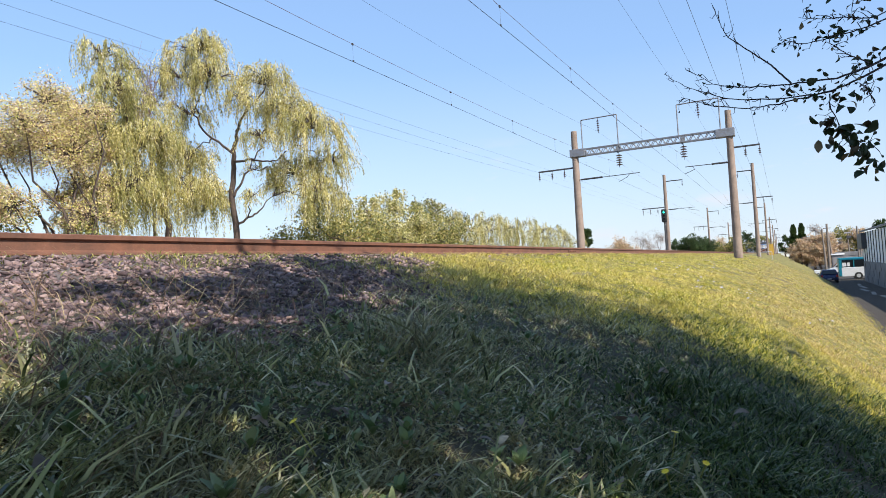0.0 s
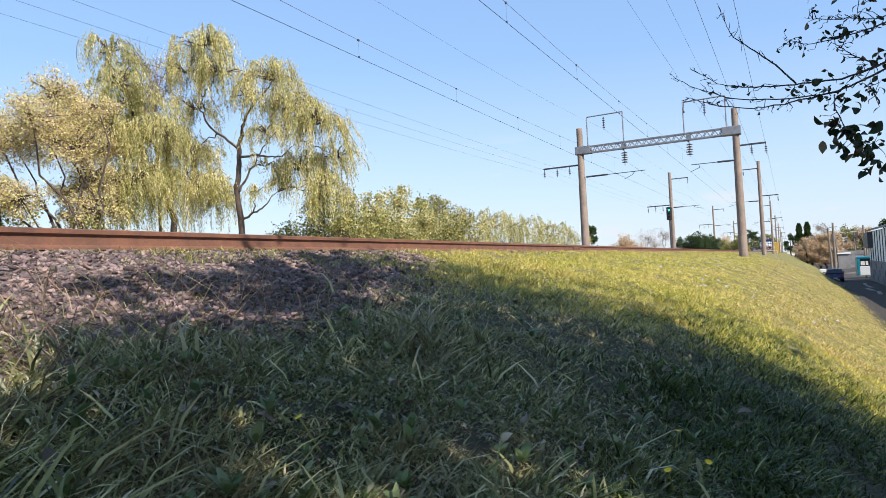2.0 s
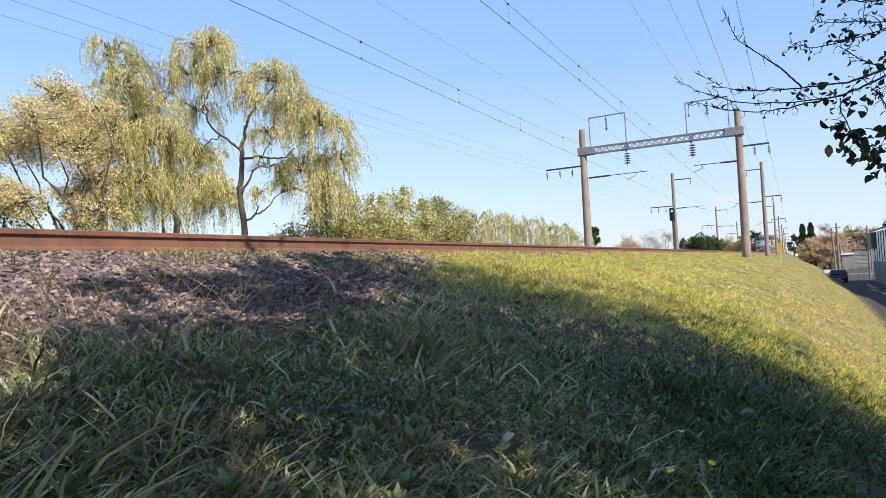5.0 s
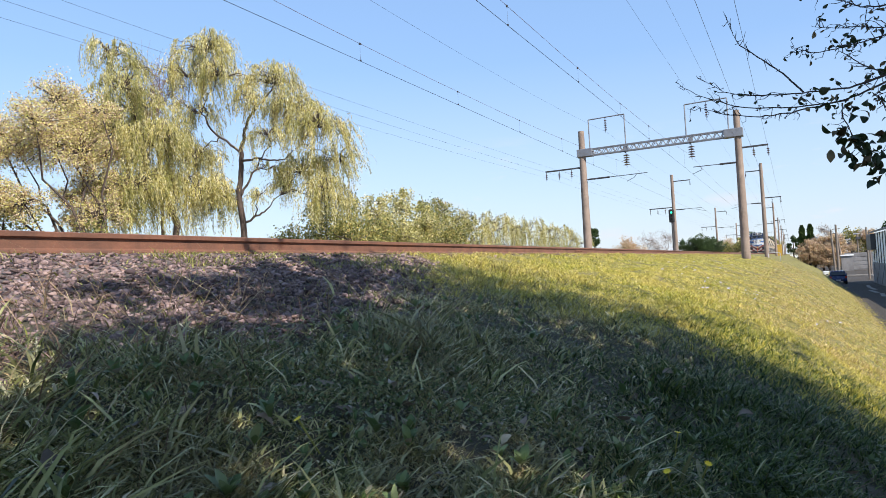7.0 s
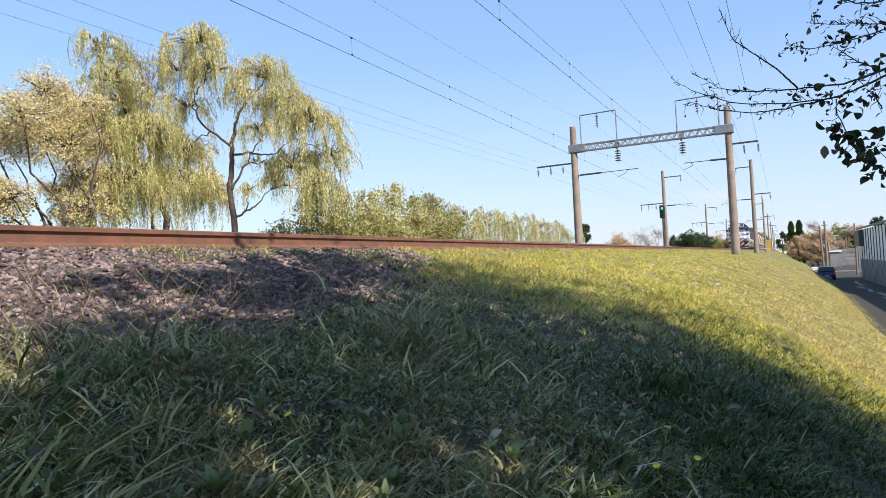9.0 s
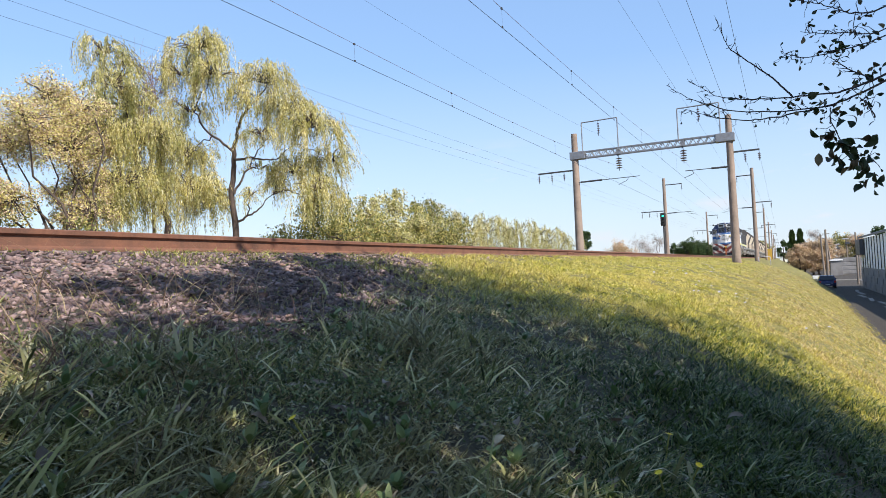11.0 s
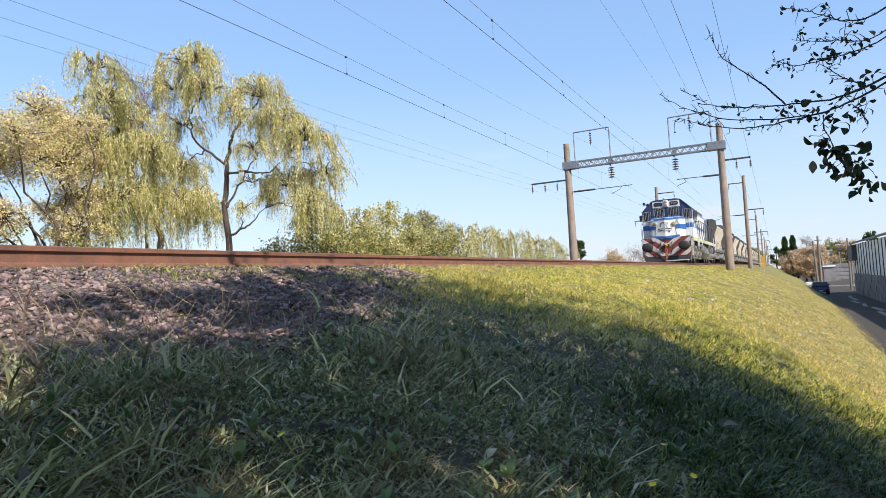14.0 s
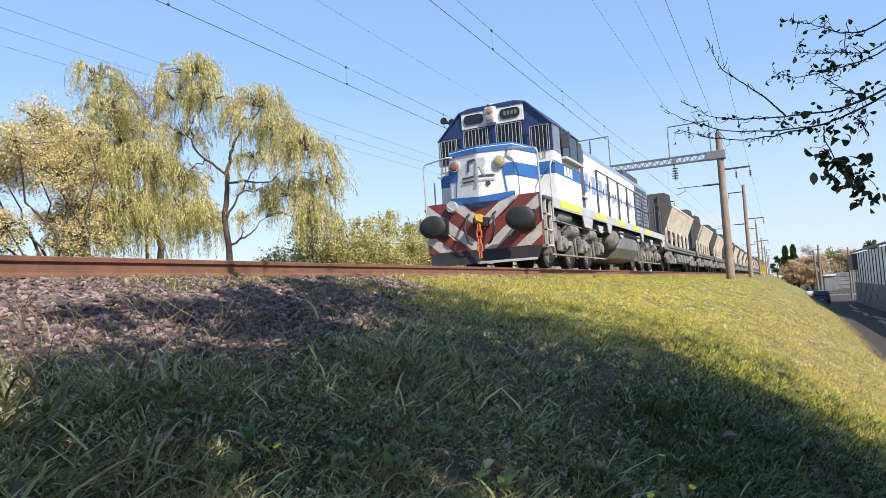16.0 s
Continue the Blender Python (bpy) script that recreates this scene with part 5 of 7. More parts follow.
    for s in (-1, 1):
        n = 12
        for k in range(n):
            y0 = 5.1 + k * 0.83
            m = M_WHITE if k < n - 3 else M_DARKGREY
            d = part("hood_door", box(B(), min(s * 0.98, s * 1.008), max(s * 0.98, s * 1.008), y0, y0 + 0.78, 1.56, 3.14, 0.008), m, t, "white engine door" if m is M_WHITE else "dark louvred radiator door")
            part("latch", box(B(), min(s * 1.008, s * 1.03), max(s * 1.008, s * 1.03), y0 + 0.68, y0 + 0.71, 2.2, 2.42), M_DARKGREY, d)
            if m is M_DARKGREY:
                for j in range(9):
                    part("slat", box(B(), min(s * 1.008, s * 1.022), max(s * 1.008, s * 1.022), y0 + 0.06, y0 + 0.72, 1.75 + j * 0.14, 1.83 + j * 0.14), M_ROOF, d)
            elif k in (0, 1, 2, 3, 4, 5, 7):
                part("blue_mark", box(B(), min(s * 1.009, s * 1.016), max(s * 1.009, s * 1.016), y0 + 0.15, y0 + 0.55, 2.12, 2.62 if k < 4 else 2.4), M_FADED, d, "faded blue shape of the lettering")
        # side sill with yellow patches and walkway posts
        part("side_sill", box(B(), min(s * 1.36, s * 1.40), max(s * 1.36, s * 1.40), 1.05, 16.4, 1.24, 1.46, 0.01), M_GREYPAINT, t, "pale grey side sill")
        for ya, yb in ((3.35, 4.35), (5.9, 6.5), (11.0, 11.5), (15.7, 16.4)):
            part("sill_panel", prism(B(), [(ya, 1.24), (yb, 1.24), (yb - 0.15, 0.98), (ya + 0.15, 0.98)], "x", s * 1.365, s * 1.395), M_GREYPAINT, t)
        for y0, y1 in ((1.5, 3.2), (4.6, 5.8), (7.2, 8.4), (9.6, 10.6), (11.9, 12.9)):
            part("sill_patch", box(B(), min(s * 1.40, s * 1.406), max(s * 1.40, s * 1.406), y0, y1, 1.28, 1.44), M_YELLOW, t, "yellow-green reflective patch")
        for k in range(9):
            y = 5.2 + k * 1.32
            part("handrail_post", cyl(B(), (s * 1.36, y, 1.45), (s * 1.36, y, 2.62), 0.028, None, 8), M_DARKGREY, t)
            if k % 2 == 0:
                part("sill_step", hull(B(), [(s * 1.38, y - 0.3, 1.12), (s * 1.38, y + 0.3, 1.12), (s * 1.38, y - 0.18, 0.94), (s * 1.38, y + 0.18, 0.94), (s * 1.34, y - 0.3, 1.12), (s * 1.34, y + 0.3, 1.12), (s * 1.34, y, 0.94)]), M_GREYPAINT, t)
        part("handrail", pipe(B(), [(s * 1.36, 5.0, 2.55), (s * 1.36, 5.2, 2.62), (s * 1.36, 15.8, 2.62), (s * 1.36, 16.3, 2.5), (s * 1.36, 16.4, 1.45)], 0.018, 8), M_DARKGREY, t, "dark walkway handrail")
        part("handrail", pipe(B(), [(s * 1.2, 16.5, 1.45), (s * 1.2, 16.5, 2.5), (s * 0.5, 16.5, 2.5), (s * 0.5, 16.5, 1.45)], 0.018, 8), M_DARKGREY, t)
    part("radiator_hatch", box(B(), -0.72, 0.72, 12.2, 15.0, 3.48, 3.74, 0.04), M_DARKGREY, t, "dark raised radiator hatch")
    part("exhaust_stack", box(B(), -0.3, 0.3, 8.4, 9.0, 3.48, 3.66, 0.03), M_DARKGREY, t)
    # fuel tank
    F = [(-1.32, 1.02), (-1.36, 0.62), (-1.15, 0.32), (-0.8, 0.24), (0.8, 0.24), (1.15, 0.32), (1.36, 0.62), (1.32, 1.02)]
    part("fuel_tank", prism(B(), F, "y", 7.05, 10.55, 0.03), M_TANK, t, "grimy grey rounded fuel tank")
    for s in (-1, 1):
        for y in (7.0, 10.5):
            part("tank_strap", box(B(), min(s * 1.30, s * 1.36), max(s * 1.30, s * 1.36), y, y + 0.1, 0.6, 1.1), M_TANK, t)
        part("chain_rail", pipe(B(), [(s * 1.36, 5.9, 1.06), (s * 1.36, 11.0, 1.06)], 0.04, 6), M_BLACK, t)
        part("rear_buffer", cyl(B(), (s * 0.98, 16.55, 0.99), (s * 0.98, 17.0, 0.99), 0.14, 0.24, 16), M_BLACK, t)
    for ys in AX:
        bogie(t, ys)
    sets = [wheelset(t, y) for ys in AX for y in ys]
    return t, sets


LOCO, LOCO_WHEELS = locomotive()


def hopper_wagon():
    """Ballast hopper: a dark end wall, flared cream side sheets, posts, frame and two bogies. Its front is at y = 0."""
    t = thing("hopper_wagon", pose(TRACK, 40, RAIL_TOP), "cream and rust ballast hopper wagon with dark grey end", "wagon", "hopper wagons")
    L = 13.0
    part("frame", box(B(), -1.2, 1.2, 0.45, L - 0.45, 0.95, 1.22, 0.02), M_TANK, t, "dusty grey wagon frame")
    EA, EB = 2.3, L - 1.9
    prof = [(-0.82, 1.55), (-1.36, 2.95), (-1.30, 3.52), (-1.05, 3.66), (1.05, 3.66), (1.30, 3.52), (1.36, 2.95), (0.82, 1.55)]
    for y0, lean in ((EA, 1), (EB, -1)):
        part("end_wall", prism(B(), prof, "y", y0, y0 + lean * 0.09, 0.0), M_HOPPEREND, t, "dark grey rounded end wall")
        for x in (-0.8, 0.0, 0.8):
            part("end_rib", box(B(), x - 0.05, x + 0.05, min(y0, y0 - lean * 0.08), max(y0, y0 - lean * 0.08), 1.7, 3.55), M_HOPPEREND, t)
        for x in (-1.15, 1.15):
            part("ladder_rail", pipe(B(), [(x, y0 - lean * 0.5, 1.2), (x, y0 - lean * 0.45, 2.9)], 0.018), M_DARKGREY, t)
    for s in (-1, 1):
        # the side sheet slopes inwards from a rolled rim
        low = plate(B(), [(s * 1.36, EA + 0.09, 2.98), (s * 1.36, EB - 0.09, 2.98), (s * 0.93, EB - 0.09, 1.98), (s * 0.93, EA + 0.09, 1.98)], (s * 0.92, 0, -0.38), 0.03)
        part("slope_sheet", low, M_HOPPER, t, "cream sloping hopper sheet stained with rust")
        part("rim", box(B(), min(s * 1.33, s * 1.41), max(s * 1.33, s * 1.41), EA + 0.02, EB - 0.02, 2.97, 3.05, 0.02), M_HOPPER, t)
        for k in range(6):
            y = EA + 0.3 + k * (EB - EA - 0.6) / 5
            part("post", box(B(), min(s * 0.94, s * 1.03), max(s * 0.94, s * 1.03), y - 0.08, y + 0.08, 1.2, 2.1, 0.01), M_HOPPER, t)
        part("brake_rod", pipe(B(), [(s * 1.22, 1.2, 1.08), (s * 1.22, L - 1.2, 1.08)], 0.03, 6), M_TANK, t)
        for k in range(4):
            y = 4.6 + k * 1.15
            part("discharge_chute", hull(B(), [(s * 0.9, y - 0.5, 1.0), (s * 0.9, y + 0.5, 1.0), (s * 1.25, y - 0.4, 0.45), (s * 1.25, y + 0.4, 0.45), (s * 1.0, y - 0.4, 0.4), (s * 1.0, y + 0.4, 0.4), (s * 1.2, y - 0.45, 0.8), (s * 1.2, y + 0.45, 0.8)]), M_TANK, t)
        for y in (0.45, L - 0.45):
            out = -0.45 if y < 1 else 0.45
            bm = cyl(B(), (s * 0.98, y, 0.99), (s * 0.98, y + out, 0.99), 0.1, 0.1, 12)
            cyl(bm, (s * 0.98, y + out * 0.9, 0.99), (s * 0.98, y + out, 0.99), 0.23, 0.23, 16)
            part("buffer", bm, M_BLACK, t)
        for yc in (2.1, L - 2.1):
            poly = [(yc - 1.3, 0.62), (yc - 0.9, 0.78), (yc - 0.3, 0.95), (yc + 0.3, 0.95), (yc + 0.9, 0.78), (yc + 1.3, 0.62), (yc + 1.1, 0.42), (yc + 0.5, 0.36), (yc - 0.5, 0.36), (yc - 1.1, 0.42)]
            part("bogie_frame", prism(B(), poly, "x", s * 1.04, s * 1.14), M_TRUCK, t, "dusty grey bogie frame")
            for d in (-0.9, 0.9):
                part("axle_box", box(B(), min(s * 1.1, s * 1.26), max(s * 1.1, s * 1.26), yc + d - 0.14, yc + d + 0.14, 0.34, 0.62, 0.03), M_TRUCK, t)
            for d in (-0.18, 0.0, 0.18):
                bm = B()
                for k in range(4):
                    cyl(bm, (s * 1.17, yc + d, 0.48 + k * 0.07), (s * 1.17, yc + d, 0.52 + k * 0.07), 0.07, 0.08, 8)
                part("coil_spring", bm, M_TANK, t)
    part("hopper_floor", hull(B(), [(-0.78, 2.5, 1.62), (0.78, 2.5, 1.62), (-0.78, L - 2.1, 1.62), (0.78, L - 2.1, 1.62), (-1.2, 2.5, 2.7), (1.2, 2.5, 2.7), (-1.2, L - 2.1, 2.7), (1.2, L - 2.1, 2.7)]), M_HOPPEREND, t)
    part("platform", box(B(), -1.2, 1.2, 0.4, 2.2, 1.22, 1.26), M_TANK, t)
    for yc in (2.1, L - 2.1):
        for d in (-0.9, 0.9):
            w = new("wheelset")
            w.parent, w.location = t, (0, yc + d, 0.46)
            bm = B()
            for s in (-1, 1):
                cyl(bm, (s * 0.80, 0, 0), (s * 0.93, 0, 0), 0.46, 0.45, 22)
                cyl(bm, (s * 0.76, 0, 0), (s * 0.80, 0, 0), 0.486, None, 22)
            cyl(bm, (-0.8, 0, 0), (0.8, 0, 0), 0.08)
            part("wheels", bm, M_BLACK, w)
    return t


WAGON_PITCH, WAGONS_FROM = 13.2, 17.35
first_wagon = hopper_wagon()
WAGONS = [first_wagon] + [copy_thing(first_wagon, pose(TRACK, 40 + i * WAGON_PITCH, RAIL_TOP)) for i in range(1, 15)]

# ---- street level, beyond the bank ----
M_ASPHALT = worn("pale_dusty_asphalt", (0.22, 0.21, 0.20), (0.14, 0.135, 0.13), 0.9, 0, 0.6, 30, 0.1, 0.6)
M_KERB = worn("pale_kerb_concrete", (0.30, 0.28, 0.26), (0.17, 0.16, 0.15), 0.9, 0, 1.5, 30, 0.2, 0.6)
M_SHEET = worn("whitewashed_metal_sheet", (0.86, 0.86, 0.86), (0.72, 0.72, 0.72), 0.6, 0, 0.9, 20, 0.05, 0.6)
M_BLOCKWALL = worn("grey_block_masonry", (0.27, 0.26, 0.26), (0.15, 0.14, 0.14), 0.95, 0, 0.9, 18, 0.4, 0.8)
M_ROOFSHEET = worn("dark_corrugated_roof", (0.11, 0.115, 0.13), (0.07, 0.07, 0.075), 0.55, 0.3, 1, 25, 0.1, 0.6)
M_WOOD = worn("grey_weathered_pole_wood", (0.23, 0.19, 0.16), (0.12, 0.10, 0.085), 0.95, 0, 2, 25, 0.4, 0.7)
M_TEAL = worn("teal_bus_paint", (0.01, 0.19, 0.27), (0.01, 0.14, 0.2), 0.35, 0, 2, 25, 0.02, 0.4)
M_BUSWHITE = worn("white_vehicle_paint", (0.72, 0.72, 0.72), (0.55, 0.54, 0.53), 0.35, 0, 2, 25, 0.02, 0.4)
M_CARBLUE = worn("dark_blue_car_paint", (0.012, 0.022, 0.075), (0.01, 0.016, 0.05), 0.25, 0.2, 2, 25, 0.01, 0.4)
M_TYRE = worn("black_tyre_rubber", (0.02, 0.02, 0.02), (0.035, 0.033, 0.03), 0.85, 0, 5, 40, 0.1)
M_SIGNALRED = mat("red_tail_light", (0.35, 0.02, 0.015), 0.25)

STREET = 100.8
FAR = Matrix.Scale(1.2, 4)      # the buildings and poles by the street are drawn at five sixths of their size


road = new("road", mesh_from("road", [(4.2, STREET - 13.5, BASE + 0.012), (100, STREET - 11.5, BASE + 0.012), (100, STREET + 8, BASE + 0.012), (4.4, STREET + 8, BASE + 0.012)], [(0, 1, 2, 3)], M_ASPHALT))
tagged(road, "pale dusty asphalt street crossing below the bank", "road", kind="structure")
bm = box(B(), 4.8, 60, STREET + 8, STREET + 8.3, BASE - 0.1, BASE + 0.15, 0.02)
tagged(part("kerb", bm, M_KERB), "pale concrete kerb along the street", "kerb", kind="structure")
# worn concrete path slabs in the shade beside the shed
for i in range(6):
    y = 50 + i * 5.0
    bm = box(B(), -0.14, 0.14, -1.95, 1.95, -0.02, 0.03, 0.01)
    o = part("path_slab", bm, M_KERB)
    o.matrix_basis = pose(5.9 + 0.25 * math.sin(i * 1.7) + i * 0.03, y, BASE + 0.03, 0, 0, 4 * math.sin(i * 2.3))
    tagged(o, "worn pale concrete path slab in the shade", "path slab", "path slabs")


def shed():
    t = thing("warehouse_shed", FAR @ pose(6.25, 0, -2.9), "shed with whitewashed sheet wall above grey block masonry and dark eaves", "building")
    y0, y1 = 46.0, 69.5
    part("base_wall", box(B(), 0, 0.25, y0, y1, -0.2, 1.8), M_BLOCKWALL, t, "grey block base wall")
    part("end_wall", box(B(), 0.25, 16, y1 - 0.25, y1, -0.2, 4.2), M_BLOCKWALL, t)
    part("end_wall", box(B(), 0.25, 16, y0, y0 + 0.25, -0.2, 4.2), M_BLOCKWALL, t)
    part("back_wall", box(B(), 15.75, 16, y0 + 0.25, y1 - 0.25, -0.2, 4.2), M_BLOCKWALL, t)
    n = 14
    for i in range(n):
        a = y0 + (y1 - y0) * i / n
        b = y0 + (y1 - y0) * (i + 1) / n
        part("sheet_panel", box(B(), 0.03, 0.10, a + 0.05, b - 0.05, 1.8, 4.3, 0.01), M_SHEET, t, "whitewashed wall sheet")
        part("panel_post", box(B(), -0.02, 0.12, a - 0.025, a + 0.025, 1.8, 4.3), M_DARKGREY, t)
    for i in range(20):
        for k in range(3):
            if (i + k) % 3 == 0:
                a = y0 + 1.15 * i + 0.1
                part("pilaster", box(B(), -0.04, 0.0, a, a + 0.9, 0.1 + k * 0.56, 0.56 + k * 0.56), M_BLOCKWALL, t)
    bm = hull(B(), [(-0.12, y0 - 0.4, 4.35), (-0.12, y1 + 0.5, 4.35), (8, y0 - 0.4, 6.6), (8, y1 + 0.5, 6.6), (-0.12, y0 - 0.4, 4.5), (-0.12, y1 + 0.5, 4.5), (8, y0 - 0.4, 6.75), (8, y1 + 0.5, 6.75)])
    part("roof", bm, M_ROOFSHEET, t, "dark pitched sheet roof with overhang")
    bm = hull(B(), [(8, y0 - 0.4, 6.6), (8, y1 + 0.5, 6.6), (16.6, y0 - 0.4, 4.35), (16.6, y1 + 0.5, 4.35), (8, y0 - 0.4, 6.75), (8, y1 + 0.5, 6.75), (16.6, y0 - 0.4, 4.5), (16.6, y1 + 0.5, 4.5)])
    part("roof", bm, M_ROOFSHEET, t, "dark pitched sheet roof with overhang")
    part("canopy_box", box(B(), -0.34, 0.0, y1 - 3.2, y1 + 0.3, 2.9, 4.25, 0.03), M_DARKGREY, t, "dark boxed bay under the eaves")
    return t


shed()
# Unseen wall, added to throw shade on the ground below the bank.
bm = box(B(), 8.4, 8.6, 8.0, 55.0, BASE - 0.2, BASE + 3.6, 0.02)
tagged(part("wall_yard", bm, M_BLOCKWALL), "added grey block wall, out of view, that shades the street verge", "wall", kind="structure")


def street_pole(x, y, h, r, lean=0, label="weathered wooden utility pole", lamp=False, arm=True):
    t = thing("utility_pole", FAR @ pose(x, y, -2.9, 0, lean, 0), label, "pole", "street poles")
    part("post", cyl(B(), (0, 0, -0.3), (0, 0, h), r, r * 0.7, 12), M_WOOD, t)
    if lamp:
        part("lamp_head", box(B(), -0.5, 0.35, -0.15, 0.15, h - 0.1, h + 0.1, 0.05), M_GREYPAINT, t, "grey street lamp head")
        part("fuse_box", box(B(), -0.2, 0.45, -0.2, 0.2, h - 0.9, h - 0.5, 0.03), M_DARKGREY, t)
    elif arm:
        part("cross_arm", box(B(), -0.5, 0.5, -0.05, 0.05, h - 0.7, h - 0.6), M_WOOD, t)
    return t


street_pole(5.4, 112, 6.2, 0.16, -2)
street_pole(5.9, 113, 6.9, 0.19, 0, "thick weathered concrete and wood pole beside the hedge")
street_pole(6.5, 113.5, 5.6, 0.15, -5, "leaning grey prop pole")
street_pole(9.3, 124, 5.6, 0.14, 0, "grey street lamp post beside the wall", True)
street_pole(8.2, 126, 4.8, 0.07, 0, "thin street lamp post", True)
street_pole(6.62, 77.5, 5.2, 0.10, 0, "slim dark post at the corner of the shed", arm=False)
street_pole(8.1, 92, 5.2, 0.08, 0, "slim dark post behind the shed", arm=False)

wall = new("wall_street")
wall.matrix_basis = FAR.copy()
tagged(wall, "grey unplastered block wall across the street", "wall", kind="structure")
part("masonry", box(B(), 7.0, 15, 118, 118.3, -3.1, -0.3, 0.02), M_BLOCKWALL, wall)
for k in range(4):
    part("block_course", box(B(), 7.0, 15, 117.96, 118.0, -2.8 + k * 0.62, -2.28 + k * 0.62, 0.02), M_BLOCKWALL, wall)
t = thing("kiosk", FAR @ pose(7.2, 114, -2.9), "small grey hut with a pale flat roof by the street", "hut")
part("hut_body", box(B(), -0.9, 0.6, -0.8, 0.8, 0, 2.2, 0.02), M_BLOCKWALL, t)
part("hut_roof", box(B(), -1.0, 0.7, -0.95, 0.95, 2.2, 2.4, 0.02), M_SHEET, t, "pale flat roof slab")


def wheel_of(parent, x, y, r, w=0.22):
    s = 1 if x > 0 else -1
    o = part("wheel", cyl(B(), (x - s * w, y, r), (x, y, r), r, r - 0.015, 20), M_TYRE, parent, "black tyre")
    part("hub", cyl(B(), (x, y, r), (x + s * 0.012, y, r), r * 0.58, r * 0.5, 14), M_GREYPAINT, o, "grey wheel hub")


def hatchback(x, y):
    t = thing("parked_car", pose(x, y, BASE), "dark blue hatchback parked at the foot of the bank", "car")
    P = [(-1.95, 0.32), (-1.98, 0.62), (-1.85, 0.80), (-1.75, 0.95), (1.0, 0.95), (1.9, 0.78), (2.0, 0.5), (1.95, 0.3)]
    part("body", prism(B(), [(a, b) for a, b in P], "x", -0.83, 0.83, 0.06), M_CARBLUE, t, "dark blue body")
    bm = hull(B(), [(s * xx, yy, zz) for s in (-1, 1) for xx, yy, zz in ((0.80, -1.80, 0.93), (0.80, 0.95, 0.93), (0.64, -1.35, 1.42), (0.66, 0.15, 1.45))])
    part("cabin", bm, M_CARBLUE, t)
    part("rear_window", hull(B(), [(s * xx, yy, zz) for s in (-1, 1) for xx, yy, zz in ((0.68, -1.80, 0.99), (0.58, -1.44, 1.36), (0.68, -1.78, 0.97), (0.58, -1.42, 1.37))]), M_GLASS, t, "dark rear window")
    for s in (-1, 1):
        part("side_window", hull(B(), [(s * (xx + 0.012), yy, zz) for xx, yy, zz in ((0.785, -1.55, 0.99), (0.785, 0.72, 0.99), (0.67, -1.2, 1.36), (0.67, 0.15, 1.38))] + [(s * 0.6, -0.5, 1.2)]), M_GLASS, t)
        part("tail_light", box(B(), s * 0.7 - 0.1, s * 0.7 + 0.1, -2.0, -1.88, 0.68, 0.88, 0.02), M_SIGNALRED, t, "red tail light")
        part("mirror", box(B(), s * 0.92 - 0.09, s * 0.92 + 0.09, 0.55, 0.65, 0.95, 1.08, 0.02), M_CARBLUE, t)
        for yy in (-1.25, 1.3):
            wheel_of(t, s * 0.84, yy, 0.29)
    part("bumper", box(B(), -0.8, 0.8, -2.04, -1.9, 0.32, 0.58, 0.05), M_CARBLUE, t)
    part("plate_bar", box(B(), -0.22, 0.22, -2.05, -2.035, 0.42, 0.53), M_GREYPAINT, t, "plain pale plate")
    return t


hatchback(4.15, 83.5)
t = thing("pickup_bed", pose(4.0, 94, BASE), "low white trailer parked ahead of the dark car", "trailer")
part("tray", box(B(), -0.8, 0.5, -1.2, 1.2, 0.55, 1.15, 0.05), M_BUSWHITE, t, "white tray")
for s in (-1, 1):
    wheel_of(t, s * 0.75 - 0.15, 0, 0.3)


def minibus():
    """Heads to +x; its nose is at x = 7."""
    t = thing("minibus", pose(5.6, STREET - 11, BASE), "small white and teal city bus with dark windows", "bus")
    part("body", box(B(), 0, 7.0, 0, 2.1, 0.35, 1.45, 0.08), M_BUSWHITE, t, "white lower body")
    part("window_band", box(B(), 0.03, 6.95, 0.03, 2.07, 1.43, 2.3, 0.05), M_GLASS, t, "dark window band")
    part("roof", box(B(), -0.02, 7.0, -0.02, 2.12, 2.28, 2.55, 0.09), M_TEAL, t, "teal roof band")
    part("rear_panel", box(B(), -0.02, 0.28, -0.02, 2.12, 0.4, 2.3, 0.05), M_TEAL, t, "teal rear corner")
    for x in (1.5, 2.7, 3.9, 5.1, 6.3):
        part("pillar", box(B(), x - 0.05, x + 0.05, -0.015, 0.05, 1.43, 2.3), M_TEAL if x < 2 else M_BUSWHITE, t)
    for k, (x0, x1, m) in enumerate(((0.35, 0.75, M_BUSWHITE), (0.85, 1.1, M_BUSWHITE))):
        part("sticker", box(B(), x0, x1, -0.008, 0.04, 1.55, 2.0), m, t, "plain white sticker")
    for x in (1.9, 5.4):
        for yy in (-0.02, 2.12):
            o = part("wheel", cyl(B(), (x, yy, 0.42), (x, yy + (0.25 if yy < 1 else -0.25), 0.42), 0.42, None, 20), M_TYRE, t)
            part("hub", cyl(B(), (x, yy - 0.012 if yy < 1 else yy + 0.012, 0.42), (x, yy, 0.42), 0.2, 0.22, 14), M_GREYPAINT, o)
    return t


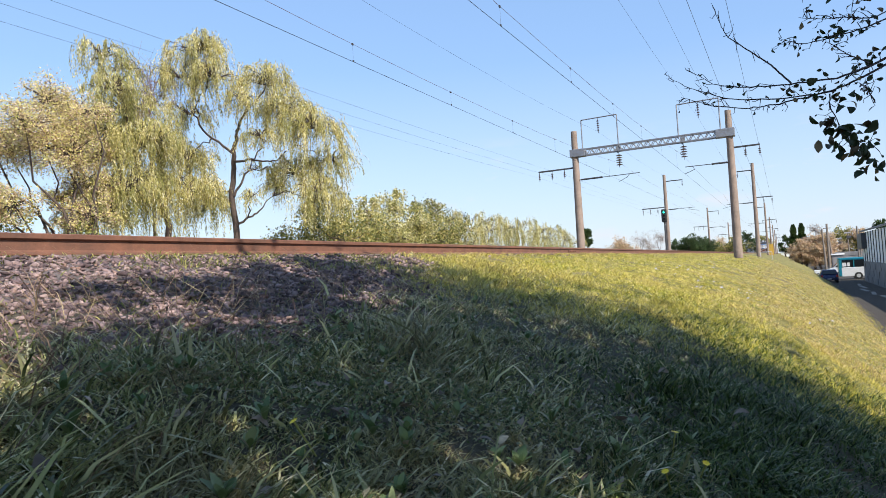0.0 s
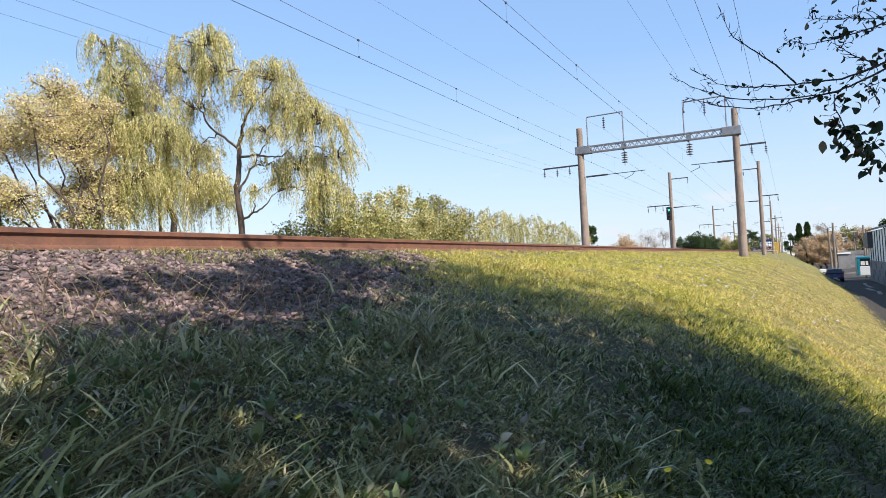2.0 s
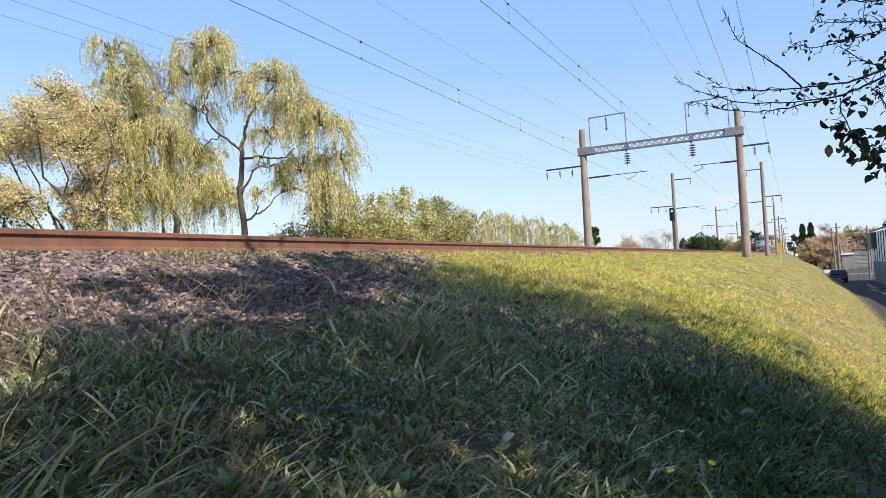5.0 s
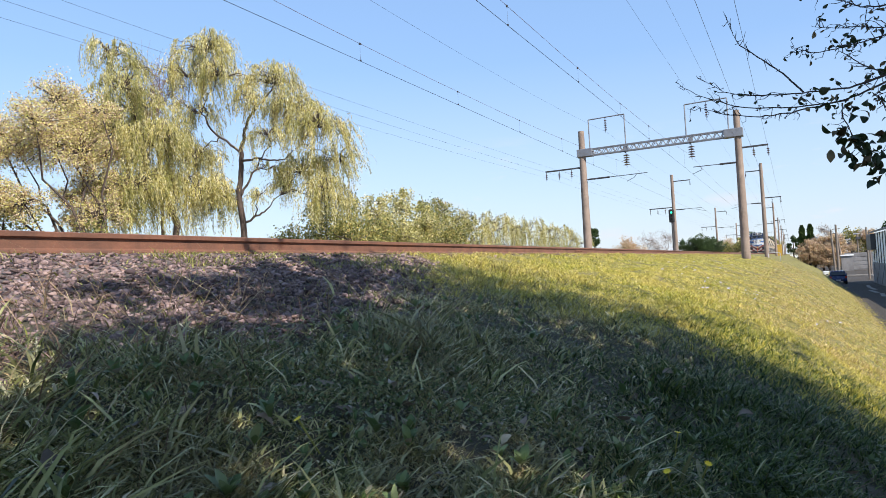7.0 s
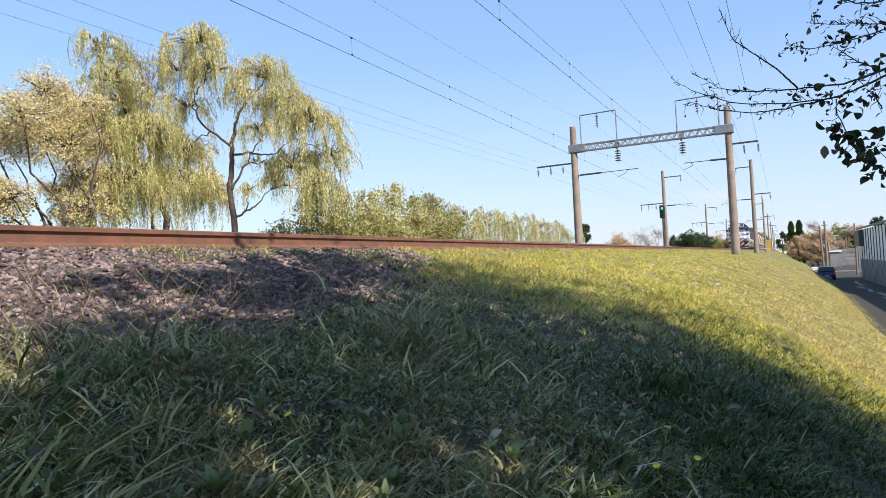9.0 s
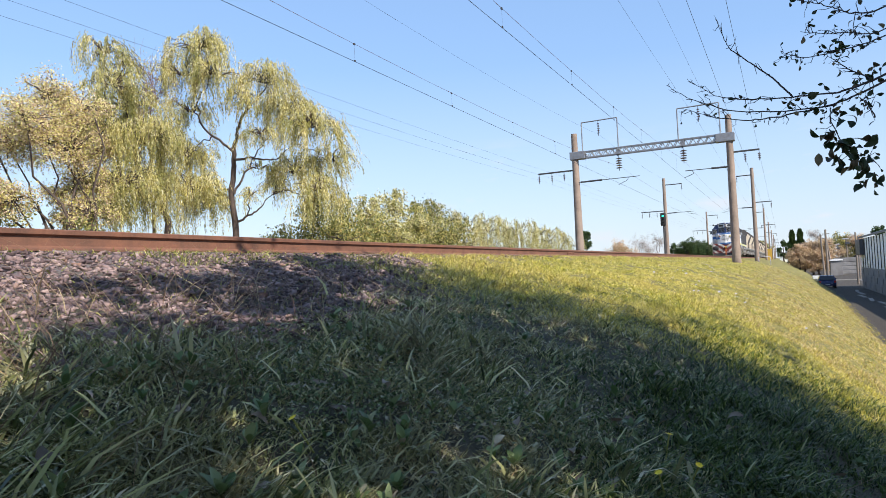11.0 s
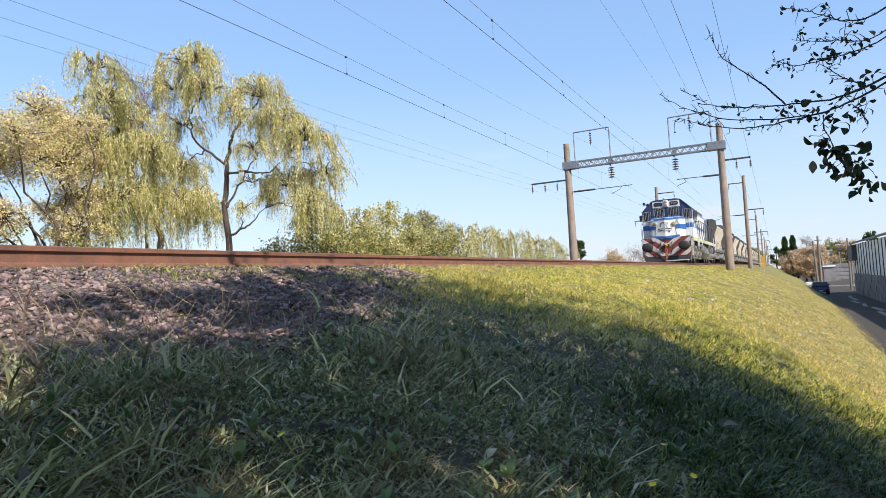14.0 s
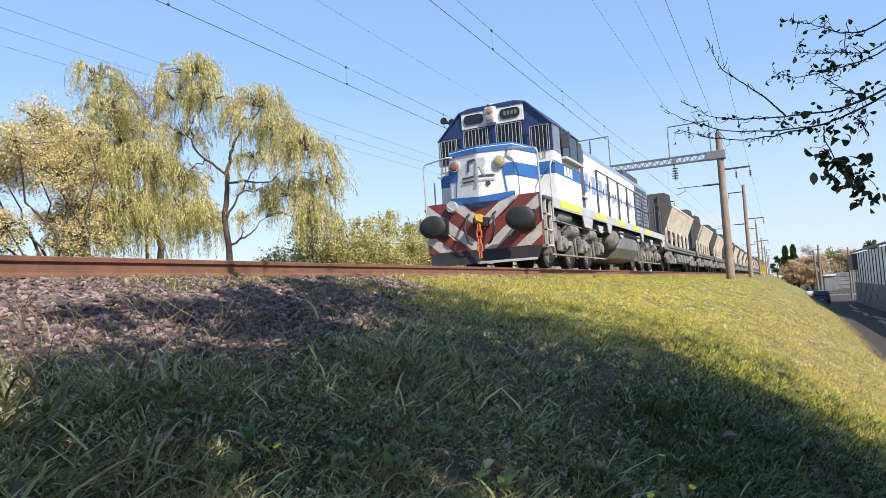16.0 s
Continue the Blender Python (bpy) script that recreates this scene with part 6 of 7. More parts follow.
def van():
    """Heads to -x; its nose is at x = 0."""
    t = thing("delivery_van", pose(0, STREET + 1, BASE), "white delivery van with a grey mark on its side", "van")
    P = [(0.0, 0.4), (0.05, 0.95), (0.75, 1.2), (1.55, 2.0), (1.9, 2.25), (5.3, 2.28), (5.4, 0.4)]
    part("body", prism(B(), P, "y", 0, 1.9, 0.05), M_BUSWHITE, t, "white van body")
    part("side_window", plate(B(), [(0.95, -0.005, 1.25), (1.95, -0.005, 1.25), (1.95, -0.005, 1.85), (1.5, -0.005, 1.85)], (0, -1, 0), 0.01), M_GLASS, t)
    part("windscreen", plate(B(), [(0.72, 0.15, 1.22), (0.72, 1.75, 1.22), (1.46, 1.65, 1.97), (1.46, 0.25, 1.97)], (-0.7, 0, 0.7), 0.012), M_GLASS, t)
    part("side_mark", plate(B(), [(2.6, -0.005, 1.2), (4.3, -0.005, 1.2), (4.1, -0.005, 1.65), (2.8, -0.005, 1.65)], (0, -1, 0), 0.008), M_GREYPAINT, t, "plain grey mark")
    for x in (1.0, 4.3):
        for yy in (0.02, 1.88):
            o = part("wheel", cyl(B(), (x, yy, 0.34), (x, yy + (0.22 if yy < 1 else -0.22), 0.34), 0.34, None, 18), M_TYRE, t)
            part("hub", cyl(B(), (x, yy - 0.015 if yy < 1 else yy + 0.015, 0.34), (x, yy, 0.34), 0.18, 0.19, 12), M_GREYPAINT, o)
    return t


BUS, VAN = minibus(), van()

# a signal beside the far mast, white houses and a yellow cabinet far down the line
t = thing("railway_signal", pose(-10.95, 72.5, float(ground_z(-10.95, 72.5))), "black colour-light signal on a grey post", "signal")
part("post", cyl(B(), (0, 0, -0.2), (0, 0, 4.9), 0.08, 0.07, 10), M_DARKSTEEL, t)
part("signal_head", box(B(), -0.28, 0.28, -0.15, 0.1, 3.75, 5.15, 0.12), M_BLACK, t, "black signal head")
M_SIGGREEN = mat("lit_green_signal_glass", (0.02, 0.35, 0.2), 0.3)
glow = M_SIGGREEN.node_tree.nodes["Principled BSDF"]
glow.inputs["Emission Color"].default_value = (0.02, 0.8, 0.5, 1)
glow.inputs["Emission Strength"].default_value = 2.0
for z in (4.1, 4.45, 4.8):
    part("signal_lens", cyl(B(), (0, -0.2, z), (0, -0.15, z), 0.1, 0.1, 12), M_SIGGREEN if z == 4.8 else M_GLASS, t)
for az, r, w, h in ((-9.6, 250, 9, 4.5), (-2.0, 300, 12, 6.5), (-3.3, 320, 14, 6), (-11.0, 280, 12, 4.6), (0.35, 330, 6, 5.5)):
    X, Y = polar(az, r)
    t = thing("distant_house", pose(X, Y, BASE), "pale low house in the distance", "house", "distant houses")
    part("walls", box(B(), -w / 2, w / 2, -4, 4, -0.2, h - 1.2, 0.02), M_SHEET, t)
    part("roof", hull(B(), [(-w / 2 - 0.4, -4.4, h - 1.2), (w / 2 + 0.4, -4.4, h - 1.2), (-w / 2 - 0.4, 4.4, h - 1.2), (w / 2 + 0.4, 4.4, h - 1.2), (-w / 2, 0, h), (w / 2, 0, h)]), M_ROOFSHEET, t, "dark roof")
    for k in (-0.28, 0.1, 0.3):
        part("window", box(B(), w * k - 0.5, w * k + 0.5, -4.04, -3.99, 1.1, 2.2), M_GLASS, t)
t = thing("relay_cabinet", pose(-2.2, 150, float(ground_z(-2.2, 150))), "yellow trackside cabinet beside the masts", "cabinet")
part("cabinet_body", box(B(), -0.4, 0.4, -0.3, 0.3, 0, 2.3, 0.03), M_HOOKYELLOW, t)
t = thing("pipe_guard", pose(-1.6, 76, float(ground_z(-1.6, 76))), "bent white pipe guard near the mast", "guard rail")
part("pipe", pipe(B(), [(-0.6, 0, -0.2), (-0.6, 0, 0.55), (-0.5, 0, 0.62), (0.4, 0, 0.62), (0.5, 0, 0.55), (0.5, 0, -0.5)], 0.035, 8), M_GREYPAINT, t)

# ---- ballast stones, grass, weeds ----
def ballast_edge(y):
    """Grass begins on this side of the gravel shoulder."""
    return np.interp(y, [-30, 3.2, 4.6, 6.0, 7.5, 40], [-2.2, -2.12, -2.5, -3.3, -4.3, -4.4])


def stones():
    rng = np.random.default_rng(21)
    cube = np.array([(x, y, z) for x in (-1, 1) for y in (-1, 1) for z in (-1, 1)]) * 0.72
    tri = np.array([(0, 1, 3), (0, 3, 2), (4, 6, 7), (4, 7, 5), (0, 4, 5), (0, 5, 1), (2, 3, 7), (2, 7, 6), (0, 2, 6), (0, 6, 4), (1, 5, 7), (1, 7, 3)])
    n = 72000
    y = rng.uniform(-2, 22, n)
    x = rng.uniform(-4.25, -1.9, n)
    keep = (x < ballast_edge(y) + rng.normal(0, 0.18, n)) & ((y < 8) | (rng.random(n) < 0.35))
    x, y = x[keep], y[keep]
    n = len(x)
    s = rng.uniform(0.007, 0.019, n) * rng.choice((0.7, 1.0, 1.3), n)
    v = (cube[None] + rng.normal(0, 0.42, (n, 8, 3))) * s[:, None, None] * rng.uniform(0.5, 1.35, (n, 1, 3)) * np.array((1, 1, 0.6))
    a = rng.uniform(0, 6.283, n)
    c, d = np.cos(a), np.sin(a)
    tilt = rng.normal(0, 0.45, n)
    z2 = v[..., 2] * np.cos(tilt)[:, None] + v[..., 0] * np.sin(tilt)[:, None]
    x2 = v[..., 0] * np.cos(tilt)[:, None] - v[..., 2] * np.sin(tilt)[:, None]
    P = np.stack([x2 * c[:, None] - v[..., 1] * d[:, None] + x[:, None], x2 * d[:, None] + v[..., 1] * c[:, None] + y[:, None], z2 + (ground_z(x, y) + s * rng.uniform(-0.1, 0.55, n))[:, None]], -1)
    F = tri[None] + (np.arange(n) * 8)[:, None, None]
    ob = new("ballast_gravel", mesh_from("ballast_gravel", P.reshape(-1, 3), F.reshape(-1, 3), M_STONE))
    tagged(ob, "loose purplish-grey ballast stones on the track shoulder", "gravel", kind="stuff")


stones()


def blades(rng, x, y, h, w, bend, droop, fine=True):
    """Curved grass blades rooted at x, y: arrays of verts and triangles."""
    n = len(x)
    a = rng.uniform(0, 6.283, n)
    f = rng.uniform(0, 6.283, n)
    lean = np.stack([np.cos(a), np.sin(a)], 1) * (bend * h)[:, None]
    side = np.stack([np.cos(f), np.sin(f)], 1) * (w / 2)[:, None]
    root = np.stack([x, y], 1)
    z = ground_z(x, y) - 0.01
    steps = ((0.0, 0.8), (0.4, 1.0), (0.75, 0.7)) if fine else ((0.0, 0.9), (0.55, 0.9))
    k = 2 * len(steps)
    v = np.empty((n, k + 1, 3))
    for i, (u, taper) in enumerate(steps):
        c = root + lean * u ** 1.5
        zz = z + h * (u - droop * u ** 2.6)
        v[:, 2 * i, :2], v[:, 2 * i + 1, :2] = c - side * taper, c + side * taper
        v[:, 2 * i, 2] = v[:, 2 * i + 1, 2] = zz
    v[:, k, :2] = root + lean
    v[:, k, 2] = z + h * (1 - droop)
    t = [(2 * i + q, 2 * i + r, 2 * i + s) for i in range(len(steps) - 1) for q, r, s in ((0, 1, 3), (0, 3, 2))] + [(k - 2, k - 1, k)]
    return v.reshape(-1, 3), (np.array(t)[None] + (np.arange(n) * (k + 1))[:, None, None]).reshape(-1, 3)


def scatter(rng, n, r0, r1, a0=-80, a1=32):
    r = np.exp(rng.uniform(math.log(r0), math.log(r1), n))
    a = np.radians(rng.uniform(a0, a1, n))
    return r * np.sin(a), r * np.cos(a), r


def grass(name, seed, n, r0, r1, tall, material, label, mask, broad=0.003, span=(-80, 32)):
    rng = np.random.default_rng(seed)
    x, y, r = scatter(rng, n, r0, r1, *span)
    clump = 0.6 * np.sin(x * 3.1 + 1.3 * np.sin(y * 2.3)) * np.sin(y * 2.7 + 1.1 * np.sin(x * 1.9)) + 0.6 * np.sin(x * 9.7 + 1.9 * np.sin(y * 5.3)) * np.sin(y * 8.3 + 1.7 * np.sin(x * 6.1))
    keep = mask(rng, x, y, r) & (rng.random(n) < 0.70 + 0.36 * clump)
    x, y, r, clump = x[keep], y[keep], r[keep], clump[keep]
    m = len(x)
    h = tall * rng.uniform(0.45, 1.25, m) * np.clip(1 + 0.6 * clump, 0.35, 1.8) * np.clip(1.25 - 0.04 * r, 0.75, 1.2)
    w = (broad + 0.0006 * r) * rng.uniform(0.6, 1.5, m)
    v, f = blades(rng, x, y, h, w, rng.uniform(0.25, 1.45, m), rng.uniform(0.1, 0.9, m), r1 < 20)
    return tagged(new(name, mesh_from(name, v, f, material)), label, "grass", kind="stuff")


def on_bank(rng, x, y, r):
    edge = ballast_edge(y)
    return (x > edge + rng.normal(0, 0.22, len(x))) & (x < foot(y) + 0.25 + rng.normal(0, 0.12, len(x)))


def on_brow(rng, x, y, r):
    return (x > -0.6 - 0.02 * y + rng.normal(0, 0.6, len(x))) & (y > 9) & (x < foot(y))


def deep_shade(rng, x, y):
    """Greener towards the foot of the bank, and darkened there in place of shade."""
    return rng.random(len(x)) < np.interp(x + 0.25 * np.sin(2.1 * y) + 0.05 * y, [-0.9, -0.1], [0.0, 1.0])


def on_mixed(rng, x, y, r):
    return on_bank(rng, x, y, r) & ~deep_shade(rng, x, y)


def on_deep_shade(rng, x, y, r):
    return on_bank(rng, x, y, r) & deep_shade(rng, x, y)


def on_dry(rng, x, y, r):
    return on_mixed(rng, x, y, r) & (rng.random(len(x)) < np.interp(x, [-1.2, -0.4], [1.0, 0.4]))


def on_sunny(rng, x, y, r):
    return on_bank(rng, x, y, r) & ~(on_brow(rng, x, y, r) & (rng.random(len(x)) < 0.62))


def by_rail(rng, x, y, r):
    verge = (x > -4.38) & (x < np.interp(y, [1.6, 3.6, 4.8, 6.5, 8.0], [-3.95, -3.75, -3.55, -3.1, -3.1])) & (y > 1.6) & (rng.random(len(x)) < np.interp(y, [1.6, 3.0, 4.5], [0.06, 0.2, 0.95]))
    return verge | ((x > -4.3) & (x < ballast_edge(y)) & (rng.random(len(x)) < 0.06))


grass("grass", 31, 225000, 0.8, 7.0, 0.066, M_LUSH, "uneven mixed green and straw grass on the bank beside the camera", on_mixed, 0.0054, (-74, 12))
grass("damp_grass", 41, 150000, 1.6, 7.5, 0.085, M_DEEP, "deep green grass on the shaded bank, its colour darkened for the shade", on_deep_shade, 0.0046, (-45, 18))
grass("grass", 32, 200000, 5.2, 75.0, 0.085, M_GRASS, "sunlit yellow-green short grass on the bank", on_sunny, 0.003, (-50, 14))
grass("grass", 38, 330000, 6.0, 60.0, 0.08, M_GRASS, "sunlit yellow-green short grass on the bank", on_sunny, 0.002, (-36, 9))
grass("broad_grass", 37, 6500, 0.9, 4.5, 0.15, M_LUSH, "broad arching grass blades among the short grass", on_mixed, 0.009)
grass("dry_grass", 36, 60000, 0.8, 9.0, 0.05, M_STRAW, "pale dry straw mixed into the green grass", on_dry, 0.0034, (-74, 12))
grass("rail_weeds", 33, 190000, 2.5, 30.0, 0.06, M_WEED, "low green weeds along the foot of the rail", by_rail, 0.004, (-72, 0))

grass("dry_grass", 40, 120000, 9.0, 60.0, 0.08, M_BROW, "sunburnt dry grass along the brow of the bank", on_brow, 0.003, (-14, 9))


def clover():
    """A low mat of small leaves between the blades."""
    rng = np.random.default_rng(39)
    x, y, r = scatter(rng, 120000, 0.9, 9.0, -66, 10)
    patchy = np.sin(x * 2.3 + 2 * np.sin(y * 1.7)) + np.sin(y * 3.1 + 1.5 * np.sin(x * 2.9)) + rng.normal(0, 0.5, len(x))
    keep = on_mixed(rng, x, y, r) & (patchy > -0.1)
    x, y = x[keep], y[keep]
    n = len(x)
    L = rng.uniform(0.008, 0.022, n)
    z = ground_z(x, y) + rng.uniform(0.005, 0.05, n)
    way = np.stack([rng.normal(size=n), rng.normal(size=n), rng.uniform(-0.2, 0.9, n)], 1)
    v, f = sprays(rng, np.stack([x, y, z], 1), way, L, L * rng.uniform(0.4, 0.8, n))
    tagged(new("clover_mat", mesh_from("clover_mat", v, f, M_MAT)), "low mat of small dull green and brown leaves", "weeds", kind="stuff")


M_MAT = leafy("dull_mat_leaves", [(0.0, (0.05, 0.065, 0.03)), (0.4, (0.12, 0.16, 0.06)), (0.75, (0.21, 0.25, 0.11)), (0.9, (0.30, 0.27, 0.19)), (1.0, (0.42, 0.37, 0.30))], 0.2, 0.42)
clover()


def in_front(rng, x, y, r):
    return (x > -3.3) & (x < 1.6) & (rng.random(len(x)) < np.interp(x, [-2.3, -1.7, -1.2], [0.85, 0.12, 0.035]))


def dry_stalks():
    rng = np.random.default_rng(35)
    x, y, r = scatter(rng, 7200, 0.9, 8.0, -66, 10)
    keep = in_front(rng, x, y, r)
    x, y = x[keep], y[keep]
    m = len(x)
    v, f = blades(rng, x, y, rng.uniform(0.12, 0.46, m) * np.where(x < -1.2, 1.0, 0.6), rng.uniform(0.002, 0.0045, m), rng.uniform(0.5, 1.9, m), rng.uniform(0.1, 0.7, m))
    tagged(new("dry_stalks", mesh_from("dry_stalks", v, f, M_STALK)), "long dry brown stalks arching over the gravel", "dry grass", kind="stuff")


dry_stalks()


def leaf_mesh(name, seed, wide, curl, material):
    """A broad leaf one unit long with a fold along its middle and an uneven edge."""
    rng = np.random.default_rng(seed)
    vs, fs = [], []
    for u, k in ((0.02, 0.12), (0.2, 0.62), (0.42, 0.95), (0.65, 0.92), (0.85, 0.55), (1.0, 0.03)):
        c = np.array((u, 0, 0.55 * curl * (u - 0.9 * u * u)))
        j = k * wide * 0.5
        vs += [c + (0, -j * rng.uniform(0.85, 1.1), 0.22 * j), c, c + (0, j * rng.uniform(0.85, 1.1), 0.22 * j)]
    for j in range(5):
        q = 3 * j
        fs += [(q, q + 1, q + 4, q + 3), (q + 1, q + 2, q + 5, q + 4)]
    return mesh_from(name, vs, fs, material)


WEED_LEAVES = [leaf_mesh("leaf", 50 + i, w, c, M_WEEDLEAF) for i, (w, c) in enumerate(((0.34, 0.8), (0.45, 0.5), (0.27, 1.1), (0.5, 0.9)))]
rw = random.Random(8)
spots = [(-0.85, 2.45), (-0.62, 2.9), (-1.45, 1.55), (-1.2, 1.75), (-0.35, 2.6), (-1.38, 1.4)]
for i in range(230):
    r, a = math.exp(rw.uniform(math.log(1.25), math.log(5.0))), radians(rw.uniform(-60, 6))
    spots.append((r * math.sin(a), r * math.cos(a)))
for i, (x, y) in enumerate(spots):
    if x < float(ballast_edge(y)):
        continue
    t = thing("broadleaf_weed", pose(x, y, float(ground_z(x, y)) + 0.03, rw.uniform(-12, 12), rw.uniform(-12, 12), rw.uniform(0, 360)), "broad-leaved green weed among the grass", "weed", "weeds in the grass")
    n = rw.randint(5, 8)
    size = rw.uniform(0.03, 0.07) if i > 5 else rw.uniform(0.06, 0.10)
    for k in range(n):
        o = new("leaf", WEED_LEAVES[i % 4])
        o.parent = t
        o.matrix_basis = pose(0, 0, 0.01, 0, -rw.uniform(20, 68), 360 * k / n + rw.uniform(-18, 18)) @ Matrix.Scale(size * rw.uniform(0.6, 1.2), 4)

M_FALLEN = leafy("fallen_brown_leaves", [(0.0, (0.10, 0.07, 0.05)), (0.5, (0.22, 0.16, 0.11)), (0.85, (0.32, 0.27, 0.22)), (1.0, (0.42, 0.34, 0.12))], 0.1, 0.55, None, True)
FALLEN = [leaf_mesh("fallen_leaf", 70 + i, w, c, M_FALLEN) for i, (w, c) in enumerate(((0.6, 1.6), (0.7, -1.2), (0.5, 2.2)))]
for i in range(120):
    r, a = math.exp(rw.uniform(math.log(1.25), math.log(4.2))), radians(rw.uniform(-62, 8))
    x, y = r * math.sin(a), r * math.cos(a)
    if x < float(ballast_edge(y)):
        continue
    o = new("fallen_leaf", FALLEN[i % 3])
    o.matrix_basis = pose(x, y, float(ground_z(x, y)) + rw.uniform(0.02, 0.05), rw.uniform(-40, 40), rw.uniform(-30, 30), rw.uniform(0, 360)) @ Matrix.Scale(rw.uniform(0.04, 0.085) * (1.35 if i % 7 == 0 else 1.0), 4)
    tagged(o, "curled grey-brown fallen leaf lying in the grass", "leaf", "fallen leaves in the grass")

M_PETAL = mat("white_petals", (0.55, 0.51, 0.62), 0.6)
M_PETALY = mat("yellow_petals", (0.80, 0.56, 0.02), 0.6)


def flower(x, y, material, size, h, label, group):
    t = thing("wildflower", pose(x, y, float(ground_z(x, y)), rw.uniform(0, 45), rw.uniform(-15, 15), rw.uniform(-40, 40)), label, "flower", group)
    part("stem", cyl(B(), (0, 0, 0), (0, 0, h), 0.003 + 0.02 * size, None, 5), M_WEED, t)
    bm = B()
    for k in range(9):
        a = k * 0.698
        d = Vector((math.cos(a), math.sin(a), 0.28))
        s = Vector((-math.sin(a), math.cos(a), 0)) * 0.22 * size
        z = Vector((0, 0, h))
        bm.faces.new([bm.verts.new(z), bm.verts.new(z + d * size * 0.6 + s), bm.verts.new(z + d * size), bm.verts.new(z + d * size * 0.6 - s)])
    part("petals", bm, material, t)
    return t


for x, y in ((-1.29, 1.58), (-0.46, 2.70), (-0.36, 2.58), (-0.40, 2.36)):
    flower(x, y, M_PETALY, 0.016, 0.13, "small yellow flower among the grass", "yellow flowers")
for cx, cy, n in ((-2.3, 17, 8), (-2.0, 14, 6), (-1.4, 13, 5), (-0.9, 12.5, 6), (-0.6, 13.5, 6), (0.1, 13, 4), (-1.9, 22, 7)):
    for k in range(n):
        x, y = cx + rw.gauss(0, 0.35), cy + rw.gauss(0, 1.1)
        flower(x, y, M_PETAL, rw.uniform(0.016, 0.028), rw.uniform(0.08, 0.13), "pale white wildflower in the sunny grass", "white flowers")


# ---- the tree beside the camera: its crown shades the bank, its twigs reach into view ----
GAPS = [(-1.63, 0.91, -0.40, 0.06), (-1.46, 1.02, -0.46, 0.06), (-1.86, 1.08, -0.31, 0.06), (-1.72, 1.20, -0.35, 0.06), (-1.31, 1.29, -0.53, 0.08), (-1.19, 1.45, -0.57, 0.05)]
shade_tree = broadleaf("shade_tree", 4.9, 0.2, 6.4, 90, [(-1.0, 1.3, 6.9, 1.45), (-0.2, 2.6, 6.3, 1.35), (1.1, 2.2, 6.6, 1.4), (-1.7, 0.5, 6.6, 1.0), (-1.0, -0.8, 7.4, 1.2), (0.5, 0.2, 7.3, 1.5), (-2.7, 2.6, 6.7, 0.95), (-1.5, 3.3, 6.5, 0.95), (2.2, 1.4, 6.4, 1.3), (0.2, 1.4, 5.4, 1.1), (1.9, 2.9, 6.3, 1.15), (-3.5, 2.4, 6.9, 0.8), (-3.9, 3.4, 6.9, 0.7), (-2.8, 3.4, 6.9, 0.8), (1.2, 0.5, 6.9, 1.3), (0.2, -1.4, 7.0, 1.2), (1.4, -1.0, 6.9, 1.2), (-1.4, -1.7, 6.9, 1.1), (-0.4, -2.3, 7.0, 1.1), (-2.0, -0.9, 6.9, 0.75), (-1.1, 0.2, 6.0, 0.9), (0.8, 1.2, 7.6, 1.2), (-4.0, 1.5, 6.9, 0.6), (-4.2, 2.5, 6.9, 0.6), (-3.1, 1.0, 6.9, 0.7), (-3.6, 2.0, 7.0, 0.6), (-3.9, 0.05, 6.9, 0.3), (-4.0, 0.75, 6.9, 0.5), (-3.0, 0.45, 6.9, 0.55), (-3.4, 0.9, 7.0, 0.5),
                        # low lobes out of view, added to block skylight over the right-hand grass
                        (-3.4, 3.0, 2.4, 0.75), (-3.1, 4.4, 2.3, 0.8), (-3.4, 1.8, 3.0, 0.8), (-2.4, 3.8, 3.4, 0.9), (-2.6, 2.6, 3.6, 0.9)],
                       M_DARKLEAF, 32000, 0.155, 0.17, "dark-leaved tree standing on the bank with thin half-bare branches", group="tree on the bank", fill=0.1, twig=M_TWIG, round_leaf=0.75, z0=-2.9, gaps=GAPS, stray=0.4,
                       # sparse unseen sprays, added to feather the shadow's edge
                       wisps=((-2.2, 5.4, 6.9, 0.8, 130), (-1.2, 4.8, 6.9, 0.7, 130), (-0.4, 5.6, 6.8, 0.8, 110), (0.6, 5.0, 6.7, 0.7, 130), (-3.3, 4.8, 6.9, 0.7, 110)))


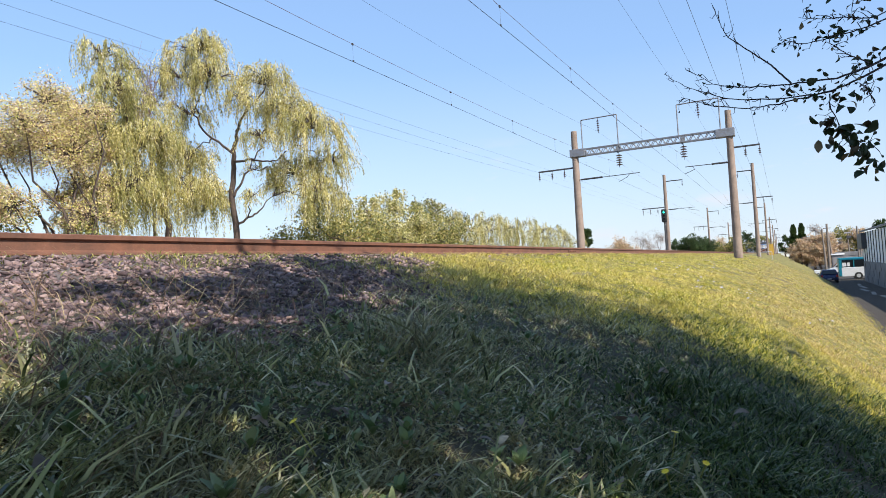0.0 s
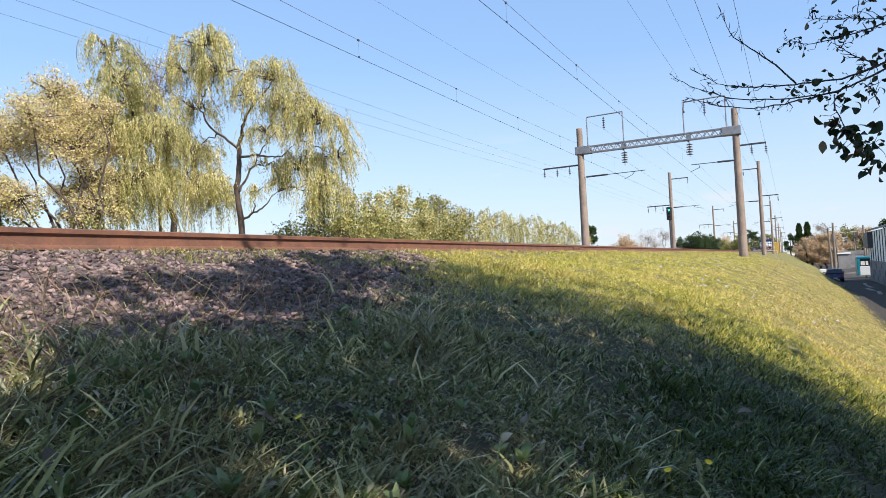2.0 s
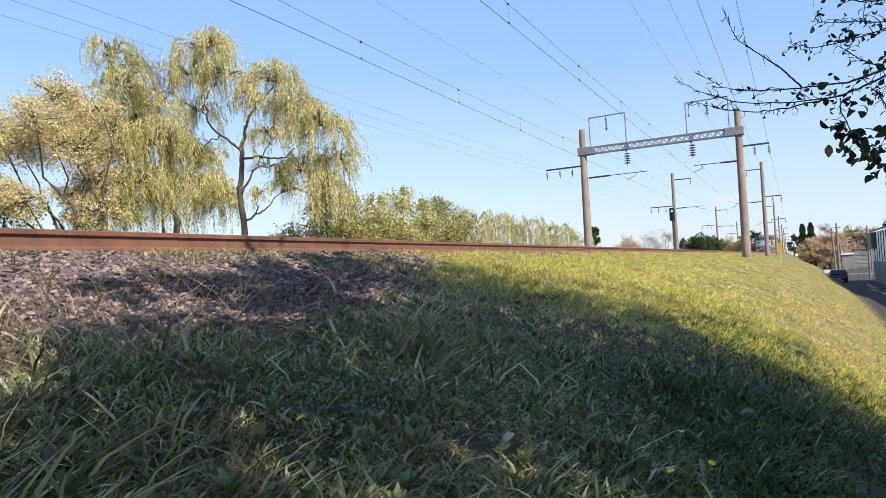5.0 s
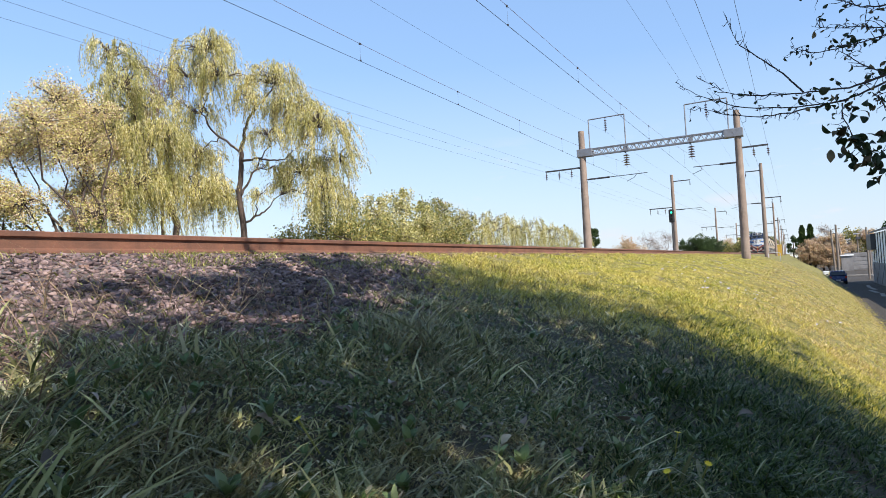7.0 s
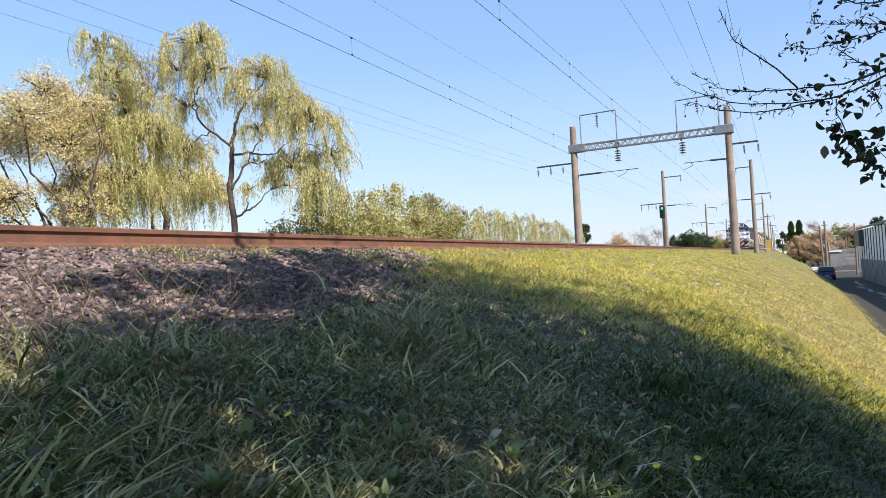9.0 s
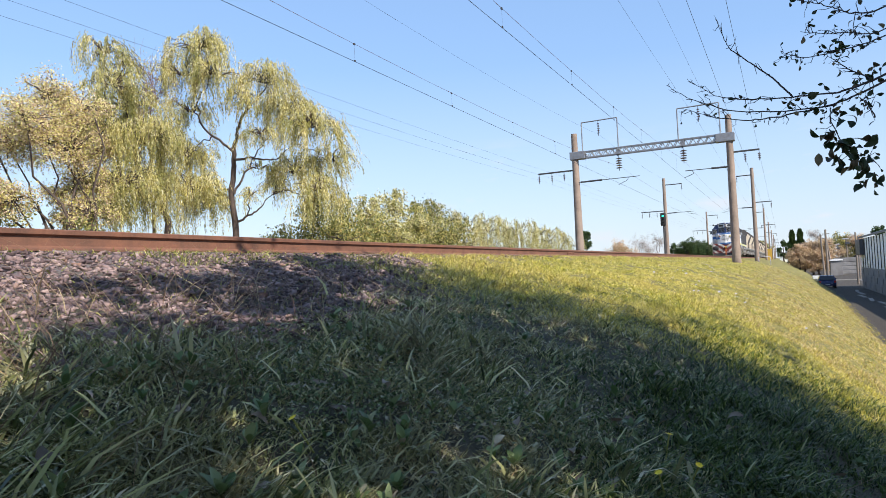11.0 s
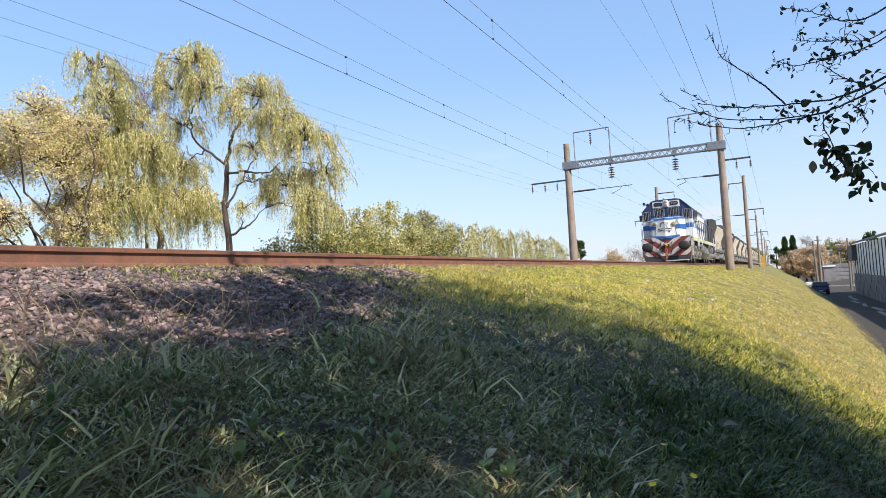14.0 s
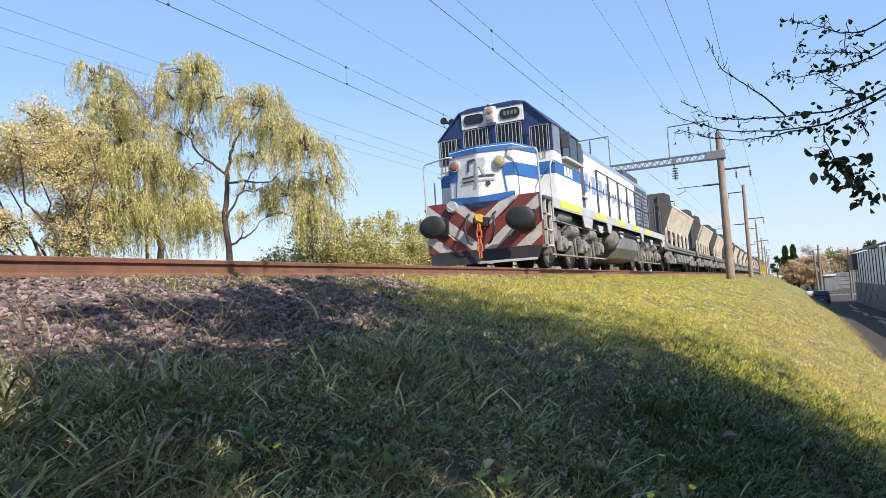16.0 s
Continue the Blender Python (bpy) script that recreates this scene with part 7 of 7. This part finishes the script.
def reaching_branches():
    rng = np.random.default_rng(93)
    root = Vector(shade_tree.location)
    Z0 = root.z
    plane = 2.75
    lines = [("main", 0.008, [(0.348, 0.593), (0.241, 0.567), (0.074, 0.575), (-0.095, 0.596), (-0.170, 0.619), (-0.275, 0.702)]),
             ("long", 0.0040, [(0.086, 0.579), (0.024, 0.660), (-0.045, 0.728), (-0.116, 0.796), (-0.137, 0.848), (-0.161, 0.929)]),
             ("main", 0.007, [(0.346, 0.572), (0.223, 0.526), (0.055, 0.526), (-0.123, 0.555), (-0.275, 0.629), (-0.357, 0.695)]),
             ("main", 0.0038, [(0.223, 0.526), (0.054, 0.512), (-0.067, 0.509), (-0.192, 0.542), (-0.300, 0.593)]),
             ("upper", 0.005, [(0.357, 0.733), (0.280, 0.723), (0.145, 0.711), (0.099, 0.729), (0.054, 0.757)]),
             ("upper", 0.0045, [(0.358, 0.754), (0.269, 0.782), (0.210, 0.789), (0.128, 0.813)]),
             ("top", 0.006, [(0.363, 0.834), (0.288, 0.845), (0.246, 0.875), (0.173, 0.914), (0.097, 0.942)]),
             ("low", 0.003, [(0.208, 0.518), (0.201, 0.476), (0.236, 0.383), (0.277, 0.335), (0.330, 0.311)]),
             ("twig", 0.003, [(0.337, 0.600), (0.275, 0.642), (0.226, 0.690), (0.198, 0.718)]),
             ("twig", 0.003, [(0.339, 0.463), (0.317, 0.518), (0.297, 0.538)])]
    bough = None
    lp, lw, ll = [], [], []
    for name, r0, pts in lines:
        paths = []
        pts = [(x * k, plane * k, z * k) for x, z in pts for k in [1 + 0.04 * math.sin(7 * x + 3 * z)]]
        first = pts[0]
        if r0 > 0.004:
            pts = [(4.4, 0.7, 2.2), (2.6, 1.7, 1.7), (1.2, 2.35, 1.15 + 0.3 * (first[2] - 0.6)), (0.66, 2.6, first[2] + 0.14)] + pts
        P = np.array(pts)
        k = np.linspace(0, len(P) - 1, 6 * len(P))
        Q = np.stack([np.interp(k, np.arange(len(P)), P[:, j]) for j in range(3)], 1)
        Q[1:-1] = (Q[:-2] + 2 * Q[1:-1] + Q[2:]) / 4
        Q += rng.normal(size=Q.shape) * (0.0006 if name == "long" else 0.0014)
        rr = np.linspace(r0 * 1.05, 0.0009, len(Q))[:, None]
        paths.append(np.concatenate([Q, rr], 1))
        for i in range(4, len(Q) - 1):
            if Q[i, 0] > 0.6:
                continue
            for rep in range(2):
                if rng.random() < (0.2 if name == "long" else 0.5):
                    d = Q[i + 1] - Q[i]
                    d = d / np.linalg.norm(d) * 0.6 + rng.normal(size=3) * 0.8
                    L = rng.uniform(0.012, 0.06)
                    e = Q[i] + d / np.linalg.norm(d) * L
                    m = (Q[i] + e) / 2 + rng.normal(size=3) * 0.006
                    paths.append(np.array([(*Q[i], 0.0017), (*m, 0.0014), (*e, 0.0007)]))
                    # leaves sit thicker towards the trunk
                    if rng.random() < np.interp(Q[i, 0], [-0.25, 0.0, 0.12, 0.4], [0.04, 0.35, 0.85, 0.97]) and name != "long":
                        lp.append(e)
                        lw.append(d * 0.4 + np.array((0, 0, -0.6)) + rng.normal(size=3) * 0.5)
                        ll.append(rng.uniform(0.013, 0.03))
        v, f = tubes(paths)
        o = new("branch" if bough is None else "side_branch", mesh_from("branch", v - np.array(root), f, M_TWIG))
        o.parent = bough or shade_tree
        tagged(o, "thin dark half-bare branch with side twigs")
        bough = bough or o
    # dense bunches of broad dark leaves
    for cx, cz, n, s, big in ((0.197, 0.387, 9, 0.020, 1.3), (0.235, 0.343, 10, 0.022, 1.3), (0.267, 0.372, 10, 0.022, 1.2), (0.254, 0.316, 9, 0.022, 1.3), (0.303, 0.289, 12, 0.026, 1.2), (0.314, 0.245, 12, 0.024, 1.0), (0.199, 0.432, 6, 0.014, 0.8),
                              (0.242, 0.478, 7, 0.016, 1.0), (0.209, 0.531, 9, 0.018, 1.0), (0.177, 0.506, 8, 0.020, 0.9), (0.116, 0.507, 5, 0.02, 0.6), (0.088, 0.547, 4, 0.016, 0.6), (0.237, 0.741, 7, 0.018, 0.7), (0.25, 0.708, 4, 0.014, 0.9), (0.339, 0.749, 8, 0.016, 0.7),
                              (0.324, 0.619, 8, 0.02, 0.8), (0.289, 0.518, 3, 0.01, 0.8), (0.158, 0.562, 6, 0.022, 0.6), (0.30, 0.589, 9, 0.02, 0.7)):
        for i in range(n):
            lp.append(np.array((cx, plane, cz)) + rng.normal(size=3) * s)
            lw.append(rng.normal(size=3) * 0.7 + np.array((-0.2, 0, -0.4)))
            ll.append(rng.uniform(0.028, 0.05) * big)
    shapes = [leaf_mesh("leaf", 60 + i, w, c, M_NEARLEAF) for i, (w, c) in enumerate(((0.6, 1.4), (0.5, -1.6), (0.7, 2.2), (0.42, 2.6)))]
    for i, (p, w, L) in enumerate(zip(lp, lw, ll)):
        o = new("leaf", shapes[i % 4])
        o.parent = bough
        turn = Vector(w).to_track_quat("X", "Z").to_matrix().to_4x4()
        o.matrix_basis = Matrix.Translation(Vector(p) - root) @ turn @ pose(0, 0, 0, rng.uniform(0, 360)) @ Matrix.Scale(L, 4)
    return bough


M_NEARLEAF = leafy("dark_and_browning_leaves", [(0.0, (0.018, 0.032, 0.014)), (0.6, (0.035, 0.055, 0.02)), (0.8, (0.07, 0.05, 0.03)), (1.0, (0.20, 0.15, 0.07))], 0.2, 0.4, None, True)
BOUGH = reaching_branches()


def train_at(t):
    """Where the buffers of the locomotive are along the line at t seconds."""
    return float(np.interp(t, [0, 12.5, 14, 15, 15.5, 16], [220.2, 57.87, 38.39, 25.37, 18.77, 12.205]))


def motions():
    times = [k / 10 for k in range(161)]
    walk(LOCO, [(t, pose(TRACK, train_at(t), RAIL_TOP)) for t in times])
    for i, w in enumerate(WAGONS):
        walk(w, [(t, pose(TRACK, train_at(t) + WAGONS_FROM + i * WAGON_PITCH, RAIL_TOP)) for t in times[::2]])
    turns = [k / 30 for k in range(481)]
    for w in LOCO_WHEELS:
        x, y, z = w.location
        walk(w, [(t, pose(x, y, z, math.degrees((220.2 - train_at(t)) / 0.51))) for t in turns])
    bus_x = [(0, 5.6), (0.6, 5.65), (0.9, 5.95), (1.2, 6.2), (1.5, 6.4), (1.8, 6.65), (2.1, 7.0), (2.5, 8.4), (3.0, 11.5), (4.0, 19.0), (8.0, 45.0), (16.0, 70.0)]
    walk(BUS, [(t, pose(x, STREET - 11, BASE)) for t, x in bus_x])
    van_x = [(0, 4.95), (0.3, 2.85), (0.6, 0.75), (0.9, -1.3), (4.0, -23.0), (16.0, -100.0)]
    walk(VAN, [(t, pose(x, STREET + 1, BASE)) for t, x in van_x])

    # the bough and the willows sway in the wind
    sway = [(0, -0.033, 0.044), (0.5, -0.024, 0.051), (1, -0.016, 0.027), (1.5, -0.039, 0.043), (2, -0.037, 0.044), (2.5, -0.032, 0.023), (3, -0.032, 0.057), (3.5, -0.019, 0.049), (4, -0.018, 0.050),
            (4.8, -0.03, 0.03), (5.6, -0.02, 0.02), (6.5, -0.021, 0.006), (7, -0.009, 0.012), (7.5, -0.002, 0.012), (8, 0, 0), (8.5, 0.001, 0), (9, 0.005, 0.012), (9.8, -0.01, 0.008), (10.6, -0.02, 0.02),
            (11.5, -0.017, 0.019), (12, -0.014, 0.015), (12.5, -0.016, -0.002), (13, -0.020, 0.003), (13.5, -0.008, -0.005), (14, 0, 0.019), (14.5, 0.002, 0.018), (15, -0.003, 0.004), (15.5, 0.012, 0.014), (16, 0.013, 0.012)]
    walk(BOUGH, [(t, pose(x, 0, z)) for t, x, z in sway])
    for tree, k in ((BIG_WILLOW, 0.0), (LEFT_WILLOW, 1.3)):
        for o in tree.children:
            if o.name.startswith("crown"):
                walk(o, [(t / 2, pose(0, 0, 0, 0.14 * math.sin(0.9 * t + k), 0.16 * math.sin(0.7 * t + 2 * k), 0)) for t in range(33)])


motions()
